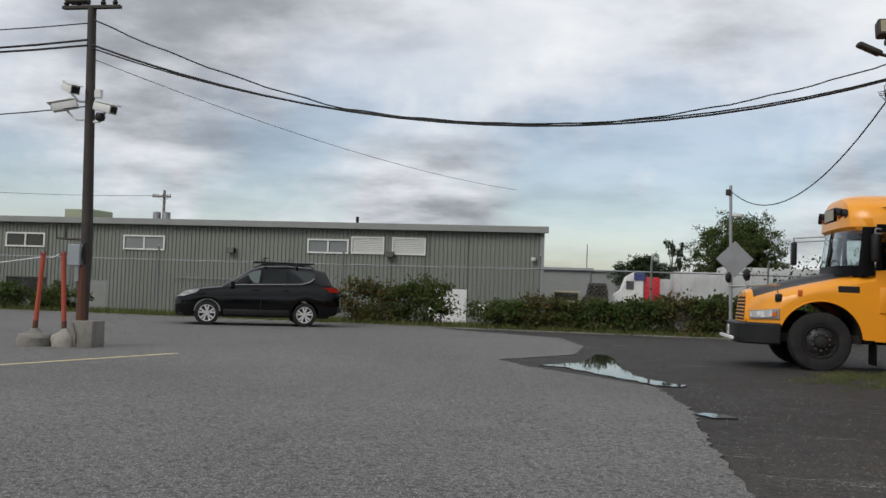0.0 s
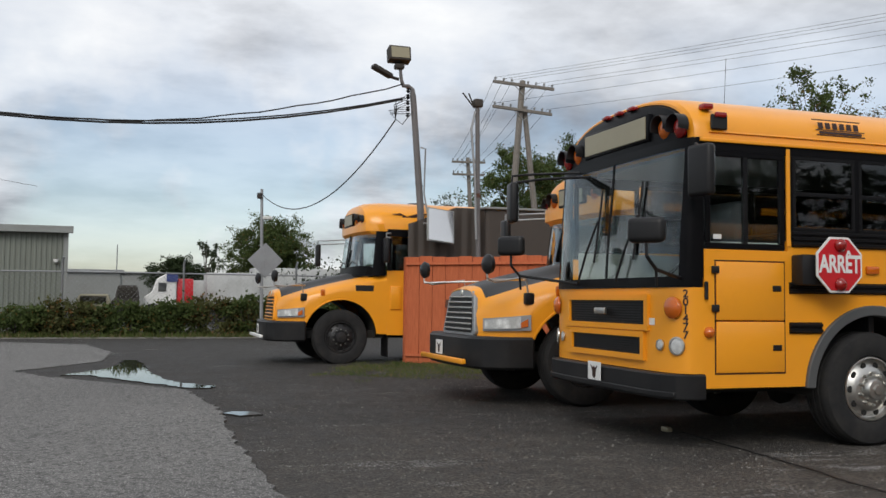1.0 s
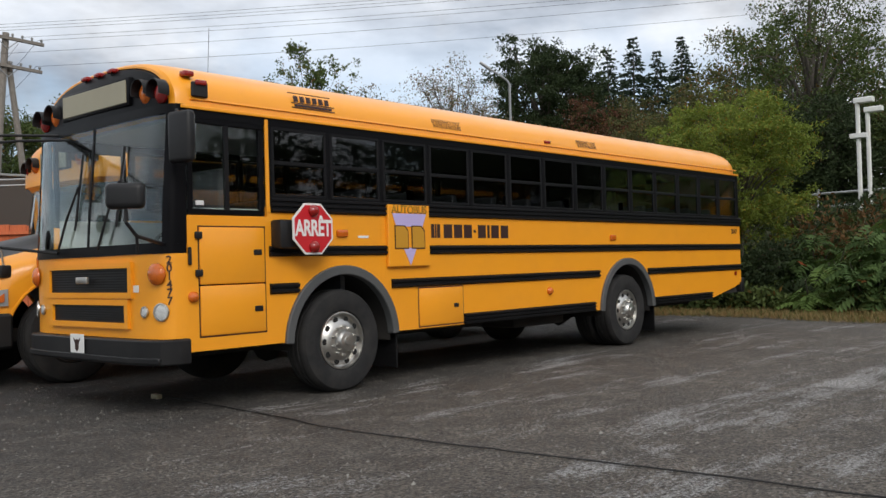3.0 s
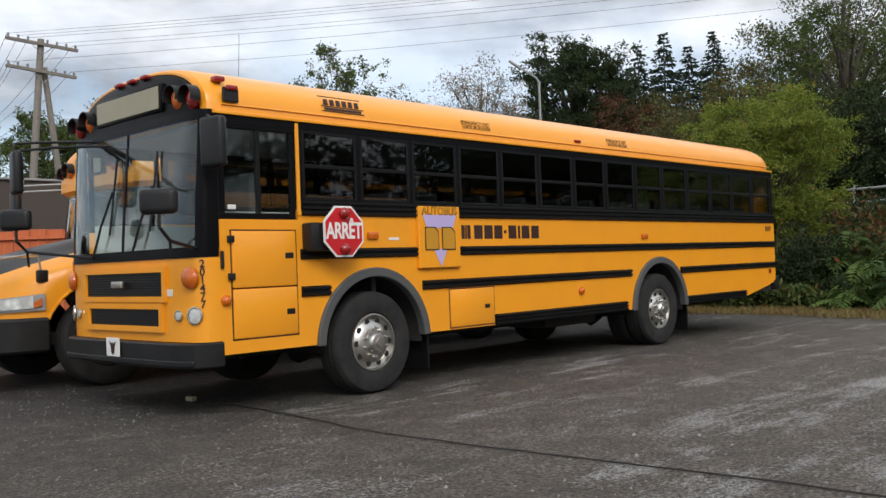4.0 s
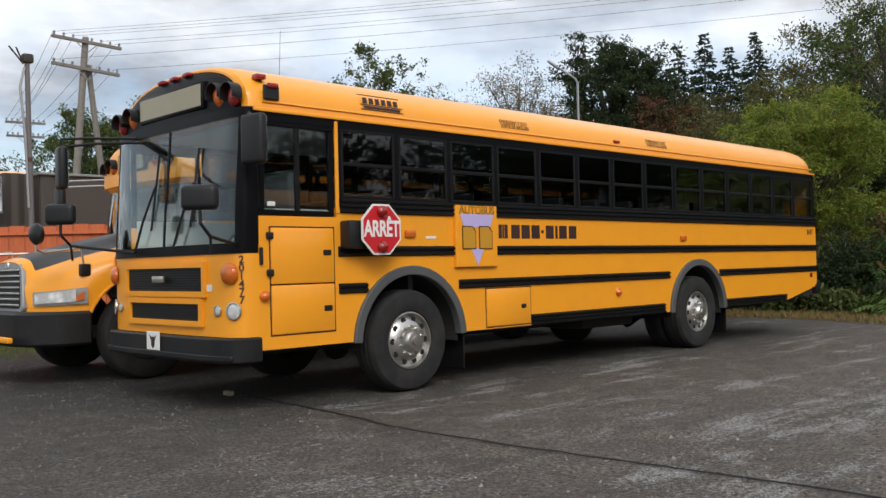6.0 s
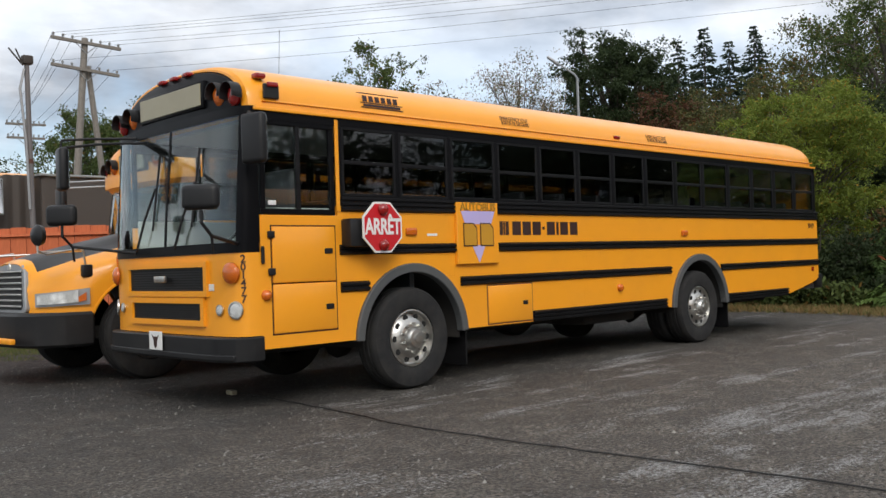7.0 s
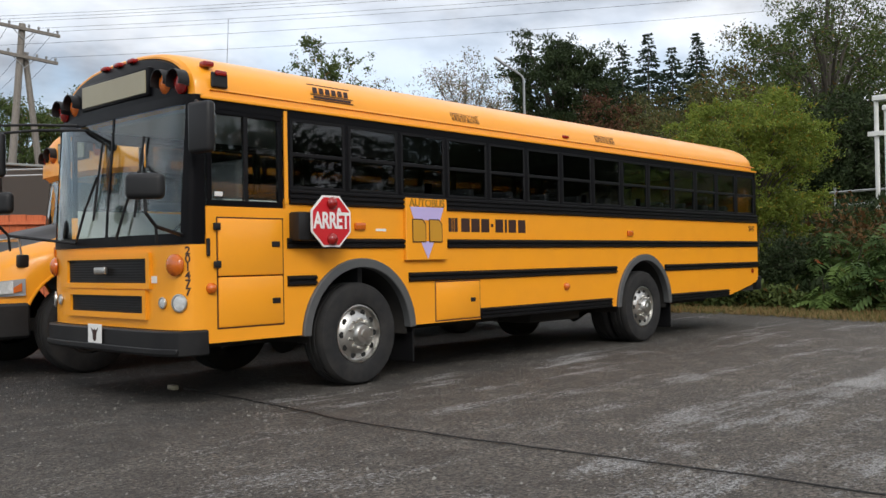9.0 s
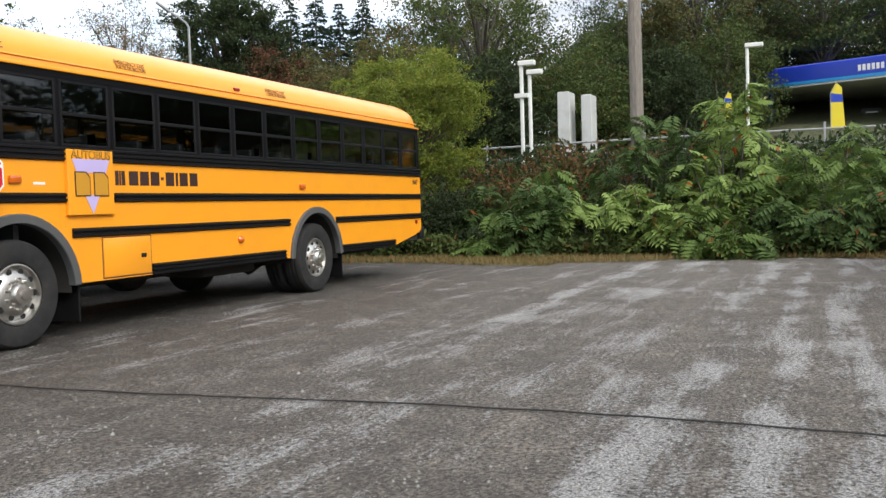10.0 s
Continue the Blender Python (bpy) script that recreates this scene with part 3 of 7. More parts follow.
# inside, floor, underbody, rear
fl_o = [(-0.6, 0.05), (0.50, 0.05), (0.50, 0.77), (1.84, 0.77), (1.84, 0.05), (5.85, 0.05), (5.85, 0.77), (7.19, 0.77), (7.19, 0.05), (10.2, 0.05), (10.2, 2.39), (7.19, 2.39), (7.19, 1.67), (5.85, 1.67), (5.85, 2.39), (1.84, 2.39), (1.84, 1.67), (0.50, 1.67), (0.50, 2.39), (-0.6, 2.39)]
part("floor", bm_prism(fl_o, "z", 0.85, 0.90), M_UNDER, bus)
part("passenger_floor", bm_box(-0.5, 10.2, 0.06, 2.38, 1.165, 1.175), M_UNDER, bus)
part("ceiling_lining", bm_box(-0.3, 10.2, 0.10, 2.34, 2.58, 2.62), M_INSIDE, bus)
for yy in (0.047, 2.385):
    part("side_lining", bm_box(-0.50, 10.2, yy, yy + 0.008, 1.18, 1.76), M_INSIDE, bus)
part("rear_wall", bm_box(10.24, 10.285, 0.02, 2.42, 0.72, 2.61, 0.02, 2), M_YELLOW, bus)
part("rear_bumper", bm_box(10.27, 10.42, -0.01, 2.45, 0.60, 0.84, 0.03, 2), M_BUMPER, bus)
part("chassis", bm_box(-0.4, 9.9, 0.75, 1.69, 0.42, 0.66, 0.03, 1), M_UNDER, bus)
part("fuel_tank", bm_box(3.4, 5.2, 1.5, 2.3, 0.36, 0.84, 0.08, 2), M_UNDER, bus)
part("battery_tray", bm_box(4.2, 5.3, 0.25, 0.9, 0.40, 0.84, 0.04, 2), M_UNDER, bus)
part("underfloor", bm_prism(fl_o, "z", 0.60, 0.68), M_UNDER, bus)
for cx in (1.17, 6.57):
    part("axle", bm_tube([(cx, 0.3, 0.46), (cx, 1.0, 0.46), (cx, 1.22, 0.44), (cx, 1.44, 0.46), (cx, 2.14, 0.46)], 0.07, 10, radii=[0.07, 0.08, 0.2, 0.08, 0.07]), M_UNDER, bus)
sb = bmesh.new()
bm_box(0, 0.10, 0, 0.96, 0.42, 1.10, 0.04, 3, sb)
bm_box(-0.38, 0.10, 0, 0.96, 0.34, 0.46, 0.04, 2, sb)
bm_box(-0.2, -0.14, 0.1, 0.86, 0.0, 0.36, 0, 1, sb)
seat_me = mesh_of(sb, "bench_seat")
for k in range(12):
    for yy in (0.09, 1.39):
        part("bench_seat", seat_me, M_SEAT, bus, m=Matrix.Translation((1.5 + 0.71 * k, yy, 0.90)))
sb = bmesh.new()
bm_box(0.0, 0.14, 0.35, 0.85, 1.35, 2.15, 0.05, 3, sb)
bm_box(-0.45, 0.05, 0.35, 0.85, 1.20, 1.36, 0.05, 3, sb)
bm_box(-0.3, -0.05, 0.5, 0.7, 0.9, 1.22, 0.02, 1, sb)
part("driver_seat", sb, M_SEAT, bus)
part("dashboard", bm_box(-0.70, -0.44, 0.12, 2.32, 1.02, 1.44, 0.06, 3), M_PLASTIC, bus)
sw = bmesh.new()
ring = [(0.21 * math.cos(t * math.tau / 24), 0.21 * math.sin(t * math.tau / 24), 0) for t in range(25)]
bm_tube(ring, 0.016, 8, sw, cap=False)
bm_tube([(-0.21, 0, 0), (0.21, 0, 0)], 0.013, 6, sw)
bm_tube([(0, 0, -0.35), (0, 0, 0)], 0.03, 8, sw)
part("steering_wheel", sw, M_PLASTIC, bus, m=pose(-0.42, 0.6, 1.45, 0, -55, 0))

# nose
nose = part("front_panel", front_loft(0.0, 2.44, 0.66, 1.37), M_YELLOW, bus, "yellow moulded front panel")
part("cowl", front_loft(0.0, 2.44, 1.372, 1.46, 0.012), M_BLACK, nose)
wind = part("windshield", front_loft(0.075, 2.365, 1.455, 2.555, 0.0, 30, 6, 0.008), M_WSHIELD, bus, "large clear windshield in two panes")
for y0, y1 in ((0.0, 0.085), (2.355, 2.44)):
    part("pillar", front_loft(y0, y1, 1.45, 2.62, 0.006, 10, 6, 0.05), M_BLACK, bus)
part("windshield_divider", front_loft(1.208, 1.232, 1.455, 2.55, 0.006, 2, 6, 0.02), M_BLACK, wind)
part("windshield_header", front_loft(0.0, 2.44, 2.54, 2.62, 0.008, 30, 3, 0.04), M_BLACK, bus)
rows = [roof_section(-0.62, 0.915), roof_section(-0.655, 0.89), roof_section(-0.675, 0.8), roof_section(-0.70, 0.5), roof_section(-0.71, 0.25), roof_section(-0.71, 0.02)]
for row in rows:
    for i, (x, y, z) in enumerate(row):
        row[i] = (x, y, z - 0.01)
cap = part("front_cap", bm_loft(rows), M_BLACK, bus, "black front cap above the windshield")


def on_cap(y, z, x=-0.70):
    return Matrix.Translation((x, y, z)) @ Matrix.Rotation(radians(-90), 4, "Z")


# local frame there: x runs along -world y ... lights face -y local = -x world
def disc_lamp(name, y, z, r, mat, host, m, hood=False):
    lamp = part(name, bm_lathe([(0.0, r * 1.12), (-0.02, r * 1.1), (-0.025, r), (-0.035, r * 0.9), (-0.05, r * 0.55), (-0.055, 0)], 20), mat, host, m=m)
    if hood:
        o = arc_pts(0, 0, r * 1.3, 200, -20, 14)
        rows_ = [[(x, 0.0, z_) for x, z_ in o], [(x * 0.95, -0.10, z_ * 0.92 + 0.01) for x, z_ in o]]
        part("hood", bm_solid(bm_loft(rows_), 0.006), M_PLASTIC, lamp, "black lamp hood")
    return lamp


for y, mat in ((0.16, M_REDLENS), (0.40, M_AMBER), (2.04, M_AMBER), (2.28, M_REDLENS)):
    disc_lamp("warning_lamp", y, 2.74, 0.085, mat, cap, on_cap(y, 2.755 if 0.3 < y < 2.1 else 2.725, -0.665), True)
sign = part("destination_sign", bm_box(-0.725, -0.66, 0.60, 1.84, 2.675, 2.925, 0.012, 2), M_BLACK, cap)
part("blind", bm_box(-0.734, -0.72, 0.64, 1.80, 2.70, 2.90, 0.004, 1), M_CREAM, sign, "blank cream destination blind")
for y in (0.98, 1.22, 1.46):
    part("marker_lamp", bm_box(-0.70, -0.60, y - 0.06, y + 0.06, 3.015, 3.06, 0.02, 2), M_REDLENS, cap)
for y in (0.10, 2.34):
    part("marker_lamp", bm_box(-0.52, -0.42, y - 0.05, y + 0.04, 2.875, 2.925, 0.015, 2), M_REDLENS, roof)
    part("beacon_bracket", bm_box(-0.50, -0.34, (-0.03 if y < 1 else 2.44), (0.0 if y < 1 else 2.47), 2.69, 2.82, 0.01, 1), M_PLASTIC, roof)
    part("marker_lamp", bm_box(-0.47, -0.36, (-0.05 if y < 1 else 2.45), (-0.02 if y < 1 else 2.49), 2.79, 2.835, 0.012, 2), M_REDLENS, roof)
for x in (4.68,):
    part("marker_lamp", bm_box(x - 0.06, x + 0.06, -0.01, 0.06, 2.70, 2.74, 0.012, 2), M_REDLENS, roof)


def grille(z0, z1, y0, y1, bars):
    rim = bmesh.new()
    w = 0.05
    for a0, a1, b0, b1 in ((y0 - w, y1 + w, z1, z1 + w), (y0 - w, y1 + w, z0 - w, z0), (y0 - w, y0, z0, z1), (y1, y1 + w, z0, z1)):
        join(rim, front_loft(a0, a1, b0, b1, 0.030, 14, 1, 0.034))
    g = part("grille", front_loft(y0, y1, z0, z1, 0.003, 20, 1, 0.004), M_RAD, nose)
    part("grille_surround", rim, M_YELLOW, g)
    for k in range(bars):
        z = z0 + (z1 - z0) * (k + 0.5) / bars
        part("grille_bar", front_loft(y0 + 0.01, y1 - 0.01, z - 0.006, z + 0.006, 0.010, 14, 1, 0.006), M_PLASTIC, g)
    return g


g1 = grille(1.05, 1.26, 0.50, 1.94, 9)
grille(0.79, 0.94, 0.56, 1.88, 7)
part("badge", bm_box(-0.895, -0.86, 1.10, 1.30, 1.13, 1.19, 0.01, 2), M_CHROME, g1, "small chrome badge")
for y in (0.13, 2.31):
    t = disc_lamp("turn_signal", y, 1.2, 0.082, M_AMBER, nose, front_pose(y, 1.20, 0.01))
for y, r in ((0.10, 0.066), (0.29, 0.042), (2.34, 0.066), (2.15, 0.042)):
    hl = part("headlight", bm_lathe([(0.0, r * 1.18), (-0.012, r * 1.15), (-0.014, r * 1.02), (0.004, r * 0.98)], 24), M_CHROME, nose, m=front_pose(y, 0.885, 0.006))
    part("lens", bm_lathe([(0.0, r), (-0.012, r * 0.8), (-0.018, r * 0.4), (-0.02, 0)], 24), M_LAMP, hl)
part("notice_sticker", bm_box(-0.05, 0.05, -0.002, 0.0, -0.03, 0.03), M_WHITE, nose, m=front_pose(0.42, 1.08, 0.003))
for k, ch in enumerate("201477"):
    part("number", text_mesh(ch, 0.092, 0.001, bold=0.002), M_LETTER, nose, m=front_pose(0.035, 1.315 - 0.068 * k, 0.004))
bl = [(front_x(y, 1.0) - 0.09, y) for y in [2.46, 2.40] + [2.30 - 0.1 * k for k in range(22)] + [0.04, -0.02]]
bo = [(-0.55, 2.46)] + bl + [(-0.55, -0.02), (-0.56, 0.06)] + [(x + 0.12, y) for x, y in bl[::-1][1:-1]] + [(-0.56, 2.38)]
bump = part("bumper", bm_prism(bo, "z", 0.445, 0.655, bevel=0.012), M_BUMPER, bus, "black steel bumper with scuffed corners")
part("bumper_step", bm_prism([(x - 0.02, y) for x, y in bl[1:-1]] + [(x + 0.03, y) for x, y in bl[1:-1][::-1]], "z", 0.465, 0.51, bevel=0.006), M_BUMPER, bump)
pl = part("front_plate", bm_box(-0.125, 0.125, -0.006, 0.0, -0.085, 0.085, 0.003, 1), M_WHITE, bump, "white plate with a dark emblem", m=front_pose(1.24, 0.60, 0.105))
part("plate_emblem", bm_prism([(-0.03, -0.05), (0.0, -0.07), (0.03, -0.05), (0.035, 0.0), (0.07, 0.055), (0.02, 0.03), (0, 0.045), (-0.02, 0.03), (-0.07, 0.055), (-0.035, 0.0)], "y", -0.008, -0.0062), M_LETTER, pl)
# wipers
for yb, yt in ((0.95, 0.66), (1.70, 1.40)):
    wp = bm_tube([(front_x(yb, 1.43) - 0.05, yb, 1.43), (front_x((yb + yt) / 2, 1.7) - 0.05, (yb + yt) / 2, 1.72), (front_x(yt, 2.0) - 0.03, yt, 2.02)], 0.012, 6)
    bm_tube([(front_x(yt, 1.7) - 0.02, yt + 0.05, 1.62), (front_x(yt, 2.3) - 0.02, yt - 0.03, 2.32)], 0.011, 6, wp)
    part("wiper", wp, M_PLASTIC, bus)


def flat_mirror(name, c, w, h, yaw, arms, label, wide=0.09):
    mr = part(name, bm_box(-w / 2, w / 2, -wide / 2, wide / 2, -h / 2, h / 2, min(w, wide) * 0.4, 3), M_PLASTIC, bus, label, m=Matrix.Translation(c) @ Matrix.Rotation(radians(yaw), 4, "Z"))
    part("mirror_glass", bm_box(-w * 0.42, w * 0.42, wide / 2 - 0.004, wide / 2 + 0.002, -h * 0.44, h * 0.44), M_MIRROR, mr)
    for a_ in arms:
        arm = part("mirror_arm", bm_tube(a_, 0.014, 8), M_PLASTIC, bus)
    return mr


flat_mirror("side_mirror", (-0.72, -0.20, 2.31), 0.25, 0.42, -78, [[(-0.58, 0.06, 2.52), (-0.70, -0.10, 2.54), (-0.72, -0.2, 2.48)]], "tall black rear-view mirror")
flat_mirror("side_mirror", (-1.32, 2.28, 2.26), 0.22, 0.42, -100, [[(-0.66, 1.9, 2.56), (-1.1, 2.2, 2.56), (-1.32, 2.28, 2.54), (-1.34, 2.28, 2.4)], [(-0.68, 1.75, 2.50), (-1.05, 2.1, 2.50), (-1.3, 2.28, 2.47)]], "tall black rear-view mirror")
for c, foot, side_y in (((-1.28, -0.30, 1.80), (-0.70, 0.10, 1.44), 0.14), ((-1.40, 2.12, 1.80), (-0.82, 1.80, 1.42), 1.8)):
    dome = bm_box(-0.05, 0.05, -0.15, 0.15, -0.10, 0.10, 0.048, 5)
    part("crossview_mirror", dome, M_PLASTIC, bus, "oval black crossview mirror", m=Matrix.Translation(c) @ Matrix.Rotation(radians(40), 4, "Z"))
    part("mirror_arm", bm_tube([c, (c[0] + 0.0, c[1] + 0.0, c[2] - 0.2), (c[0] + 0.12, c[1] + 0.06, c[2] - 0.30), foot], 0.015, 8), M_PLASTIC, bus)
    part("mirror_arm", bm_tube([(c[0] + 0.12, c[1] + 0.06, c[2] - 0.30), (c[0] + 0.15, c[1] + 0.10, c[2] - 0.44)], 0.012, 8), M_PLASTIC, bus)

# doors, hatches and lamps on the driver's side
for z0, z1, hz in ((1.10, 1.59, 1.37), (0.665, 1.09, 0.87)):
    hp = part("access_door", bm_box(-0.45, 0.225, -0.014, 0.004, z0, z1, 0.012, 2), M_YELLOW, side)
    part("door_gap", frame_bm(-0.462, 0.237, z0 - 0.012, z1 + 0.012, 0.010, -0.004, 0.002), M_LETTER, hp)
    part("latch", bm_box(0.10, 0.19, -0.024, -0.012, hz - 0.025, hz + 0.025, 0.006, 1), M_PLASTIC, hp, "black latch")
    if z0 > 1:
        for hz2 in (1.20, 1.52):
            part("hinge", bm_box(-0.50, -0.43, -0.03, -0.008, hz2 - 0.03, hz2 + 0.03, 0.008, 2), M_PLASTIC, hp)
disc_lamp("side_reflector", 0, 0, 0.042, M_AMBER, side, Matrix.Translation((-0.52, 0.0, 1.0)))
disc_lamp("side_reflector", 0, 0, 0.042, M_AMBER, side, Matrix.Translation((4.62, 0.0, 0.845)))
side_box("rear_reflector", 10.05, 10.12, 0.99, 1.04, 0.0, M_REDLENS)
part("reflector", bm_box(10.02, 10.09, -0.02, 0.0, 0.89, 0.96, 0.008, 1), M_REDLENS, side)
for x, z in ((1.16, 1.545), (6.15, 1.52)):
    part("side_marker", bm_box(x - 0.07, x + 0.07, -0.028, 0.0, z - 0.035, z + 0.035, 0.012, 2), M_AMBER, side, "amber side marker lamp")
part("grab_mirror", bm_box(-0.565, -0.535, -0.03, 0.0, 1.27, 1.42, 0.008, 1), M_PLASTIC, side)
hatch = part("luggage_hatch", bm_box(2.235, 2.945, -0.014, 0.004, 0.565, 0.965, 0.010, 2), M_YELLOW, side)
part("door_gap", frame_bm(2.222, 2.958, 0.552, 0.978, 0.010, -0.004, 0.002), M_RUST, hatch)
part("latch", bm_box(2.78, 2.86, -0.024, -0.012, 0.74, 0.785, 0.006, 1), M_PLASTIC, hatch, "black latch")
for x, wd in ((1.90, 0.0), (7.28, 0.0)):
    part("mud_flap", bm_box(x, x + 0.02, 0.02, 0.62, 0.16, 0.62, 0.006, 1), M_RAIL, bus, "black rubber mud flap")
# company panel, phone number bars, maker's mark, emergency wording
board = part("company_panel", bm_box(1.765, 2.385, -0.045, 0.002, 1.205, 1.845, 0.006, 1), M_YELLOW, side, "raised yellow company panel with a lilac wedge")
part("wedge", bm_prism([(1.82, 1.755), (2.33, 1.755), (2.27, 1.62), (1.88, 1.62)], "y", -0.0485, -0.0448), M_LILAC, board)
part("wedge", bm_prism([(1.975, 1.40), (2.175, 1.40), (2.08, 1.215)], "y", -0.0485, -0.0448), M_LILAC, board)
part("lettering", text_mesh("AUTOBUS", 0.118, 0.001, 1.0, 0.98, 0.003), M_LETTER, board, m=Matrix.Translation((2.078, -0.047, 1.795)))
part("lettering", text_mesh("AUTOBUS", 0.115, 0.001, 1.0, 0.98, 0.0), M_GOLD, board, m=Matrix.Translation((2.075, -0.0495, 1.797)))


def mark_shape(dx, dz, mat, y, grow=0.0):
    """Two plain blocks with a bevelled corner each, in the colours of the company's sign."""
    g = grow
    for x0 in (0.0, 0.25):
        x, z = 1.86 + dx + x0, 1.40 + dz
        o = [(x - g, z - g), (x + 0.18 + g, z - g), (x + 0.18 + g, z + 0.17 + g), (x + 0.13 + g, z + 0.22 + g), (x - g, z + 0.22 + g)]
        part("company_mark", bm_prism(o, "y", y - 0.0015, y), mat, board)


mark_shape(0, 0, M_LETTER, -0.0490, 0.012)
mark_shape(0, 0, M_GOLD, -0.0515)
for k, (x0, x1) in enumerate(((2.455, 2.505), (2.515, 2.54), (2.55, 2.60), (2.66, 2.80), (2.83, 2.97), (3.0, 3.14), (3.17, 3.21), (3.25, 3.39), (3.42, 3.46), (3.49, 3.63), (3.67, 3.81))):
    z0, z1 = (1.505, 1.655)
    if k == 6:
        z0, z1 = 1.565, 1.60
    side_box("number_bar", x0, x1, z0, z1, 0.003, M_LETTER, bevel=0)
side_box("maker_mark", 1.38, 1.52, 1.50, 1.525, 0.003, M_WHITE, bevel=0)
part("number", text_mesh("201477", 0.115, 0.001, 1.0, 0.62, 0.002), M_LETTER, side, m=Matrix.Translation((10.06, -0.003, 1.63)))


def roof_y(z):
    v = min(1.0, (z - 2.6) / 0.50) ** (1 / 0.78)
    return 1.22 - 1.22 * math.sqrt(1 - v * v) ** 0.78


def roof_text(body, x, z, size, sx=1.0):
    part("emergency_wording", text_mesh(body, size, 0.001, 1.0, sx), M_LETTER, roof, m=Matrix.Translation((x, roof_y(z) - 0.006, z)) @ Matrix.Rotation(radians(-12), 4, "X"))


for x in (2.78, 5.60):
    roof_text("EMERGENCY EXIT", x, 2.785, 0.062, 0.95)
    roof_text("SORTIE DE SECOURS", x, 2.735, 0.062, 0.80)
mark_at = Matrix.Translation((0.80, roof_y(2.78) - 0.012, 2.78)) @ Matrix.Rotation(radians(-14), 4, "X") @ Matrix.Diagonal((0.85, 1, 0.85, 1))
for x0, x1, z0, z1 in [(-0.27, 0.34, 0.092, 0.104)] + [(-0.20 + 0.09 * k, -0.14 + 0.09 * k, 0.0, 0.07) for k in range(6)] + [(-0.24, 0.38, -0.02, -0.01), (-0.24, 0.38, -0.075, -0.065), (-0.20, 0.34, -0.055, -0.03)]:
    part("maker_mark", bm_box(x0, x1, -0.002, 0.0, z0, z1), M_LETTER, roof, m=mark_at)
# folding stop sign
arm = part("stop_arm", bm_box(0.30, 0.56, -0.15, 0.0, 1.40, 1.66, 0.02, 2), M_PLASTIC, side, "black stop sign housing")
oct_ = [(0.235 / math.cos(radians(22.5)) * math.cos(radians(22.5 + 45 * k)), 0.235 / math.cos(radians(22.5)) * math.sin(radians(22.5 + 45 * k))) for k in range(8)]
stop = part("stop_sign", bm_prism(oct_, "y", -0.012, 0.0), M_WHITE, arm, "red and white octagonal stop sign", m=Matrix.Translation((0.635, -0.19, 1.575)))
part("red_field", bm_prism([(x * 0.92, z * 0.92) for x, z in oct_], "y", -0.016, -0.0125), M_RED, stop)
part("lettering", text_mesh("ARRÊT", 0.205, 0.001, 0.95, 0.72, 0.006), M_WHITE, stop, m=Matrix.Translation((0, -0.0185, 0.0)))
for z in (0.165, -0.165):
    disc_lamp("flasher", 0, z, 0.05, M_REDLENS, stop, Matrix.Translation((0.0, -0.016, z)))
part("antenna", bm_tube([(0.35, 1.0, 3.05), (0.38, 1.0, 3.62)], 0.0025, 5), M_PLASTIC, bus)
# wheels
w0 = bus_wheel()
put_part(w0, bus, Matrix.Translation((1.17, 0.03, 0.50)))
for m in (Matrix.Translation((6.57, 0.05, 0.50)), Matrix.Translation((6.57, 0.36, 0.50)), Matrix.Translation((1.17, 2.41, 0.50)) @ Matrix.Rotation(math.pi, 4, "Z"), Matrix.Translation((6.57, 2.39, 0.50)) @ Matrix.Rotation(math.pi, 4, "Z")):
    put_part(copy_thing(w0, Matrix()), bus, m)


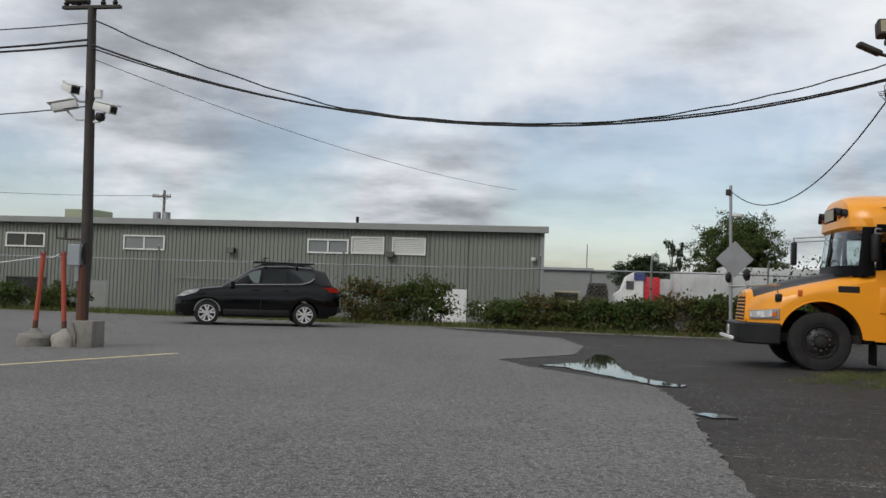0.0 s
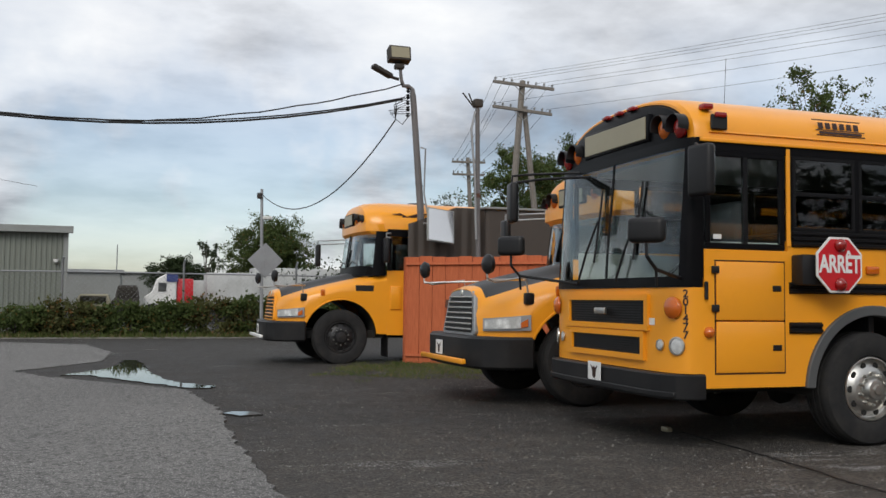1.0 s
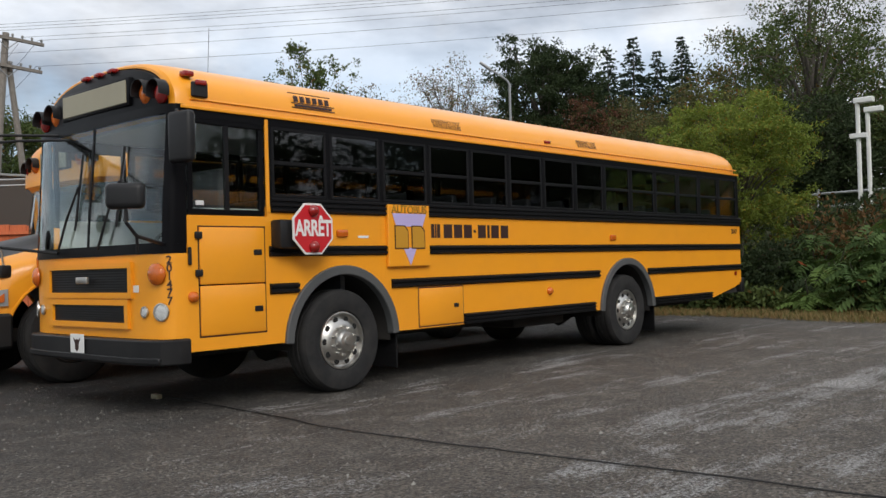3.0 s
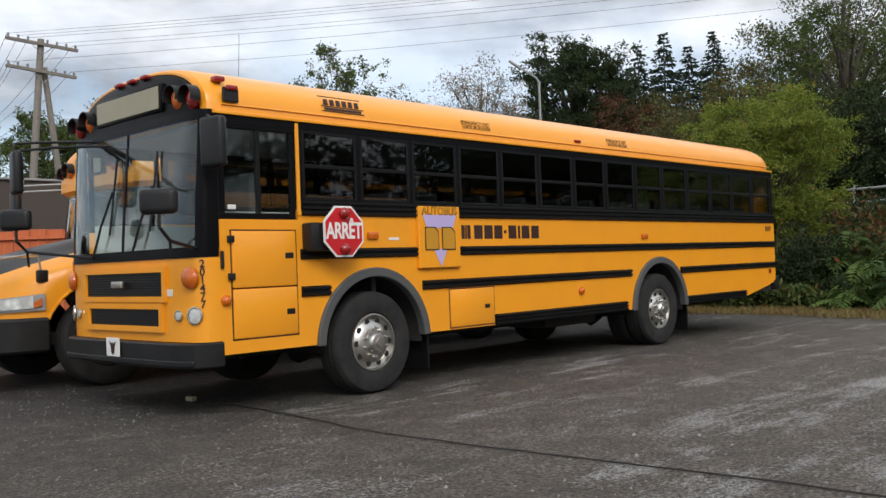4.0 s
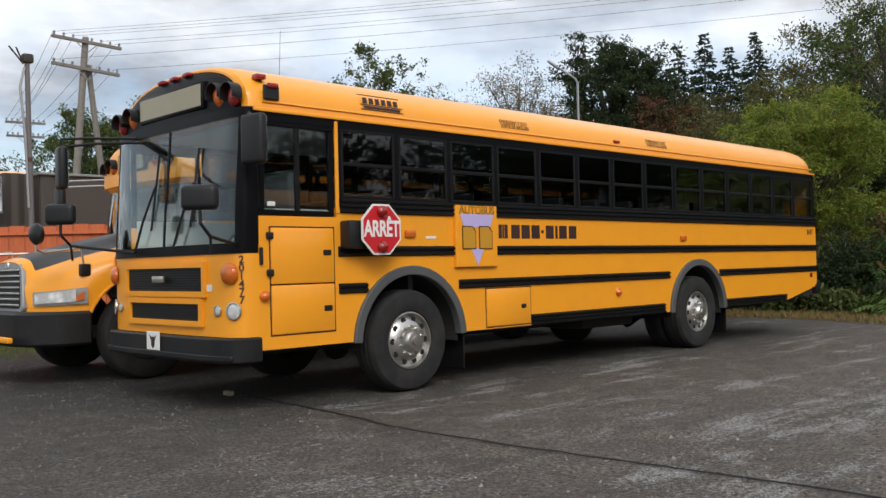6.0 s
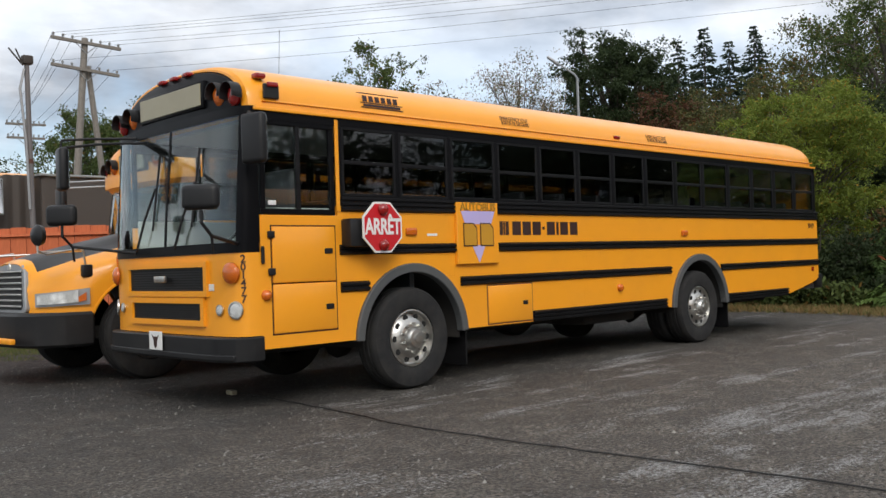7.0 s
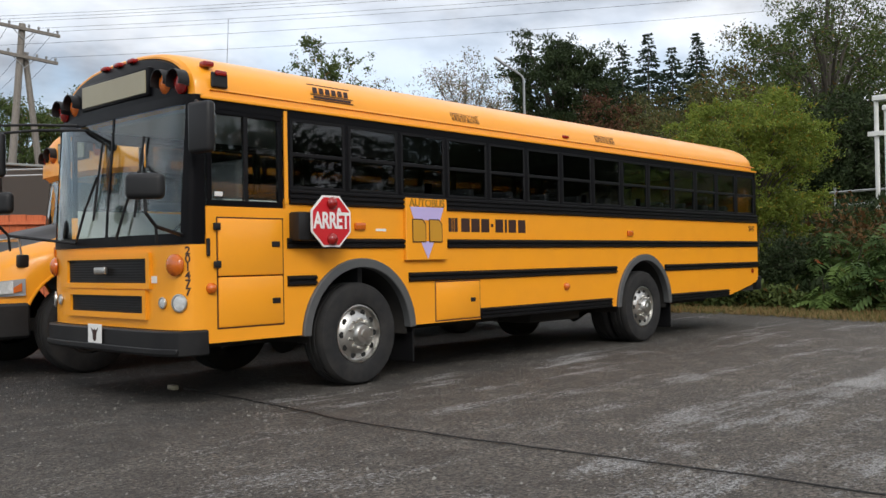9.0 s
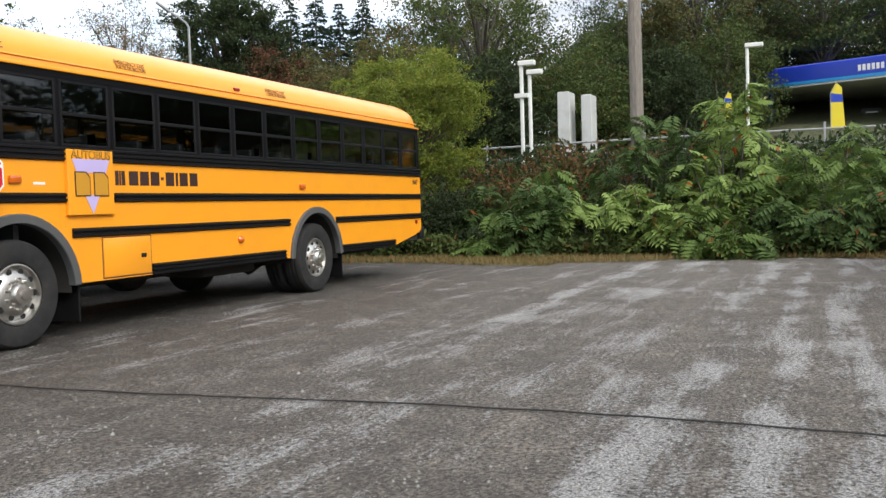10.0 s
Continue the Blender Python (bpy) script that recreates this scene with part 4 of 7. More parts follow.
# ---- conventional buses with a bonnet ----
def hooded_bus(m, label, rail):
    b = thing("school_bus", label, "school bus", m, "parked school buses")

    def zb(x):
        return 0.54 + math.sqrt(max(0.0, 0.70 ** 2 - (x - 1.18) ** 2)) if abs(x - 1.18) < 0.70 else 0.58

    def half_width(x):
        return float(np.interp(x, (0.02, 0.08, 0.18, 0.32, 0.50, 0.80, 1.3, 2.15), (0.56, 0.70, 0.86, 1.00, 1.10, 1.19, 1.21, 1.21)))

    rows, xs_ = [], [0.02, 0.05, 0.08, 0.13, 0.18, 0.25, 0.32, 0.4, 0.475, 0.485, 0.5, 0.53, 0.58, 0.64, 0.72, 0.8, 0.9, 1.0, 1.1, 1.2, 1.3, 1.4, 1.5, 1.6, 1.7, 1.78, 1.83, 1.86, 1.875, 1.9, 2.0, 2.15]
    for x in xs_:
        t = (x - 0.02) / 2.1
        w_ = half_width(x)
        zt = 1.36 + 0.50 * t ** 0.8
        zs = float(np.interp(x, (0.02, 0.15, 0.5, 1.0, 1.5, 2.15), (1.10, 1.17, 1.32, 1.46, 1.58, 1.70)))
        zl = min(zb(x), zs - 0.05)
        top = min(w_ - 0.16, 0.44 + 0.16 * t)
        half = [(w_, zl), (w_ + 0.012, (zl + zs) / 2), (w_ + 0.004, zs - 0.07), (w_ - 0.035, zs - 0.015), (w_ - 0.11, zs + 0.03), ((w_ + top) / 2 - 0.05, (zs + zt) / 2 - 0.01), (top + 0.02, zt - 0.045), (top - 0.06, zt - 0.005), (0.2, zt + 0.02), (0, zt + 0.025)]
        rows.append([(x, 1.22 - y, z) for y, z in half] + [(x, 1.22 + y, z) for y, z in half[-2::-1]])
    bm = bm_loft(rows)
    bm_solid(bm, 0.015)
    hood = part("bonnet", bm, [M_YELLOW, M_BLACKTOP], b, "yellow bonnet with a matt black top")
    for p in hood.data.polygons:
        if p.normal.z > 0.2 and abs(p.center.y - 1.22) < 0.60 + 0.20 * p.center.x and p.center.x > 0.12:
            p.material_index = 1

    def lean(own):
        for v in own.verts:
            v.co.x += (v.co.z - 0.80) * 0.10
        return own

    for s in (-1, 1):
        part("arch_lip", bm_tube([(x, 1.22 + s * 1.20 * min(1.0, half_width(x) / 1.2), z) for x, z in arc_pts(1.18, 0.54, 0.70, 176, 4, 22)], 0.018, 6), M_YELLOW, hood)
        part("arch_liner", bm_loft([[(x, 1.22 + s * 1.10, z) for x, z in arc_pts(1.18, 0.54, 0.69, 184, -4, 16)], [(x, 1.22 + s * 0.5, z) for x, z in arc_pts(1.18, 0.54, 0.69, 184, -4, 16)]]), M_UNDER, hood)
    o = [(0.66, 0.80), (1.78, 0.80), (1.82, 0.86), (1.70, 1.28), (1.62, 1.36), (1.22, 1.40), (0.82, 1.36), (0.74, 1.28), (0.62, 0.86)]
    gr = part("grille_surround", lean(bm_prism(o, "x", -0.03, 0.06, bevel=0.014)), M_STEEL if rail else M_YELLOW, hood, "bright grille surround" if rail else "")
    o2 = [(1.22 + (y - 1.22) * 0.86, 1.06 + (z - 1.06) * 0.80) for y, z in o if z < 1.37]
    part("grille", lean(bm_prism(o2, "x", -0.036, -0.01)), M_RAD, gr)
    part("badge", lean(bm_lathe([(0.0, 0.045), (-0.012, 0.04), (-0.014, 0)], 12, "x", (-0.03, 1.22, 1.345))), M_CHROME, gr)
    for k in range(7):
        z = 0.89 + 0.066 * k
        hw = 0.86 * (0.59 - 0.10 * (z - 0.86) / 0.42)
        part("grille_bar", lean(bm_box(-0.052, -0.03, 1.22 - hw, 1.22 + hw, z - 0.011, z + 0.011, 0.006, 1)), M_CHROME if rail else M_YELLOW, gr)
    for s in (-1, 1):
        def lamp_patch(x0, x1, z0, z1, off, n_=8):
            rows_ = []
            for f in (0.0, 0.5, 1.0):
                row = []
                for k in range(n_ + 1):
                    x = x0 + (x1 - x0) * k / n_
                    z = z0 + (z1 - z0) * f + 0.05 * k / n_ * (1 if f > 0.4 else 0.4)
                    row.append((x - off * 0.7, 1.22 + s * (half_width(x) + 0.012 + off), z))
                rows_.append(row)
            return bm_solid(bm_loft(rows_), 0.02)

        hl_ = part("headlight", lamp_patch(0.07, 0.50, 0.88, 1.03, 0.010), M_STEEL, b, "bright headlight bezel")
        part("lens", lamp_patch(0.085, 0.40, 0.905, 1.01, 0.030), M_LAMP, hl_, "clear wraparound headlight")
        part("turn_signal", lamp_patch(0.40, 0.475, 0.925, 0.985, 0.030, 3), M_AMBER, hl_)
        part("hood_latch", bm_box(0.42, 0.54, 1.22 + s * 1.08 - 0.04, 1.22 + s * 1.08 + 0.04, 1.20, 1.34, 0.02, 2), M_PLASTIC, b)
        part("side_marker", bm_box(0.78, 0.86, 1.22 + s * 1.185 - 0.02, 1.22 + s * 1.185 + 0.02, 1.30, 1.42, 0.012, 2), M_AMBER, b)
        part("hood_vent", bm_box(1.44, 1.80, 1.22 + s * 1.21 - 0.014, 1.22 + s * 1.21 + 0.014, 1.39, 1.51, 0.01, 1), M_RAD, b)
        # crossview mirrors on chrome outriggers
        c = (-0.10, 1.22 + s * 1.22, 1.66)
        d = bm_lathe([(0.06, 0.05), (0.05, 0.10), (0.0, 0.12), (-0.04, 0.08), (-0.06, 0)], 20, "x")
        bmesh.ops.scale(d, vec=(1, 1.2, 1), verts=d.verts)
        part("crossview_mirror", d, M_PLASTIC, b, m=Matrix.Translation(c))
        part("mirror_arm", bm_tube([c, (c[0], c[1], c[2] - 0.16), (c[0] + 0.10, c[1] - s * 0.05, c[2] - 0.2), (0.44, 1.22 + s * 1.08, 1.52), (0.48, 1.22 + s * 1.08, 1.26)], 0.013, 8), M_CHROME, b)
        part("mirror_arm", bm_tube([(c[0], c[1], c[2] - 0.18), (0.55, 1.22 + s * 0.80, 1.50)], 0.013, 8), M_CHROME, b)
        # tall mirrors beside the windshield
        c = (1.98 if s < 0 else 1.2, 1.22 + s * 1.42, 2.1)
        part("side_mirror", bm_box(c[0] - 0.05, c[0] + 0.05, c[1] - 0.11, c[1] + 0.11, 1.94, 2.42, 0.04, 3), M_PLASTIC, b, "tall black rear-view mirror")
        for z in (2.50, 2.42):
            part("mirror_arm", bm_tube([(2.0, 1.22 + s * 1.12, z + 0.04), (c[0] + 0.1, 1.22 + s * 1.40, z), (c[0], 1.22 + s * 1.42, z), (c[0], 1.22 + s * 1.42, 2.3)], 0.014, 8), M_STEEL, b)
    bo_ = [(-0.17, 0.50), (-0.19, 0.9), (-0.195, 1.22), (-0.19, 1.54), (-0.17, 1.94), (-0.06, 2.22), (0.20, 2.36), (0.52, 2.41), (0.52, 2.35), (0.22, 2.25), (0.05, 1.9), (0.03, 1.22), (0.05, 0.54), (0.22, 0.19), (0.52, 0.09), (0.52, 0.03), (0.20, 0.08), (-0.06, 0.22)]
    bp = part("bumper", bm_prism(bo_, "z", 0.44, 0.82, bevel=0.03), M_BUMPER, b, "black wraparound bumper")
    part("bumper_bar", bm_box(-0.31, -0.25, 0.28, 1.90, 0.50, 0.56, 0.012, 2), M_YELLOW if rail else M_WHITE, bp, "yellow crossing gate" if rail else "white crossing gate")
    pp = part("front_plate", bm_box(-0.212, -0.205, 1.28, 1.54, 0.56, 0.74, 0.003, 1), M_WHITE, bp, "white plate with a dark emblem")
    part("plate_emblem", bm_prism([(1.38, 0.595), (1.41, 0.58), (1.44, 0.595), (1.445, 0.65), (1.48, 0.705), (1.43, 0.68), (1.39, 0.68), (1.34, 0.705), (1.375, 0.65)], "x", -0.215, -0.2125), M_LETTER, pp)

    def fx(y, x0, d_):
        u = min(1.0, abs((y - 1.22) / 1.2))
        return x0 - d_ * (1 - u ** 3) ** (1 / 3)

    def cab(y0, y1, lv, off=0.0, th=0.02):
        rows_ = []
        for z, x0, d_ in lv:
            rows_.append([(fx(y0 + (y1 - y0) * k / 20, x0, d_) - off, y0 + (y1 - y0) * k / 20, z) for k in range(21)])
        return bm_solid(bm_loft(rows_), th)

    ws = part("windshield", cab(0.045, 2.395, [(1.86, 2.02, 0.50), (2.2, 2.05, 0.48), (2.54, 2.08, 0.46)], 0, 0.008), M_WSHIELD, b, "clear curved windshield")
    part("cowl", cab(0.02, 2.42, [(1.70, 2.02, 0.52), (1.88, 2.02, 0.51)]), M_BLACK, b)
    part("windshield_divider", cab(1.20, 1.24, [(1.86, 2.02, 0.50), (2.54, 2.08, 0.46)], 0.006), M_BLACK, ws)
    for y0, y1 in ((0.01, 0.06), (2.38, 2.43)):
        part("pillar", cab(y0, y1, [(1.70, 2.02, 0.51), (2.55, 2.08, 0.48)], 0.004, 0.05), M_BLACK, b)
    for y in (0.75, 1.55):
        part("wiper", bm_tube([(1.47, y, 1.88), (1.47, y - 0.25, 1.98), (1.50, y - 0.5, 1.93)], 0.012, 6), M_PLASTIC, b)
    brow = cab(0.0, 2.44, [(2.50, 2.06, 0.44), (2.56, 2.00, 0.44), (2.70, 1.98, 0.42)], 0.0, 0.03)
    rr_ = []
    for x, k, e in ((1.60, 0.55, 0.70), (1.61, 0.72, 0.70), (1.66, 0.86, 0.72), (1.78, 0.94, 0.74), (2.0, 0.985, 0.75), (2.3, 1.0, 0.76), (9.7, 1.0, 0.76), (9.95, 0.93, 0.76)):
        rr_.append([(x, y, z) for _, y, z in roof_section(0, k, 0.64, 2.56, e=e)])
    rbm = bm_loft(rr_)
    rbm.faces.new([v for v in rbm.verts if abs(v.co.x - 1.60) < 1e-4])
    join(rbm, brow)
    rf = part("roof", rbm, M_YELLOW, b, "yellow roof with a rounded brow")
    sg = part("destination_sign", bm_box(1.55, 1.66, 0.84, 1.60, 2.70, 2.96, 0.02, 2), M_BLACK, rf)
    part("blind", bm_box(1.542, 1.555, 0.88, 1.56, 2.73, 2.93, 0.004, 1), M_CREAM, sg)
    for y, mat in ((0.36, M_REDLENS), (0.62, M_AMBER), (1.82, M_AMBER), (2.08, M_REDLENS)):
        disc_lamp("warning_lamp", 0, 0, 0.085, mat, rf, Matrix.Translation((1.61 if 0.5 < y < 2 else 1.66, y, 2.82 if 0.5 < y < 2 else 2.78)) @ Matrix.Rotation(radians(-90), 4, "Z"), True)
    part("roof_vent", bm_lathe([(0.0, 0.22), (0.05, 0.20), (0.06, 0)], 16, "z", (3.0, 1.22, 3.19)), M_PLASTIC, rf)
    part("antenna", bm_tube([(3.0, 0.9, 3.15), (3.02, 0.9, 3.6)], 0.006, 5), M_PLASTIC, rf)
    for y0, y1, fy, back in ((0.0, 0.045, 0.0, 1), (2.395, 2.44, 2.44, -1)):
        o = [(2.06, 0.56), (7.0, 0.56)] + arc_pts(7.6, 0.52, 0.58, 177, 3, 12) + [(8.3, 0.56), (9.9, 0.62), (9.9, 1.80), (2.06, 1.80)]
        sp = part("side_panel", bm_prism(o, "y", y0, y1), M_YELLOW, b)
        part("access_door", bm_box(2.40, 2.95, y0 - 0.012, y1 + 0.012, 0.62, 1.62, 0.012, 2), M_YELLOW, sp)
        part("fuse_box", bm_box(2.12, 2.34, y0 - 0.03, y1 + 0.03, 1.05, 1.5, 0.02, 2), M_YELLOW, sp)
        part("window_header", bm_box(2.06, 9.88, y0, y1, 2.46, 2.60), M_BLACK, sp)
        for k in range(11):
            e0 = 2.10 + 0.745 * k
            part("window_post", bm_box(e0 - 0.04, e0 + 0.04, y0 - 0.002, y1 + 0.002, 1.795, 2.465), M_BLACK, sp)
            if k < 10:
                part("pane", bm_box(e0 + 0.03, e0 + 0.72, fy + back * 0.02 - 0.003, fy + back * 0.02 + 0.003, 1.79, 2.47), M_CLEAR if k == 0 else M_GLASS, sp)
        for z in (1.33, 0.99, 1.74):
            part("rub_rail", bm_box(3.0, 9.88, min(fy, fy - back * 0.03), max(fy, fy - back * 0.03), z, z + 0.09, 0.01, 2), M_RAIL, sp)
    part("roof_stripe", bm_prism([(2.15, 2.90), (2.32, 2.92), (2.46, 2.86), (2.65, 2.92), (3.0, 2.94), (2.7, 2.88), (2.6, 2.82), (2.35, 2.82), (2.38, 2.88)], "y", 0.055, 0.08), M_LETTER, rf, "dark swallow-shaped mark")
    part("floor", bm_box(1.9, 9.88, 0.05, 2.39, 0.85, 0.9), M_UNDER, b)
    part("underfloor", bm_box(0.5, 9.85, 0.3, 2.14, 0.50, 0.64), M_UNDER, b)
    part("firewall", bm_box(2.06, 2.10, 0.06, 2.38, 0.62, 1.66), M_UNDER, b)
    part("rear_wall", bm_box(9.86, 9.90, 0.02, 2.42, 0.62, 2.62), M_YELLOW, b)
    part("dashboard", bm_box(1.75, 2.1, 0.16, 2.28, 1.50, 1.84, 0.05, 2), M_PLASTIC, b)
    for k in range(8):
        for yy in (0.09, 1.39):
            part("bench_seat", seat_me, M_SEAT, b, m=Matrix.Translation((3.9 + 0.72 * k, yy, 0.90)))
    ds = part("driver_seat", bm_box(2.9, 3.05, 0.35, 0.85, 0.9, 2.1, 0.05, 2), M_SEAT, b)
    part("mud_flap", bm_box(2.08, 2.10, 0.04, 0.5, 0.14, 0.62), M_RAIL, b)
    wd = copy_thing(dark_wheel, Matrix())
    put_part(wd, b, Matrix.Translation((1.18, 0.05, 0.52)))
    for mm in (Matrix.Translation((1.18, 2.39, 0.52)) @ Matrix.Rotation(math.pi, 4, "Z"), Matrix.Translation((7.6, 0.05, 0.52)), Matrix.Translation((7.6, 2.39, 0.52)) @ Matrix.Rotation(math.pi, 4, "Z")):
        put_part(copy_thing(wd, Matrix()), b, mm)
    return b


M_BLACKTOP = paint("matt_black_hood", (0.028, 0.028, 0.029), 0.42, 0.2, dirt_col=(0.08, 0.078, 0.075), spec=0.4)
M_DARKRIM = paint("dark_steel_rim", (0.03, 0.03, 0.032), 0.45, 0.3, metal=0.5)
dark_wheel = bus_wheel(r=0.525, rim_mat=M_DARKRIM, label="black steel rim")
b1 = hooded_bus(pose(-2.50, 10.6, 0), "yellow bonneted school bus with black-topped hood", False)
b2 = hooded_bus(pose(-1.10, 3.3, 0), "yellow bonneted school bus with chrome grille", True)
for o in b2.children:
    if o.name.split(".")[0] in ("windshield", "cowl", "pillar", "roof", "wiper", "dashboard"):
        o.location.z -= 0.19
for o in (*dark_wheel.children_recursive, dark_wheel):
    bpy.data.objects.remove(o)


# daylight passes the panes
for ob in bpy.data.objects:
    if ob.name.split(".")[0] in ("pane", "windshield") and ob.data:
        ob.visible_shadow = False


# ---- left side: shed, fence, yard, poles ----
def sheet_metal(name, col, pitch, axis="x", dirt=0.3):
    n = Nodes(name)
    big = n.noise(0.6, 6, 0.6, n.scaled(1, 1, 0.25))
    fine = n.noise(20, 3, 0.6)
    n.color(n.mix(n.math("MULTIPLY", n.ramp(big, (0.4, 0.0), (0.75, 1.0)), dirt), col, tuple(c * 0.55 for c in col)))
    n.rough(0.55)
    n.bump(fine, 0.05, 0.004)
    return n.set(Metallic=0.15)


M_SHED = sheet_metal("grey_green_siding", (0.205, 0.22, 0.19), 0.25)
M_SHEDTRIM = paint("dull_grey_trim", (0.26, 0.27, 0.26), 0.5, 0.3)
M_FRAME = paint("white_window_frame", (0.72, 0.73, 0.70), 0.45, 0.2)
M_CONCRETE = paint("old_concrete", (0.22, 0.21, 0.19), 0.9, 0.9, scale=4, dirt_col=(0.10, 0.09, 0.08))
M_POST = paint("faded_red_post", (0.42, 0.075, 0.04), 0.6, 0.4, dirt_col=(0.2, 0.10, 0.08))
M_POLE = paint("dark_pole", (0.035, 0.03, 0.027), 0.7, 0.4, dirt_col=(0.12, 0.10, 0.08))
M_GREYPOLE = paint("weathered_grey_pole", (0.15, 0.14, 0.14), 0.6, 0.4, dirt_col=(0.07, 0.06, 0.06))
M_LINE = paint("worn_yellow_line", (0.62, 0.52, 0.30), 0.8, 0.8, scale=8, dirt_col=(0.15, 0.145, 0.14))


def wood(name, a_, b_):
    n = Nodes(name)
    g = n.noise(9, 6, 0.65, n.scaled(6, 6, 0.5))
    n.color(n.mix(n.ramp(g, (0.3, 0.0), (0.7, 1.0)), a_, b_))
    n.rough(0.85)
    n.bump(g, 0.3, 0.01)
    return n.m


M_WOOD = wood("weathered_pole_wood", (0.13, 0.115, 0.10), (0.27, 0.245, 0.215))
M_ORANGE = wood("orange_painted_boards", (0.42, 0.098, 0.036), (0.56, 0.150, 0.058))
M_BROWNWALL = sheet_metal("brown_corrugated_wall", (0.075, 0.062, 0.053), 0.2, dirt=0.4)


def corrugated(x0, x1, z0, z1, y, pitch=0.22, depth=0.035, holes=()):
    """Ribbed siding in the x-z plane facing -y, cut into bands round its openings."""
    bm = bmesh.new()
    cuts = sorted({x0, x1, *[h[0] for h in holes], *[h[1] for h in holes]})
    for a_, b_ in zip(cuts, cuts[1:]):
        mid = (a_ + b_) / 2
        spans, z = [], z0
        for h in sorted((h for h in holes if h[0] < mid < h[1]), key=lambda h: h[2]):
            spans.append((z, h[2]))
            z = h[3]
        spans.append((z, z1))
        for s0, s1 in spans:
            if s1 - s0 < 0.01:
                continue
            lo, hi = [], []
            k = math.floor(a_ / pitch)
            pts = [(a_, 0)]
            while True:
                for f, d in ((0.0, 0), (0.12, depth), (0.38, depth), (0.5, 0)):
                    x = (k + f) * pitch
                    if a_ < x < b_:
                        pts.append((x, d))
                k += 1
                if k * pitch > b_:
                    break
            pts.append((b_, 0))
            bm_loft([[(x, y - d, s0) for x, d in pts], [(x, y - d, s1) for x, d in pts]], bm=bm)
    return bm


shed = thing("warehouse", "long low grey-green corrugated metal warehouse", "building")
wins = [(-23.73, -21.98, 2.38, 2.96), (-28.86, -27.12, 2.38, 2.96), (-16.19, -14.57, 2.43, 2.98)]
vents = [(-14.47, -13.2, 2.45, 3.10), (-12.9, -11.62, 2.45, 3.10)]
doors = [(-11.5, -10.02, 0.0, 1.27), (-28.8, -27.0, 0.3, 1.18), (-25.5, -24.4, 0.0, 1.15)]
part("wall", corrugated(-45, -7.32, -0.1, 3.45, 27.0, 0.16, 0.03, wins + vents + doors), M_SHED, shed, "grey-green corrugated siding")
part("wall", bm_prism([(-7.32, 27.02), (-7.40, 27.02), (-11.9, 48), (-11.8, 48)], "z", -0.1, 3.44), M_SHED, shed)
part("wall", bm_box(-45, -7.36, 27.25, 27.35, -0.1, 3.42), M_UNDER, shed)
part("corner_trim", bm_box(-7.40, -7.26, 26.92, 27.04, -0.1, 3.45), M_SHEDTRIM, shed)
part("roof", bm_prism([(-45.2, 26.8), (-7.2, 26.8), (-11.8, 48.2), (-45.2, 48.2)], "z", 3.44, 3.52), M_SHEDTRIM, shed)
part("fascia", bm_box(-45.2, -7.1, 26.70, 26.80, 3.36, 3.60, 0.01, 1), M_SHEDTRIM, shed)
for x0, x1, z0, z1 in wins:
    fr = part("window", frame_bm(x0, x1, z0, z1, 0.06, 26.93, 27.03), M_FRAME, shed, "white-framed sliding window")
    part("mullion", bm_box((x0 + x1) / 2 - 0.03, (x0 + x1) / 2 + 0.03, 26.94, 27.0, z0, z1), M_FRAME, fr)
    part("pane", bm_box(x0 + 0.05, x1 - 0.05, 26.985, 26.995, z0 + 0.05, z1 - 0.05), M_SHEDPANE_DARK if x0 < -28 else M_SHEDPANE, fr)
for x0, x1, z0, z1 in vents:
    fr = part("louvre", frame_bm(x0, x1, z0, z1, 0.05, 26.92, 27.02), M_FRAME, shed, "white louvred vent")
    part("backing", bm_box(x0, x1, 27.0, 27.01, z0, z1), M_SHEDTRIM, fr)
    for k in range(8):
        z = z0 + 0.05 + (z1 - z0 - 0.1) * (k + 0.5) / 8
        part("slat", bm_prism([(26.94, z - 0.028), (26.985, z + 0.02), (26.985, z + 0.03), (26.94, z - 0.018)], "x", x0 + 0.04, x1 - 0.04), M_FRAME, fr)
part("garage_door", bm_box(-11.48, -10.04, 26.98, 27.02, 0.0, 1.25), M_WHITE, shed, "white roll-up door")
part("door", bm_box(-28.8, -27.0, 27.02, 27.06, 0.3, 1.18), M_UNDER, shed)
part("door", bm_box(-25.5, -24.4, 27.0, 27.05, 0.0, 1.15), M_SHEDTRIM, shed)
part("meter_box", bm_box(-9.58, -9.34, 26.85, 26.98, 0.42, 0.72, 0.02, 1), M_WHITE, shed)
part("pipe", bm_tube([(-21.5, 26.9, 1.35), (-16.6, 26.9, 1.35), (-16.6, 26.9, 0.0)], 0.02, 6), M_STEEL, shed)
for x in (-19.2, -12.95):
    part("wall_lamp", bm_prism([(26.72, 2.36), (26.95, 2.36), (26.95, 2.56), (26.80, 2.56)], "x", x - 0.14, x + 0.14), M_PLASTIC, shed)
part("camera_dome", bm_lathe([(0.0, 0.09), (-0.1, 0.08), (-0.16, 0.0)], 12, "z", (-7.62, 26.86, 2.48)), M_WHITE, shed)
part("vent_pipe", bm_tube([(-14.56, 28.0, 3.4), (-14.56, 28.0, 3.92)], 0.06, 8), M_PLASTIC, shed)
part("roof_unit", bm_box(-27.0, -25.7, 28.0, 29.5, 3.5, 4.02, 0.02, 1), paint("pale_green_unit", (0.30, 0.33, 0.22), 0.6, 0.4), shed, "pale green rooftop unit")

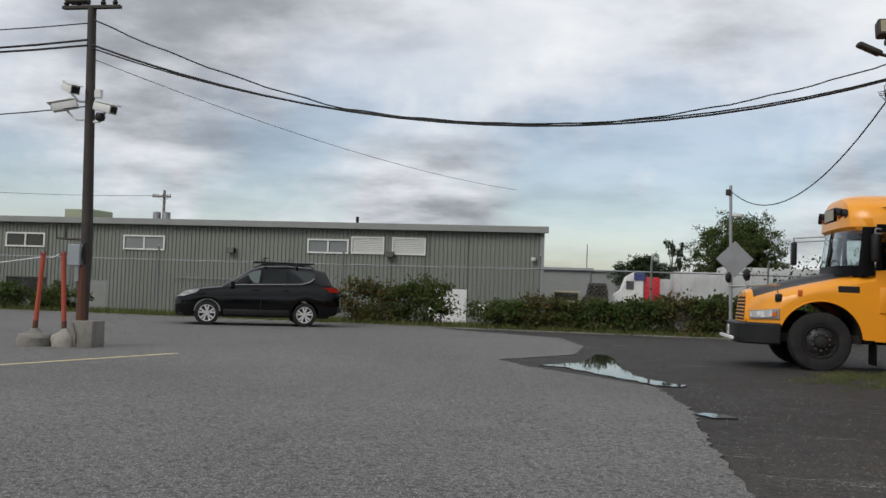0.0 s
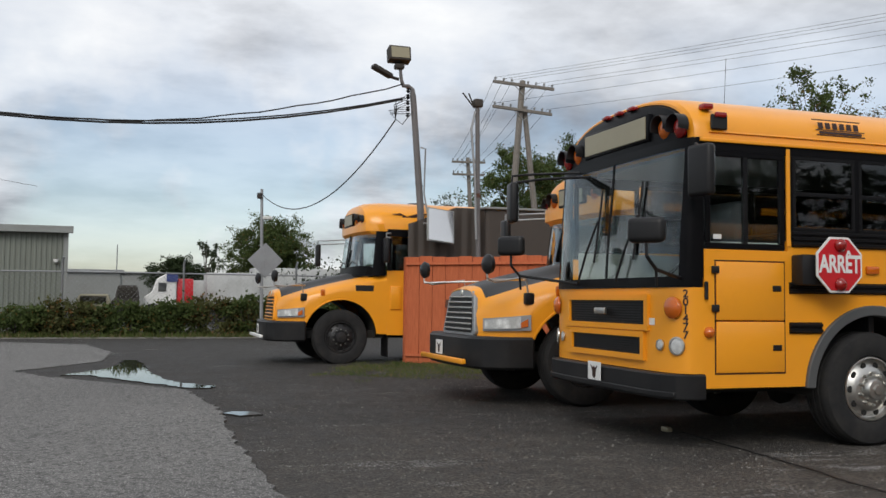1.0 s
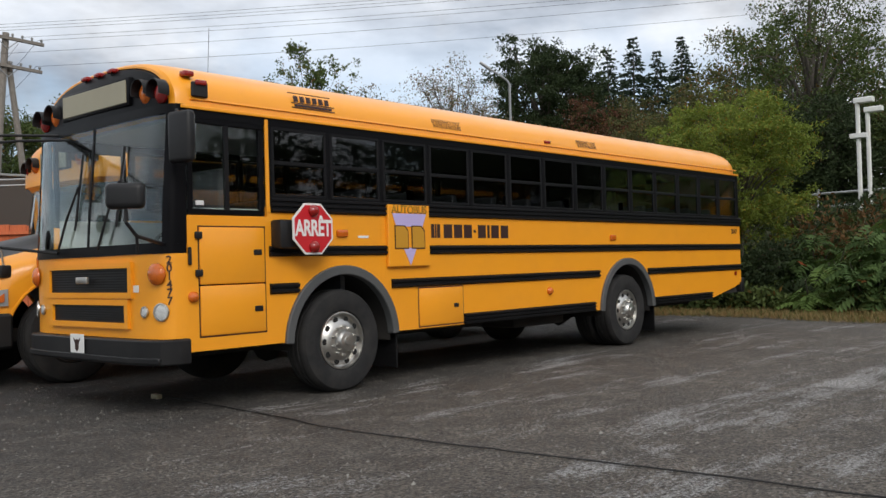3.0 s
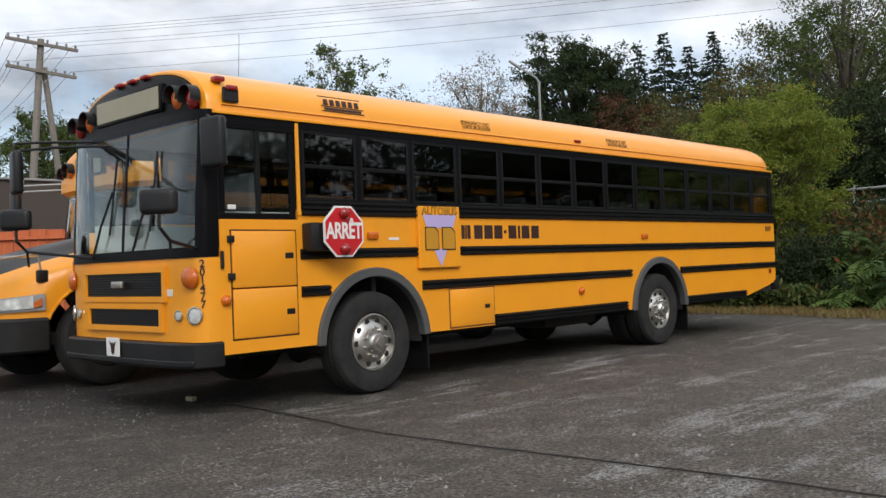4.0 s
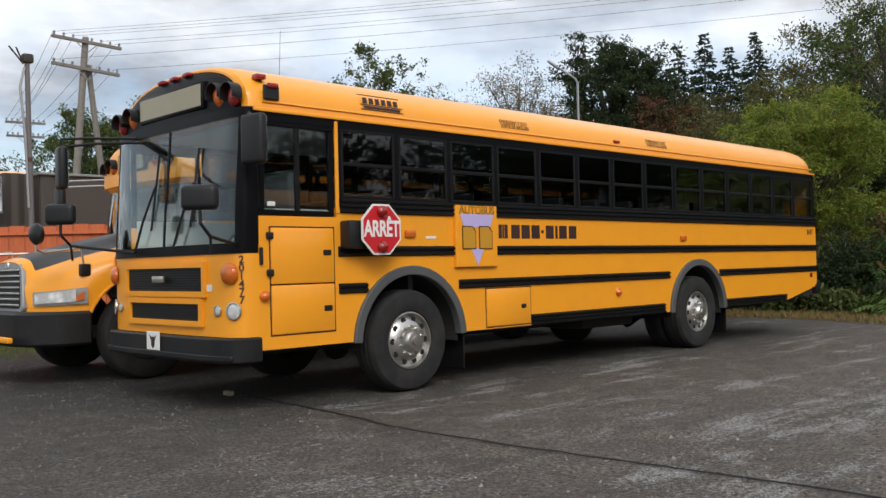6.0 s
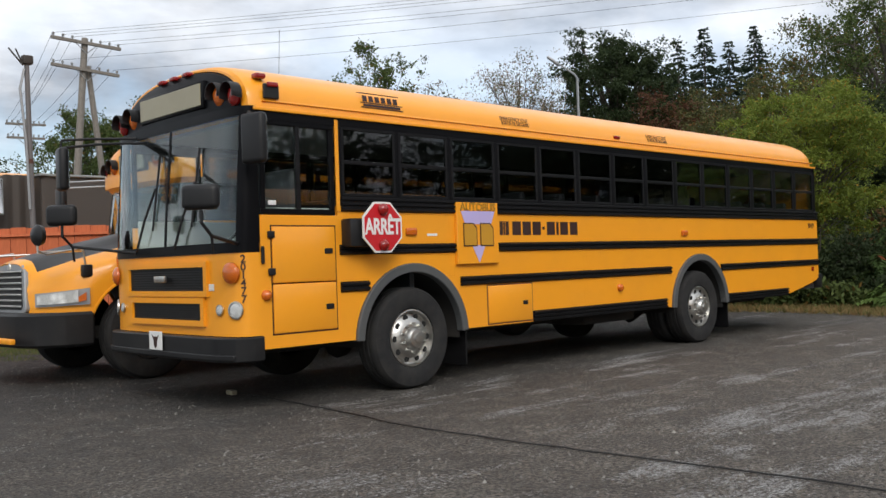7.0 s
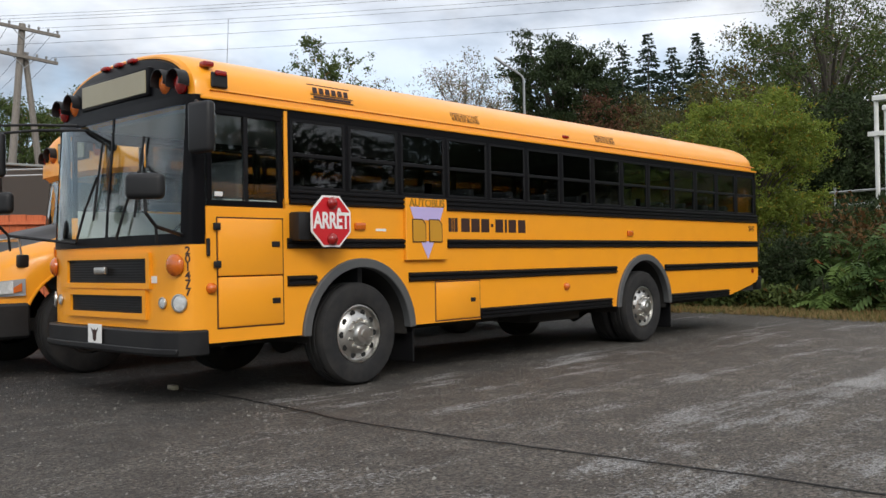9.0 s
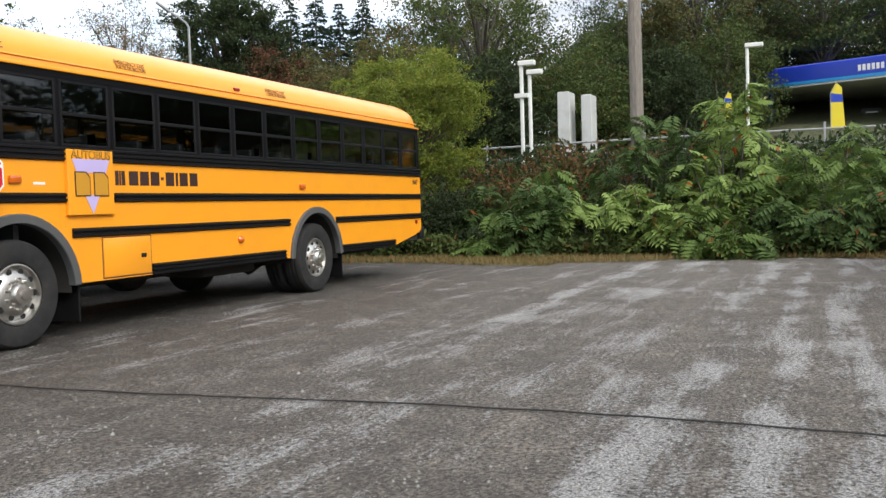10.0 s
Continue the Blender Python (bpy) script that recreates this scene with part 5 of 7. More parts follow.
# kerb strip and chain-link fence
kerb = part("kerb", bm_prism([(-60, 22.4), (0.5, 22.4), (6, 22.7), (6, 22.95), (0.5, 22.65), (-60, 22.65)], "z", -0.05, 0.035, bevel=0.01), M_CONCRETE)
tagged(kerb, "low worn concrete kerb along the fence", "kerb", kind="structure")
fence = thing("chain_link_fence", "galvanised chain-link fence with top rail", "fence")
part("top_rail", bm_tube([(-32, 24, 1.93), (-13.9, 24, 1.96), (-7.2, 24, 2.0), (3.5, 24, 2.0)], 0.025, 6), M_STEEL, fence)
for x in (-31, -27.5, -24.1, -20.7, -17.3, -13.9, -10.45, -7.2, -3.6, 0.0, 3.5):
    part("post", bm_tube([(x, 24, -0.05), (x, 24, 2.3), (x + 0.03, 23.92, 2.45)], 0.035, 8), M_STEEL, fence)
wire = bmesh.new()
for x0 in np.arange(-31, 3.5, 0.16):
    bm_tube([(x0, 23.97, 0.05), (min(x0 + 1.9, 3.5), 23.97, 1.95)], 0.0022, 3, wire, cap=False)
    bm_tube([(x0 + 1.9, 23.965, 0.05), (x0, 23.965, 1.95)], 0.0022, 3, wire, cap=False)
tagged(part("mesh", wire, M_STEEL, fence), kind="stuff")

# white bay line
bay = part("bay_line", bm_prism([(-13.95, 1.6), (-11.98, 7.95), (-12.08, 7.97), (-14.05, 1.6)], "z", 0.0142, 0.019), M_LINE)
tagged(bay, "worn pale yellow parking line on asphalt", "road marking", kind="structure")


# ---- camera pole with its concrete foot ----
pole_a = thing("utility_pole", "dark steel utility pole with security cameras", "utility pole")
PA = (-14.1, 8.5)
part("shaft", bm_tube([(PA[0] + 0.03, 8.5, 0.35), (PA[0] + 0.02, 8.5, 2.0), (PA[0] - 0.10, 8.5, 6.05)], 0.08, 12, radii=[0.085, 0.10, 0.075]), M_POLE, pole_a)
part("concrete_foot", bm_box(PA[0] - 0.10, PA[0] + 0.34, 8.28, 8.70, 0, 0.47, 0.02, 2), M_CONCRETE, pole_a, "cracked square concrete foot")
part("bent_plate", bm_prism([(PA[0] - 0.07, 0.06), (PA[0] + 0.04, 0.02), (PA[0] + 0.05, 0.22), (PA[0] - 0.02, 0.42), (PA[0] - 0.06, 0.40)], "y", 8.255, 8.275), M_CONCRETE, pole_a)
part("old_stub", bm_tube([(PA[0] + 0.02, 8.44, 0.4), (PA[0] + 0.0, 8.44, 1.45)], 0.085, 10), M_RUST, pole_a, "rusty pole stub")
part("crossarm", bm_box(PA[0] - 0.66, PA[0] + 0.46, 8.44, 8.54, 6.02, 6.07), M_POLE, pole_a)
for x in (-0.6, -0.35, 0.12, 0.35):
    part("insulator", bm_lathe([(0, 0.03), (0.05, 0.05), (0.09, 0.03), (0.14, 0.045), (0.16, 0)], 10, "z", (PA[0] + x, 8.49, 6.07)), M_PLASTIC, pole_a)
part("transformer_bracket", bm_box(PA[0] - 0.56, PA[0] - 0.18, 8.40, 8.6, 6.12, 6.22, 0.02, 1), M_POLE, pole_a)
part("switch_box", bm_box(PA[0] - 0.22, PA[0] + 0.02, 8.30, 8.44, 1.42, 1.80, 0.015, 1), paint("grey_box", (0.30, 0.33, 0.36), 0.5, 0.3), pole_a, "grey electrical box")
part("conduit", bm_tube([(PA[0] - 0.05, 8.37, 1.42), (PA[0] - 0.05, 8.37, 1.15)], 0.05, 8), M_STEEL, pole_a)
part("cable_coil", bm_tube([(PA[0] + 0.12 + 0.09 * math.cos(t * 0.5), 8.36, 1.62 + 0.22 * math.sin(t * 0.5)) for t in range(38)], 0.014, 5), M_CABLE, pole_a)
part("bracket", bm_tube([(PA[0] - 0.55, 8.45, 2.15), (PA[0] - 0.53, 8.45, 1.90), (PA[0] + 0.12, 8.45, 1.88), (PA[0] + 0.13, 8.45, 2.12)], 0.02, 6), M_POLE, pole_a)
part("bracket", bm_tube([(PA[0] - 0.36, 8.45, 1.9), (PA[0] - 0.36, 8.45, 2.15)], 0.018, 6), M_POLE, pole_a)


def security_camera(x, z, yaw, tilt):
    c = part("security_camera", bm_box(-0.09, 0.09, -0.24, 0.2, -0.075, 0.075, 0.02, 2), M_FRAME, pole_a, "white box security camera", m=Matrix.Translation((PA[0] + x, 8.42, z)) @ Matrix.Rotation(radians(yaw), 4, "Z") @ Matrix.Rotation(radians(tilt), 4, "X"))
    part("sunshield", bm_box(-0.11, 0.11, -0.30, 0.16, 0.08, 0.10, 0.006, 1), M_FRAME, c)
    part("lens_window", bm_box(-0.07, 0.07, -0.246, -0.238, -0.055, 0.055), M_RAD, c)
    part("mount", bm_tube([(PA[0] + x, 8.44, z - 0.08), (PA[0] + x * 0.6, 8.46, z - 0.24), (PA[0] - 0.05, 8.5, z - 0.24)], 0.022, 6), M_FRAME, pole_a)


security_camera(-0.40, 4.58, 55, 18)
security_camera(-0.46, 4.26, -70, 14)
security_camera(0.28, 4.22, 72, 14)
part("junction_box", bm_box(PA[0] + 0.08, PA[0] + 0.2, 8.40, 8.5, 4.40, 4.55, 0.01, 1), M_FRAME, pole_a)
part("dome_camera", bm_lathe([(0.06, 0.07), (0.0, 0.09), (-0.06, 0.08), (-0.10, 0)], 12, "z", (PA[0] + 0.22, 8.4, 4.06)), M_PLASTIC, pole_a)


def barrier_post(x, y, lean, label, pale):
    b = thing("barrier_post", label, "barrier post", group="red barrier posts")
    part("post", bm_tube([(x, y, 0.25), (x + lean, y, 1.66)], 0.042, 12), M_POST, b)
    part("post_sleeve", bm_tube([(x - 0.001, y, 0.24), (x + lean * 0.14, y, 0.45)], 0.046, 12), M_RUST, b)
    o = bm_lathe([(0.0, 0.29 if not pale else 0.19), (0.16, 0.29 if not pale else 0.20), (0.21, 0.26 if not pale else 0.18), (0.25, 0.13), (0.32, 0.06), (0.33, 0.0)], 18, "z", (x, y, 0))
    for v in o.verts:
        v.co.x += noise.noise(v.co * 5) * 0.05
        v.co.y += noise.noise(v.co * 5 + Vector((9, 0, 0))) * 0.04
    part("concrete_foot", o, M_CONCRETE if not pale else paint("pale_concrete", (0.36, 0.34, 0.30), 0.9, 0.9, scale=5), b)
    part("eye_bolt", bm_tube([(x + lean - 0.03, y - 0.06, 1.60), (x + lean, y - 0.08, 1.70), (x + lean + 0.04, y - 0.06, 1.62)], 0.012, 6), M_STEEL, b)


barrier_post(-14.80, 8.20, 0.10, "faded red steel post in a round concrete block", False)
barrier_post(-14.30, 8.30, -0.09, "faded red leaning post in pale concrete", True)
ch = part("chain", bm_tube([(-19.0, 6.8, 1.3)] + [(-14.72 - 4.1 * (1 - k / 8), 8.2 - 1.4 * (1 - k / 8), 1.55 - 0.55 * math.sin(math.pi * k / 8) * 0.3 - 0.25 * (1 - k / 8)) for k in range(1, 9)] + [(-14.55, 8.25, 1.55), (-14.39, 8.3, 1.64)], 0.015, 5), M_STEEL)
tagged(ch, "slack steel chain between red posts", "chain")


# ---- dark sport-utility car ----
def suv(m):
    """Local: nose to -x, wheels at 0 and 2.72, driver side y=0, ground z=0."""
    c = thing("car", "black sport-utility car with roof rack and silver wheels", "car", m)
    paint_black = paint("car_black_paint", (0.0025, 0.0025, 0.003), 0.10, 0.03, coat=0.0, dirt_col=(0.03, 0.03, 0.03), spec=0.35)
    W = 1.84
    # stations along the car: x, sill height, beltline height, half width at belt
    st = [(-0.88, 0.42, 0.70, 0.60), (-0.84, 0.28, 0.80, 0.70), (-0.70, 0.24, 0.90, 0.82), (-0.45, 0.24, 0.98, 0.88), (0.0, 0.24, 1.05, 0.91), (0.45, 0.24, 1.10, 0.92), (0.75, 0.24, 1.13, 0.92), (1.5, 0.24, 1.15, 0.92), (2.3, 0.25, 1.18, 0.92), (2.9, 0.26, 1.22, 0.91), (3.35, 0.28, 1.22, 0.89), (3.60, 0.34, 1.17, 0.84), (3.72, 0.46, 1.04, 0.78)]
    xs_ = sorted({*[s[0] for s in st], *[-0.42 + 0.07 * k for k in range(13)], *[2.30 + 0.07 * k for k in range(13)]})
    rows_ = []
    for x in xs_:
        sill = float(np.interp(x, [s[0] for s in st], [s[1] for s in st]))
        belt = float(np.interp(x, [s[0] for s in st], [s[2] for s in st]))
        hw = float(np.interp(x, [s[0] for s in st], [s[3] for s in st]))
        for wx in (0.0, 2.72):
            if abs(x - wx) < 0.39:
                sill = max(sill, 0.34 + math.sqrt(0.39 ** 2 - (x - wx) ** 2))
        mid = max(sill + 0.02, 0.62)
        half = [(hw - 0.02, sill), (hw + 0.012, max(sill + 0.01, 0.5)), (hw + 0.012, mid + 0.05), (hw - 0.01, max(belt - 0.12, mid + 0.06)), (hw - 0.05, belt - 0.02), (hw - 0.12, belt), (hw * 0.55, belt + 0.03), (0, belt + 0.045)]
        rows_.append([(x, 0.92 - y, z) for y, z in half] + [(x, 0.92 + y, z) for y, z in half[-2::-1]])
    body = part("body", bm_loft(rows_), paint_black, c, "glossy black body")
    for row, nm in ((rows_[0], "front"), (rows_[-1], "rear")):
        bm = bmesh.new()
        bm.faces.new([bm.verts.new(p) for p in row])
        part("bumper_" + nm, bm, paint_black, c)
    part("floor_pan", bm_box(-0.8, 3.4, 0.1, 1.74, 0.24, 0.34), M_UNDER, c)
    # cabin
    prof = [(0.38, 1.12), (0.72, 1.30), (1.18, 1.60), (1.55, 1.71), (2.2, 1.74), (2.9, 1.70), (3.32, 1.60), (3.52, 1.22)]
    rows_ = []
    for x, z in prof:
        hw = 0.80 - 0.20 * (z - 1.1) / 0.56
        base = float(np.interp(x, [s[0] for s in st], [s[2] for s in st]))
        rows_.append([(x, 0.92 - 0.86, base - 0.02), (x, 0.92 - hw - 0.02, z - 0.07), (x, 0.92 - hw + 0.08, z - 0.01), (x, 0.92, z + 0.015), (x, 0.92 + hw - 0.08, z - 0.01), (x, 0.92 + hw + 0.02, z - 0.07), (x, 0.92 + 0.86, base - 0.02)])
    part("cabin", bm_loft(rows_), paint_black, c)
    glass_dark = paint("car_glass", (0.02, 0.025, 0.025), 0.06, 0.05, coat=1.0)
    # same glass with a paler base colour, standing in for its reflection
    glass_pale = paint("car_glass_painted_reflection", (0.10, 0.13, 0.125), 0.06, 0.1, coat=1.0)

    def side_glass(pts, mat, s):
        rows2 = []
        for x, z in pts:
            base = float(np.interp(x, [p[0] for p in prof], [p[1] for p in prof]))
            b0 = float(np.interp(x, [s_[0] for s_ in st], [s_[2] for s_ in st])) - 0.02
            hw = 0.80 - 0.20 * (base - 1.1) / 0.56 + 0.02
            t = (z - b0) / max(0.05, base - 0.07 - b0)
            rows2.append((x, 0.92 + s * (0.86 + (hw - 0.86) * t + 0.012), z))
        bm = bmesh.new()
        bm.faces.new([bm.verts.new(p) for p in rows2])
        part("side_window", bm_solid(bm, 0.006), mat, c)

    for s in (-1, 1):
        side_glass([(0.62, 1.17), (1.40, 1.20), (1.46, 1.60), (1.22, 1.54), (0.85, 1.34)], glass_pale if s < 0 else glass_dark, s)
        side_glass([(1.50, 1.20), (2.22, 1.23), (2.18, 1.63), (1.55, 1.62)], glass_dark, s)
        side_glass([(2.28, 1.23), (2.75, 1.26), (3.00, 1.40), (2.96, 1.55), (2.26, 1.63)], glass_dark, s)
        part("belt_trim", bm_tube([(0.6, 0.92 + s * 0.885, 1.145), (1.5, 0.92 + s * 0.89, 1.175), (2.6, 0.92 + s * 0.885, 1.215), (2.85, 0.92 + s * 0.87, 1.29), (2.98, 0.92 + s * 0.84, 1.40)], 0.012, 6), M_CHROME, c, "chrome window trim")
        part("roof_rail", bm_tube([(1.3, 0.92 + s * 0.60, 1.66), (1.5, 0.92 + s * 0.60, 1.76), (2.8, 0.92 + s * 0.58, 1.76), (2.98, 0.92 + s * 0.58, 1.68)], 0.018, 6), M_PLASTIC, c)
        part("headlight", bm_prism([(-0.84, 0.78), (-0.60, 0.95), (-0.22, 1.00), (-0.32, 0.90), (-0.66, 0.79)], "y", 0.92 + s * 0.80 - 0.08, 0.92 + s * 0.80 + 0.10), M_LAMP, c, "clear headlight")
        part("tail_lamp", bm_prism([(3.05, 1.10), (3.42, 1.16), (3.66, 1.12), (3.66, 0.99), (3.3, 1.02)], "y", 0.92 + s * 0.80 - 0.08, 0.92 + s * 0.80 + 0.09), M_REDLENS, c, "red tail lamp")
        part("wing_mirror", bm_box(0.62, 0.74, 0.92 + s * 1.0 - 0.09, 0.92 + s * 1.0 + 0.09, 1.12, 1.26, 0.03, 2), paint_black, c)
        part("door_line", bm_box(1.46, 1.475, 0.92 + s * 0.932 - 0.004, 0.92 + s * 0.932 + 0.004, 0.40, 1.12), M_RAD, c)
        for x in (1.25, 2.10):
            part("door_handle", bm_box(x, x + 0.16, 0.92 + s * 0.925 - 0.02, 0.92 + s * 0.925 + 0.02, 1.00, 1.03, 0.01, 2), paint_black, c)
        part("sill_trim", bm_box(0.45, 2.28, 0.92 + s * 0.93 - 0.012, 0.92 + s * 0.93 + 0.012, 0.30, 0.46, 0.01, 2), M_PLASTIC, c)
    ws_ = bm_loft([[(0.46, 0.30, 1.16), (0.44, 0.92, 1.185), (0.46, 1.54, 1.16)], [(1.16, 0.34, 1.53), (1.14, 0.92, 1.565), (1.16, 1.50, 1.53)]])
    part("windshield", ws_, glass_pale, c)
    rk = bmesh.new()
    for x in (1.6, 2.5):
        bm_box(x - 0.03, x + 0.03, 0.22, 1.62, 1.77, 1.80, 0.01, 1, rk)
    for y in (0.45, 1.35):
        bm_box(1.25, 3.0, y - 0.03, y + 0.03, 1.80, 1.84, 0.01, 1, rk)
        bm_tube([(1.55, y, 1.82), (1.55, y, 1.95), (1.68, y, 1.95)], 0.012, 5, rk)
        bm_tube([(2.35, y, 1.82), (2.30, y, 1.94)], 0.012, 5, rk)
    part("roof_rack", rk, M_PLASTIC, c, "black bicycle roof rack")
    part("rear_bumper_trim", bm_box(3.62, 3.78, 0.10, 1.74, 0.42, 0.58, 0.03, 2), M_PLASTIC, c)
    part("number_bar", bm_box(3.725, 3.74, 0.72, 1.12, 0.86, 0.98), M_WHITE, c)
    wheels = []
    for wx in (0.0, 2.72):
        for wy, flip in ((0.02, 0), (1.82, 180)):
            w_ = new("wheel")
            w_.parent = c
            w_.empty_display_size = 0.1
            w_.matrix_local = pose(wx, wy, 0.34, 0, 0, flip)
            tm = part("tyre", bm_lathe([(0.02, 0.22), (0.0, 0.235), (-0.005, 0.29), (0.01, 0.33), (0.03, 0.34), (0.20, 0.34), (0.22, 0.32), (0.22, 0.22)], 32), M_TYRE, w_)
            rim = bm_lathe([(0.015, 0.235), (0.0, 0.225), (0.01, 0.21), (0.08, 0.205), (0.09, 0.0)], 28)
            part("rim_barrel", rim, M_RAD, w_)
            for k in range(5):
                sp = bmesh.new()
                for d in (-0.10, 0.10):
                    bm_prism([(-0.026, 0.03), (0.026, 0.03), (0.026 + d * 0.55, 0.222), (-0.026 + d * 0.55, 0.222)], "y", 0.004, 0.03, sp)
                bmesh.ops.rotate(sp, cent=(0, 0, 0), matrix=Matrix.Rotation(k * math.tau / 5, 3, "Y"), verts=sp.verts)
                part("spoke", sp, M_ALLOY, w_)
            part("rim_lip", bm_lathe([(0.01, 0.238), (-0.004, 0.232), (0.0, 0.214), (0.02, 0.214)], 28), M_ALLOY, w_)
            part("hub_cap", bm_lathe([(0.03, 0.06), (0.0, 0.055), (-0.004, 0)], 14), M_ALLOY, w_)
            wheels.append((w_, wx, wy, flip))
    return c, wheels


SUV_YAW, SUV_X, SUV_Y, SUV_SPEED = 24.0, -16.0, 17.85, 0.45
car, car_wheels = suv(pose(SUV_X, SUV_Y, 0.014, 0, 0, SUV_YAW))


# ---- leaves ----
def leaf_material(name, a_, b_, c_=None, share=0.0):
    n = Nodes(name)
    r = n.random(True)
    tone = n.math("ADD", n.math("MULTIPLY", r, 0.35), n.ramp(n.noise(0.9, 3, 0.6), (0.34, 0.0), (0.66, 0.65)))
    col = n.mix(tone, a_, b_)
    if c_:
        r2 = n.math("FRACT", n.math("MULTIPLY", r, 37.7), 0)
        col = n.mix(n.ramp(r2, (1 - share - 0.01, 0.0), (1 - share + 0.01, 1.0)), col, c_)
    n.color(col)
    n.rough(0.6)
    n.set(Specular_IOR_Level=0.15)
    tr = n.t.nodes.new("ShaderNodeBsdfTranslucent")
    n.link(col, tr.inputs[0])
    mx = n.t.nodes.new("ShaderNodeMixShader")
    mx.inputs[0].default_value = 0.3
    out = n.t.nodes["Material Output"]
    n.link(n.b.outputs[0], mx.inputs[1])
    n.link(tr.outputs[0], mx.inputs[2])
    n.link(mx.outputs[0], out.inputs[0])
    return n.m


L_GREEN = leaf_material("green_leaves", (0.042, 0.066, 0.020), (0.100, 0.132, 0.040), (0.16, 0.10, 0.03), 0.04)
L_DARK = leaf_material("dark_leaves", (0.020, 0.034, 0.015), (0.052, 0.072, 0.029))
L_OLIVE = leaf_material("olive_leaves", (0.058, 0.067, 0.023), (0.125, 0.126, 0.048), (0.18, 0.09, 0.03), 0.08)
L_WILLOW = leaf_material("yellow_green_leaves", (0.100, 0.140, 0.022), (0.205, 0.255, 0.044), (0.30, 0.20, 0.03), 0.06)
L_SUMAC = leaf_material("sumac_leaves", (0.078, 0.132, 0.032), (0.165, 0.235, 0.066), (0.30, 0.07, 0.02), 0.006)
L_RED = leaf_material("autumn_red_leaves", (0.10, 0.040, 0.028), (0.17, 0.085, 0.050), (0.06, 0.07, 0.02), 0.2)
L_RUST = leaf_material("rusty_weeds", (0.10, 0.05, 0.022), (0.17, 0.10, 0.04), (0.06, 0.08, 0.025), 0.4)
L_PALE = leaf_material("pale_sparse_leaves", (0.16, 0.13, 0.09), (0.30, 0.22, 0.17), (0.10, 0.12, 0.05), 0.35)
L_GRASS = leaf_material("grass_blades", (0.055, 0.075, 0.022), (0.13, 0.13, 0.05), (0.24, 0.19, 0.09), 0.3)
L_SPRUCE = leaf_material("spruce_needles", (0.018, 0.032, 0.020), (0.042, 0.062, 0.036))
L_TURF = leaf_material("green_turf", (0.06, 0.095, 0.025), (0.14, 0.17, 0.05), (0.22, 0.18, 0.09), 0.2)
M_BARK = wood("bark", (0.045, 0.038, 0.03), (0.10, 0.088, 0.072))


def leaf_mesh(name, pos, size, rng, aspect=0.55, droop=0.0, ups=None):
    """Many small pointed leaves as one mesh."""
    n = len(pos)
    d = rng.normal(size=(n, 3))
    d[:, 2] -= droop
    if ups is not None:
        d = ups + rng.normal(size=(n, 3)) * 0.35
    d /= np.linalg.norm(d, axis=1)[:, None]
    s = np.cross(d, rng.normal(size=(n, 3)))
    s /= np.linalg.norm(s, axis=1)[:, None]
    L = (size * rng.uniform(0.6, 1.35, n))[:, None]
    v = np.empty((n, 4, 3))
    v[:, 0] = pos
    v[:, 1] = pos + d * L * 0.45 + s * L * aspect * 0.5
    v[:, 2] = pos + d * L
    v[:, 3] = pos + d * L * 0.45 - s * L * aspect * 0.5
    me = bpy.data.meshes.new(name)
    me.from_pydata(v.reshape(-1, 3).tolist(), [], np.arange(4 * n).reshape(n, 4).tolist())
    return me


def crown_points(rng, c, rad, n, clumps, spread=0.3, hollow=0.55):
    d = rng.normal(size=(clumps, 3))
    d /= np.linalg.norm(d, axis=1)[:, None]
    k = np.array(c) + d * np.array(rad) * (rng.uniform(hollow, 1.0, clumps) ** 0.6)[:, None]
    i = rng.integers(0, clumps, n)
    return k[i] + rng.normal(size=(n, 3)) * np.array(rad) * spread * rng.uniform(0.4, 1.0, clumps)[i][:, None], k


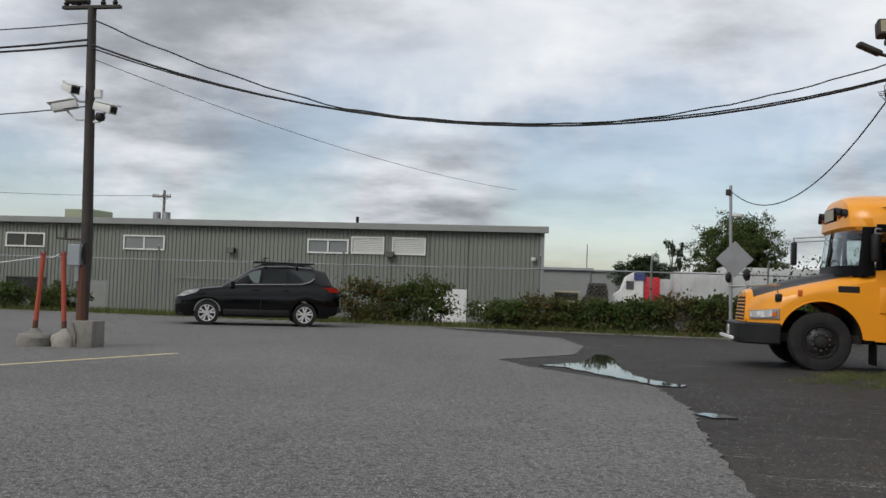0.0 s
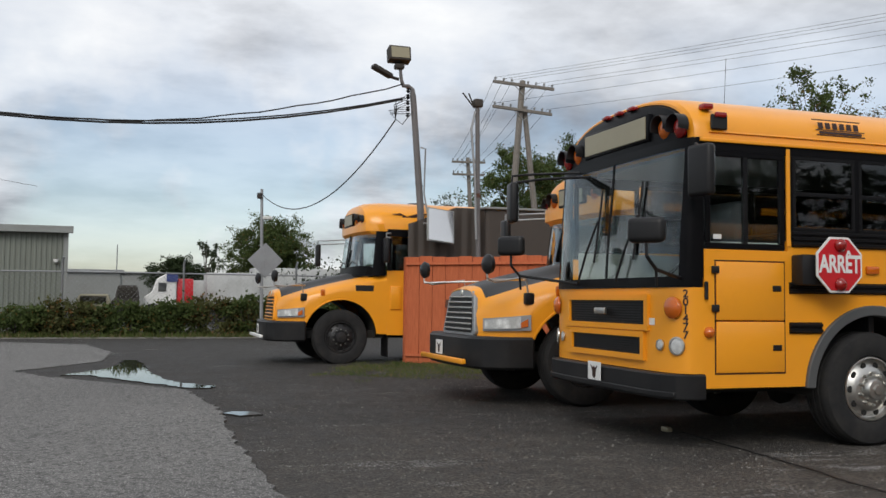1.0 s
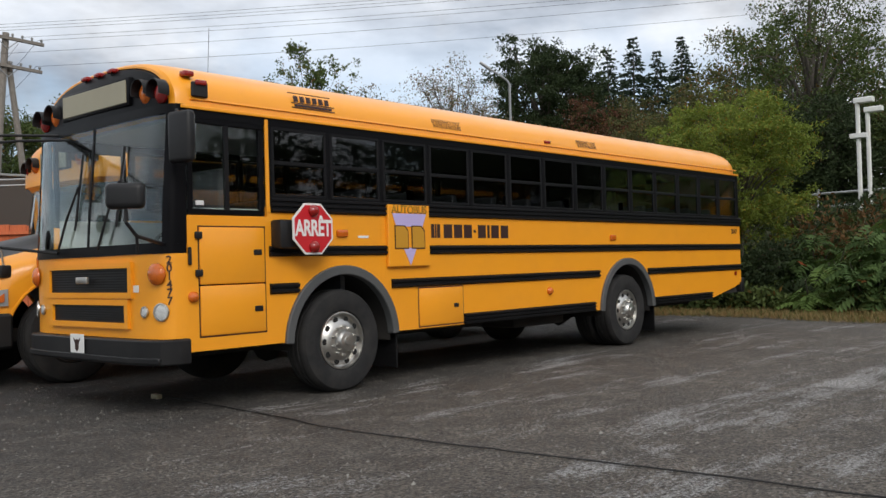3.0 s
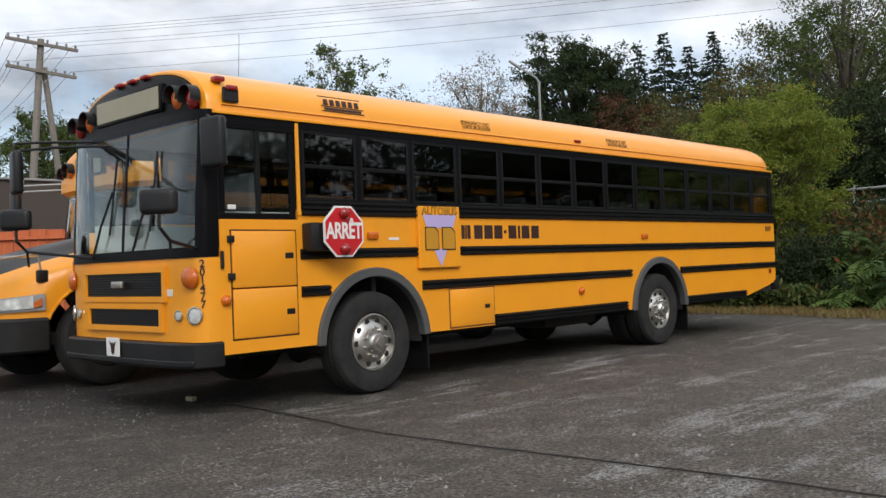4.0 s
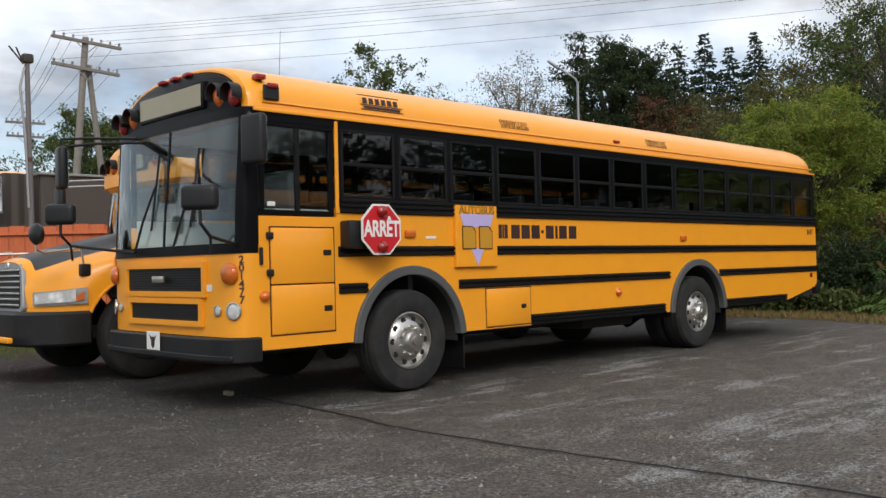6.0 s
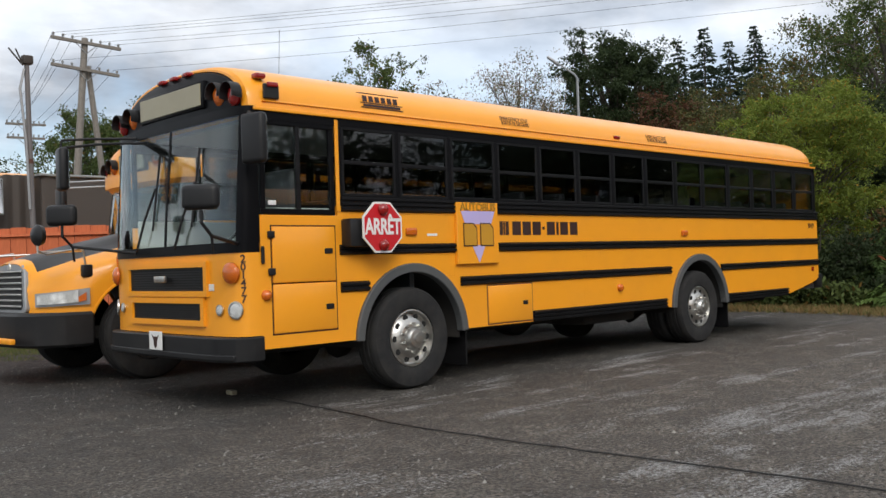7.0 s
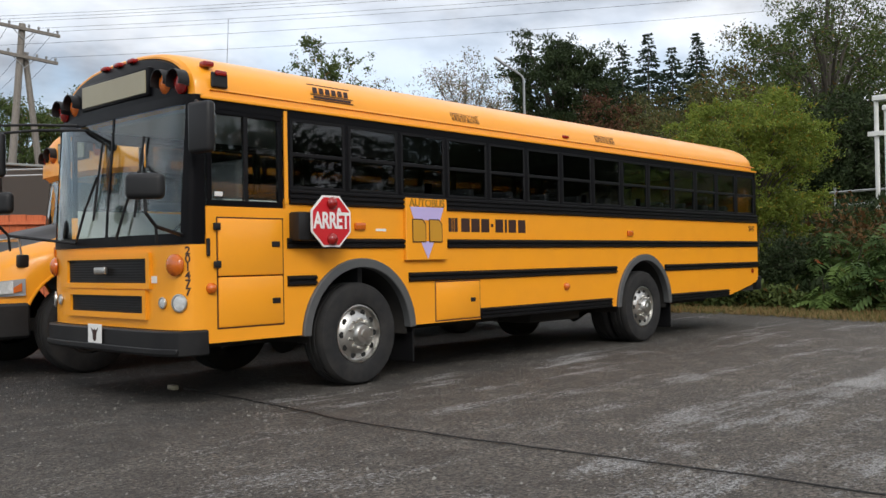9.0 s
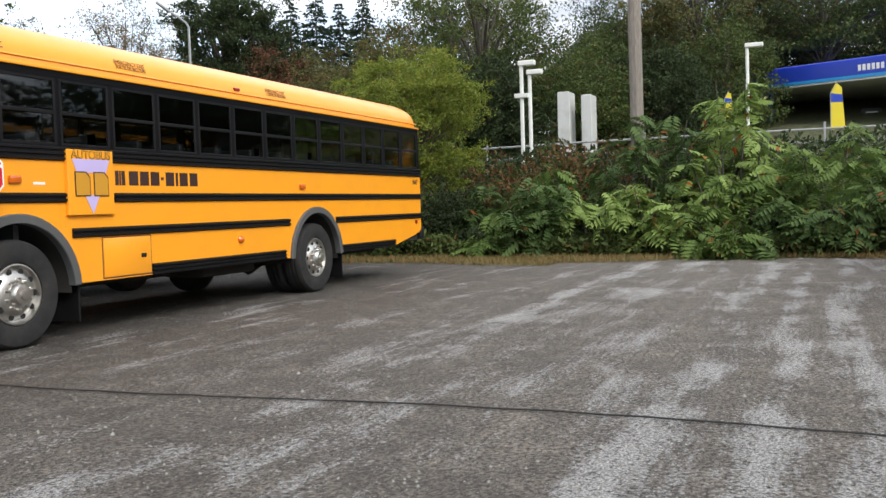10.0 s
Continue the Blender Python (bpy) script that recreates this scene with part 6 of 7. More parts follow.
def tree(label, x, y, h, crown_z, rad, mat, leaves, leaf, seed, trunk=0.2, clumps=60, spread=0.2, hollow=0.5, category="tree", group="trees behind the lot", base=None, aspect=0.6, limbs=12, fine=3.6):
    """Trunk, limbs and twigs; small leaves in tufts round the twig ends, the tufts gathered in boughs."""
    rng = np.random.default_rng(seed)
    z0 = ground_z(x, y) - 0.1 if base is None else base
    h, crown_z = (h - z0, crown_z - z0) if z0 > 0.5 else (h, crown_z)
    leaf, leaves = leaf * 0.82 / math.sqrt(fine), int(leaves * fine)
    t = thing("tree", label, category, Matrix.Translation((x, y, z0)), group)
    rad = np.array(rad)
    d = rng.normal(size=(clumps, 3))
    d /= np.linalg.norm(d, axis=1)[:, None]
    k = np.array((0, 0, crown_z)) + d * rad * (rng.uniform(hollow, 1.0, clumps) ** 0.6)[:, None]
    tufts = 9
    size = spread * rng.uniform(0.55, 1.15, clumps)
    tuft = np.repeat(k, tufts, 0) + rng.normal(size=(clumps * tufts, 3)) * rad * np.repeat(size, tufts)[:, None] * np.array((1, 1, 0.75))
    i = rng.integers(0, clumps * tufts, leaves)
    pts = tuft[i] + rng.normal(size=(leaves, 3)) * rad * 0.42 * np.repeat(size, tufts)[i][:, None] * np.array((1, 1, 0.6))
    pts = pts[pts[:, 2] > 0.15]
    bm = bm_tube([(0, 0, 0), (0.05 * h * rng.normal() * 0.3, 0, h * 0.3), (0.0, 0.02 * h, h * 0.6), (0, 0, h * 0.93)], trunk, 8, radii=[trunk, trunk * 0.8, trunk * 0.5, trunk * 0.1])
    for n_, q in enumerate(k):
        s = min(h * 0.7, max(h * 0.12, q[2] * 0.55))
        mid = (np.array((0, 0, s)) + q) / 2 + np.array((0, 0, 0.06 * h))
        big = n_ < limbs
        bm_tube([(0, 0, s), tuple(mid), tuple(q)], trunk * 0.3, 5 if big else 3, bm, radii=[trunk * (0.38 if big else 0.16), trunk * (0.22 if big else 0.10), trunk * 0.06])
        if big:
            for e in tuft[n_ * tufts:n_ * tufts + 5]:
                bm_tube([tuple(mid * 0.35 + q * 0.65), tuple(e)], trunk * 0.06, 3, bm, radii=[trunk * 0.08, trunk * 0.03])
    part("trunk", bm, M_BARK, t)
    part("crown", leaf_mesh("crown", pts, leaf, rng, aspect), mat, t)
    return t


def spruce(x, y, h, w, seed, base=None):
    rng = np.random.default_rng(seed)
    t = thing("tree", "tall dark pointed spruce", "tree", Matrix.Translation((x, y, ground_z(x, y) if base is None else base)), "trees behind the lot")
    part("trunk", bm_tube([(0, 0, 0), (0, 0, h * 0.98)], 0.2, 8, radii=[0.25, 0.02]), M_BARK, t)
    pts, dirs = [], []
    z = h * 0.12
    while z < h:
        r = w * (1 - z / h) ** 0.95 + 0.03
        r *= rng.uniform(0.75, 1.15)
        for b in range(9):
            a_ = rng.uniform(0, math.tau)
            n = max(5, int(r * 13))
            for q in range(n):
                f = rng.uniform(0.1, 1)
                pts.append((math.cos(a_) * r * f + rng.normal() * 0.10, math.sin(a_) * r * f + rng.normal() * 0.10, z - 0.35 * r * f + 0.12 * f * f * r))
                dirs.append((math.cos(a_), math.sin(a_), -0.5))
        z += 0.15 + 0.012 * h * rng.uniform(0.2, 1)
    part("crown", leaf_mesh("crown", np.array(pts), 0.30, rng, 0.5, 0.2, np.array(dirs)), L_SPRUCE, t)


# ---- trees ----
tree("round dark green broadleaf tree behind the yard", 4.0, 60, 7, 4.2, (2.9, 2.9, 2.9), L_GREEN, 15000, 0.32, 11, 0.25, 150, 0.17, 0.2)
tree("low dark green bush-like tree", -2.6, 60, 4.0, 2.6, (1.8, 1.6, 1.5), L_DARK, 6500, 0.28, 12, 0.15, 80, 0.2, 0.2)
tree("thin sparse young tree", -0.6, 58, 5.7, 4.0, (0.9, 0.9, 1.6), L_DARK, 420, 0.34, 13, 0.07, 14, 0.16, 0.4)
tree("dark green spreading tree behind power poles", 22.5, 58, 13.2, 9.0, (3.4, 3, 4.2), L_GREEN, 7000, 0.42, 14, 0.3, 60, 0.17, 0.35)
tree("dark green spreading tree behind power poles", 28.0, 60, 14.5, 9.8, (3.6, 3, 4.6), L_GREEN, 7000, 0.42, 15, 0.3, 60, 0.17, 0.35)
tree("low dark treetop behind the shed", 17.5, 62, 9.2, 6.0, (4.0, 3, 3.0), L_DARK, 5000, 0.4, 16, 0.25, 60, 0.2, 0.3)
tree("airy green tree behind the bus roof", 26.0, 30, 12.4, 10.2, (2.3, 2.0, 2.4), L_GREEN, 1900, 0.36, 17, 0.16, 26, 0.2, 0.4)
tree("thin pale tree losing its leaves", 30.6, 31, 11.2, 9.0, (2.6, 2.2, 2.6), L_PALE, 1300, 0.26, 18, 0.10, 40, 0.22, 0.4, limbs=34)
tree("olive tree turning brown", 33.0, 34, 11.0, 8.6, (2.6, 2.2, 2.6), L_OLIVE, 3200, 0.34, 19, 0.15, 50, 0.2, 0.3)
tree("pale birch-like tree with sparse leaves", 37.5, 30, 13.6, 10.2, (3.2, 2.4, 3.6), L_PALE, 2100, 0.28, 20, 0.12, 60, 0.2, 0.35, limbs=46)
tree("pale birch-like tree with sparse leaves", 41.0, 33, 14.2, 10.0, (3.2, 2.4, 3.6), L_PALE, 1900, 0.28, 21, 0.12, 60, 0.2, 0.35, limbs=46)
tree("large dense dark green tree", 46.6, 29.5, 17.0, 12.2, (4.4, 4.0, 4.2), L_DARK, 13000, 0.42, 22, 0.45, 110, 0.14, 0.35)
tree("reddish brown tree in autumn leaf", 47.5, 26.5, 12.8, 8.6, (3.8, 3, 3.8), L_RED, 5200, 0.36, 23, 0.2, 70, 0.18, 0.3)
tree("mixed olive tree in front of spruces", 52.0, 26.0, 13.0, 8.8, (3.4, 3, 4.0), L_OLIVE, 5200, 0.38, 24, 0.2, 70, 0.17, 0.3)
tree("olive green tree beside the willow", 45.0, 20.0, 10.5, 7.0, (4.2, 3, 3.2), L_OLIVE, 6000, 0.36, 25, 0.2, 70, 0.18, 0.3)
for i, (x, y, h) in enumerate(((58, 31.5, 17.0), (62, 31.5, 18.6), (66.0, 31.5, 18.2), (70.5, 31.5, 20.0), (64, 36, 15.0))):
    spruce(x, y, h - ground_z(x, y) + 0.9, 5.6, 30 + i)
tree("large airy green tree above the fuel station", 41.0, 9.6, 15.0, 10.2, (5.0, 4.2, 5.0), L_GREEN, 8000, 0.34, 40, 0.34, 70, 0.17, 0.35, limbs=26)
tree("large airy green tree above the fuel station", 52.0, 15.5, 16.0, 10.0, (6.0, 5, 5.5), L_OLIVE, 9000, 0.4, 41, 0.35, 80, 0.17, 0.35, limbs=24)
tree("dark red maple behind the lamps", 50.0, 9.4, 10.8, 8.0, (1.3, 1.5, 2.4), L_RED, 3600, 0.3, 42, 0.15, 50, 0.18, 0.3)
tree("dark green tree by the roadside", 56.0, 7.5, 10.5, 5.6, (4.5, 4.5, 4.8), L_DARK, 8000, 0.42, 43, 0.3, 80, 0.18, 0.2)
tree("tall green roadside tree with open crown", 55.0, 0.2, 17.5, 12.6, (4.6, 4.6, 5.0), L_OLIVE, 9500, 0.40, 44, 0.32, 70, 0.18, 0.35, limbs=24)
tree("tall green roadside tree with open crown", 58.0, -7.0, 18.0, 13.6, (4.2, 6.5, 3.9), L_GREEN, 11000, 0.40, 45, 0.35, 70, 0.18, 0.35, limbs=20)
tree("dense dark roadside tree", 66.0, -8.0, 18.0, 10.5, (5, 10.0, 6.0), L_DARK, 13000, 0.5, 46, 0.4, 110, 0.16, 0.15)
tree("dense dark roadside tree", 64.0, -22.0, 17.0, 10.5, (5, 9.0, 6.0), L_DARK, 9000, 0.5, 47, 0.4, 90, 0.16, 0.15)
tree("dense dark tree closing the view", 72.0, 6.0, 17.0, 9.5, (5, 8.0, 6.5), L_DARK, 9000, 0.55, 48, 0.4, 90, 0.17, 0.15)
tree("dense dark tree closing the view", 62.0, 20.0, 13.0, 6.5, (6, 6.0, 5.5), L_DARK, 9000, 0.5, 49, 0.4, 90, 0.18, 0.15)
tree("dense dark tree closing the view", 56.0, 33.0, 12.5, 7.5, (8, 3.0, 4.0), L_DARK, 9000, 0.5, 50, 0.4, 90, 0.18, 0.15)
for i, (x, y, h, cz, rad, m_) in enumerate(((36, 7.5, 8.0, 5.4, (2.6, 2.6, 2.6), L_DARK), (39, 4.0, 8.6, 5.6, (2.8, 2.8, 2.9), L_GREEN), (42, 0.6, 9.0, 6.0, (2.8, 2.8, 3.0), L_DARK), (46, -2.4, 10.5, 7.0, (3.0, 2.6, 3.6), L_GREEN), (54, 5.0, 14.0, 9.6, (3.6, 4.0, 4.2), L_GREEN), (62, -2.5, 17.0, 11.5, (4, 5.0, 5.5), L_OLIVE), (64, -13, 18.5, 13.5, (4, 6.0, 5.0), L_GREEN), (68, 9.5, 18.0, 11.5, (4, 4.0, 5.5), L_DARK), (34, 11.5, 9.5, 6.0, (3.0, 2.6, 3.2), L_OLIVE))):
    tree("dense roadside tree filling the hillside", x, y, h, cz, rad, m_, 7500, 0.34, 400 + i, 0.2, 80, 0.2, 0.2)
# the bright willow-like shrub behind the bus
tree("bushy yellow-green willow behind the bus", 15.7, 2.45, 4.9, 3.15, (2.2, 2.05, 1.9), L_WILLOW, 17000, 0.20, 60, 0.07, 130, 0.12, 0.2, "shrub", "shrubs on the bank", aspect=0.32, limbs=60)
tree("dark shrub in the shade of the willow", 15.0, 2.0, 2.0, 0.9, (1.0, 1.4, 0.9), L_DARK, 3500, 0.16, 61, 0.04, 40, 0.22, 0.1, "shrub", "shrubs on the bank")


# ---- sumac thicket on the bank ----
def frond_mesh(seed):
    """One pinnate sumac leaf along +x, drooping."""
    rng = np.random.default_rng(seed)
    v, f = [], []
    n = 6
    L = 0.46

    def leaflet(o, d, ln, w):
        d = np.array(d) / np.linalg.norm(d)
        s = np.cross(d, (0, 0, 1.0))
        s /= np.linalg.norm(s)
        b = len(v)
        v.extend([tuple(o), tuple(o + d * ln * 0.4 + s * w), tuple(o + d * ln - np.array((0, 0, 0.03))), tuple(o + d * ln * 0.4 - s * w)])
        f.append((b, b + 1, b + 2, b + 3))

    for k in range(n):
        t = (k + 1.5) / (n + 1)
        o = np.array((L * t, 0, 0.10 * t - 0.24 * t * t))
        ln = 0.155 * math.sin(math.pi * (0.18 + 0.74 * t)) + 0.03
        for s in (-1, 1):
            leaflet(o, (0.42, s, -0.22 + rng.normal() * 0.1), ln * 1.25, 0.042)
    leaflet(np.array((L, 0, -0.13)), (1, 0, -0.5), 0.1, 0.02)
    return np.array(v), f


FRONDS = [frond_mesh(s) for s in range(4)]


def sumac(x, y, h, r, count, seed, label, mat=None):
    rng = np.random.default_rng(seed)
    z0 = ground_z(x, y) - 0.05
    t = thing("sumac_shrub", label, "shrub", Matrix.Translation((x, y, z0)), "shrubs on the bank")
    stems = bmesh.new()
    V, F, base = [], [], 0
    heads = []
    for k in range(max(5, count // 14)):
        a_, q = rng.uniform(0, math.tau), rng.uniform(0.15, 1) ** 0.7
        top = np.array((math.cos(a_) * r * q, math.sin(a_) * r * q, h * rng.uniform(0.5, 1.0) * (1.12 - 0.5 * q * q)))
        heads.append(top)
        bm_tube([(top[0] * 0.3, top[1] * 0.3, 0), (top[0] * 0.7, top[1] * 0.7, top[2] * 0.55), tuple(top)], 0.02, 5, stems, radii=[0.03, 0.02, 0.008])
    for k in range(count):
        top = heads[k % len(heads)]
        v, f = FRONDS[k % 4]
        e = Euler((rng.normal() * 0.35, rng.uniform(-0.25, 0.75), rng.uniform(0, math.tau)))
        R = np.array(e.to_matrix()) * rng.uniform(0.75, 1.25)
        p = top - np.array((0, 0, rng.uniform(0, 0.35 * h))) + rng.normal(size=3) * 0.07
        V.append(v @ R.T + p)
        F.extend([tuple(i + base for i in q) for q in f])
        base += len(v)
    part("woody_base", stems, M_BARK, t)
    me = bpy.data.meshes.new("foliage")
    me.from_pydata(np.concatenate(V).tolist(), [], F)
    part("foliage", me, mat or L_SUMAC, t)


M_SUM3 = leaf_material("light_sumac_leaves", (0.150, 0.225, 0.055), (0.27, 0.36, 0.11), (0.34, 0.06, 0.02), 0.012)
M_SUM2 = leaf_material("dark_sumac_leaves", (0.050, 0.090, 0.030), (0.115, 0.175, 0.055), (0.25, 0.05, 0.02), 0.006)
for i, (x, y, h, r, n) in enumerate(((14.7, 0.4, 1.5, 1.0, 130), (14.6, -0.9, 1.7, 1.0, 140), (14.7, -2.2, 1.8, 1.0, 140), (15.9, -1.4, 2.1, 1.1, 150), (16.3, -3.2, 2.6, 1.3, 210), (14.7, -3.5, 1.6, 1.0, 130),
                                     (14.4, -5.2, 1.7, 1.1, 190), (14.2, -6.1, 1.35, 0.9, 140), (15.8, -5.0, 2.7, 1.4, 230), (16.0, -6.8, 2.3, 1.4, 220), (14.5, -7.6, 1.4, 1.0, 150), (14.8, -9.0, 1.6, 1.1, 130), (16.5, -8.6, 1.4, 1.3, 120), (15.0, -10.6, 1.8, 1.2, 110), (15.2, -12.4, 2.0, 1.3, 110), (17.4, -4.4, 2.0, 1.3, 150), (15.9, 0.9, 1.6, 1.0, 110))):
    sumac(x, y, h * (1.25 if x > 15.5 and y < -2.5 else 1.05), r, n, 100 + i, "leafy green sumac with drooping fronds" if i % 3 else "bright green sumac with a few red leaves", (L_SUMAC, M_SUM2, M_SUM3)[i % 3])


def undergrowth(name, label, mat, x0, x1, y0, y1, n, size, hmax, seed, cat="undergrowth", edge=None):
    rng = np.random.default_rng(seed)
    x, y = rng.uniform(x0, x1, n), rng.uniform(y0, y1, n)
    hh = np.array([hmax * (0.55 + 0.45 * noise.noise((a_ * 0.9, b_ * 0.9, seed))) for a_, b_ in zip(x, y)])
    z = np.array([ground_z(a_, b_) for a_, b_ in zip(x, y)]) + rng.uniform(0, 1, n) ** 0.8 * hh
    ob = part(name, leaf_mesh(name, np.stack([x, y, z], 1), size, rng, 0.45, -0.4), mat)
    return tagged(ob, label, cat, kind="stuff")


undergrowth("undergrowth", "dark green weeds covering the bank", L_DARK, 14.3, 22, -16, 4.5, 26000, 0.17, 1.05, 1)
undergrowth("undergrowth", "green weeds along the foot of the bank", L_GREEN, 13.7, 15.2, -16, 3.5, 15000, 0.14, 0.75, 2)
undergrowth("undergrowth", "rusty brown weeds high on the bank", L_RUST, 16.5, 19.0, -3.2, 2.2, 5000, 0.15, 1.9, 3)
undergrowth("undergrowth", "dark scrub behind the bus", L_DARK, 13.0, 22, 3.5, 16, 16000, 0.24, 1.9, 4)


def grass(name, label, x0, x1, y0, y1, n, h, seed, mat=L_GRASS, mask=None):
    rng = np.random.default_rng(seed)
    x, y = rng.uniform(x0, x1, n), rng.uniform(y0, y1, n)
    if mask:
        keep = np.array([mask(a_, b_) + rng.normal() * 0.15 > 0 for a_, b_ in zip(x, y)])
        x, y = x[keep], y[keep]
    z = np.array([ground_z(a_, b_) for a_, b_ in zip(x, y)])
    ups = np.stack([rng.normal(size=len(x)) * 0.5, rng.normal(size=len(x)) * 0.5, np.ones(len(x))], 1)
    ob = part(name, leaf_mesh(name, np.stack([x, y, z], 1), h, rng, 0.10, 0, ups), mat)
    return tagged(ob, label, "grass", kind="stuff")


L_DRY = leaf_material("dry_brown_grass", (0.20, 0.125, 0.050), (0.30, 0.225, 0.105), (0.11, 0.12, 0.04), 0.3)
grass("grass", "dry grass verge at the edge of the gravel", 10.6, 14.8, -8, 6, 46000, 0.13, 5, L_DRY, mask=lambda a_, b_: (a_ - (12.1 + 0.5 * math.sin(b_ * 0.8) + 0.25 * (b_ < -4) + (0.8 if b_ < -2 else 0))) * 1.2)
grass("grass", "patch of rough grass between parked buses", -2.4, 0.9, 6.2, 10.5, 15000, 0.065, 6, L_TURF, mask=lambda a_, b_: 1 - ((a_ + 0.5) / 1.5) ** 2 - ((b_ - 8.3) / 1.75) ** 2 - 0.25 + 1.5 * noise.noise((a_ * 1.9, b_ * 1.9, 3)))
grass("grass", "weedy verge along kerb and fence", -32, 5, 22.35, 24.6, 26000, 0.20, 7, L_TURF)

# ---- hedge along the fence ----
def hedge(x, y, rx, ry, h, n, seed, mat=L_GREEN, label="rambling green bush against the fence"):
    rng = np.random.default_rng(seed)
    t = thing("bush", label, "bush", Matrix.Translation((x, y, 0)), "bushes along the fence")
    n = int(n * 1.5)
    pts, k = crown_points(rng, (0, 0, h * 0.5), (rx * 1.1, ry, h * 0.52), n, 30, 0.20, 0.25)
    pts = pts[pts[:, 2] > 0.02]
    st = bmesh.new()
    for q in k[:22]:
        bm_tube([(q[0] * 0.4, q[1] * 0.4, 0), (q[0] * 0.8, q[1] * 0.8, q[2] * 0.5), tuple(q)], 0.02, 4, st, radii=[0.025, 0.015, 0.006])
    part("woody_base", st, M_BARK, t)
    part("foliage", leaf_mesh("foliage", pts, 0.12, rng, 0.55), mat, t)


for i, (x, rx, h) in enumerate(((-12.6, 1.2, 1.5), (-11.2, 1.2, 1.65), (-8.3, 0.9, 0.95), (-6.9, 1.0, 1.05), (-5.4, 1.2, 1.0), (-4.0, 1.2, 1.2), (-2.6, 1.2, 1.25), (-1.2, 1.2, 1.35), (0.4, 1.3, 1.4), (2.2, 1.4, 1.5), (-26.5, 1.6, 1.1), (-24.0, 1.0, 0.9), (-29, 1.6, 1.2))):
    hedge(x, 23.3, rx, 0.55, h, 2600, 200 + i, L_GREEN if i % 3 else L_OLIVE)
tree("dark hedge closing the yard", 14.0, 42.0, 4.5, 2.0, (9.0, 2.0, 1.9), L_DARK, 12000, 0.4, 70, 0.1, 60, 0.2, 0.1, "hedge")


# ---- enclosure between the buses ----
enc = thing("storage_enclosure", "orange board fence before brown corrugated sheds", "shed")


def board_wall(p, q, z0, z1, n, mat, parent, names="board"):
    """Upright boards from p to q, each a little off its neighbour."""
    p, q = Vector(p), Vector(q)
    d = (q - p)
    w_ = d.length / n
    ang = math.atan2(d.y, d.x)
    rnd = random.Random(n)
    host = part("frame_rail", bm_box(0, d.length, 0.03, 0.09, -0.05, 0.05), mat, parent, m=Matrix.Translation((p.x, p.y, (z0 + z1) / 2)) @ Matrix.Rotation(ang, 4, "Z"))
    me = mesh_of(bm_box(0.004, w_ - 0.004, -0.012, 0.012, 0, z1 - z0, 0.004, 1), names)
    for k in range(n):
        o = p + d * (k / n)
        part(names, me, mat, parent, m=Matrix.Translation((o.x, o.y, z0 + rnd.uniform(-0.015, 0.015))) @ Matrix.Rotation(ang + rnd.uniform(-0.01, 0.01), 4, "Z"))
    return host


board_wall((-0.10, 10.42), (2.1, 8.40), 0.03, 2.06, 11, M_ORANGE, enc)
part("end_board", bm_box(-0.13, -0.08, 10.40, 10.55, 0.03, 2.06, 0.006, 1), M_ORANGE, enc)
for z in (0.20, 1.93):
    part("cap_rail", bm_tube([(-0.12, 10.40, z), (2.07, 8.38, z)], 0.035, 4), M_ORANGE, enc)
part("latch", bm_tube([(0.52, 9.80, 1.25), (0.50, 9.79, 1.10)], 0.03, 6), M_RUST, enc)
ribs = [(-0.08 + 0.055 * k, 0.03 if k % 4 in (1, 2) else 0.0) for k in range(26)]
part("wall", bm_solid(bm_loft([[(x, 10.42 - d, 0.0) for x, d in ribs], [(x, 10.42 - d, min(3.05, 2.70 + 0.37 * (x + 0.08))) for x, d in ribs]]), 0.02), M_BROWNWALL, enc, "brown corrugated wall with a sloping top")
ribs = [(1.36 + 0.11 * k, 0.025 if k % 2 else 0.0) for k in range(44)]
part("shed_wall", bm_solid(bm_loft([[(x, 10.02 - d, 0.0) for x, d in ribs], [(x, 10.02 - d, 3.0) for x, d in ribs]]), 0.02), M_BROWNWALL, enc, "dark brown shed wall")
part("shed_side", bm_box(1.34, 1.39, 10.03, 10.40, 0.0, 3.0), M_BROWNWALL, enc)
part("shed_roof", bm_box(1.30, 6.2, 9.93, 10.44, 3.005, 3.05, 0.008, 1), M_SHEDTRIM, enc, "pale metal roof edge")
mb = part("traffic_mirror", bm_box(-0.30, 0.30, -0.02, 0.02, -0.33, 0.33, 0.01, 1), M_SHEDTRIM, enc, "tilted square mirror in a grey frame", m=pose(0.47, 10.12, 2.66, -10, 5, 12))
part("mirror_bracket", bm_tube([(0.14, 10.15, 2.7), (0.40, 10.16, 2.7)], 0.018, 6), M_STEEL, enc)
part("mirror_face", bm_box(-0.275, 0.275, -0.027, -0.02, -0.305, 0.305), M_MIRROR, mb)


def pole(name, label, pts, radii, mat, cat="pole", n=10):
    t = thing(name, label, cat)
    part("shaft", bm_tube(pts, radii[0], n, radii=radii), mat, t)
    return t


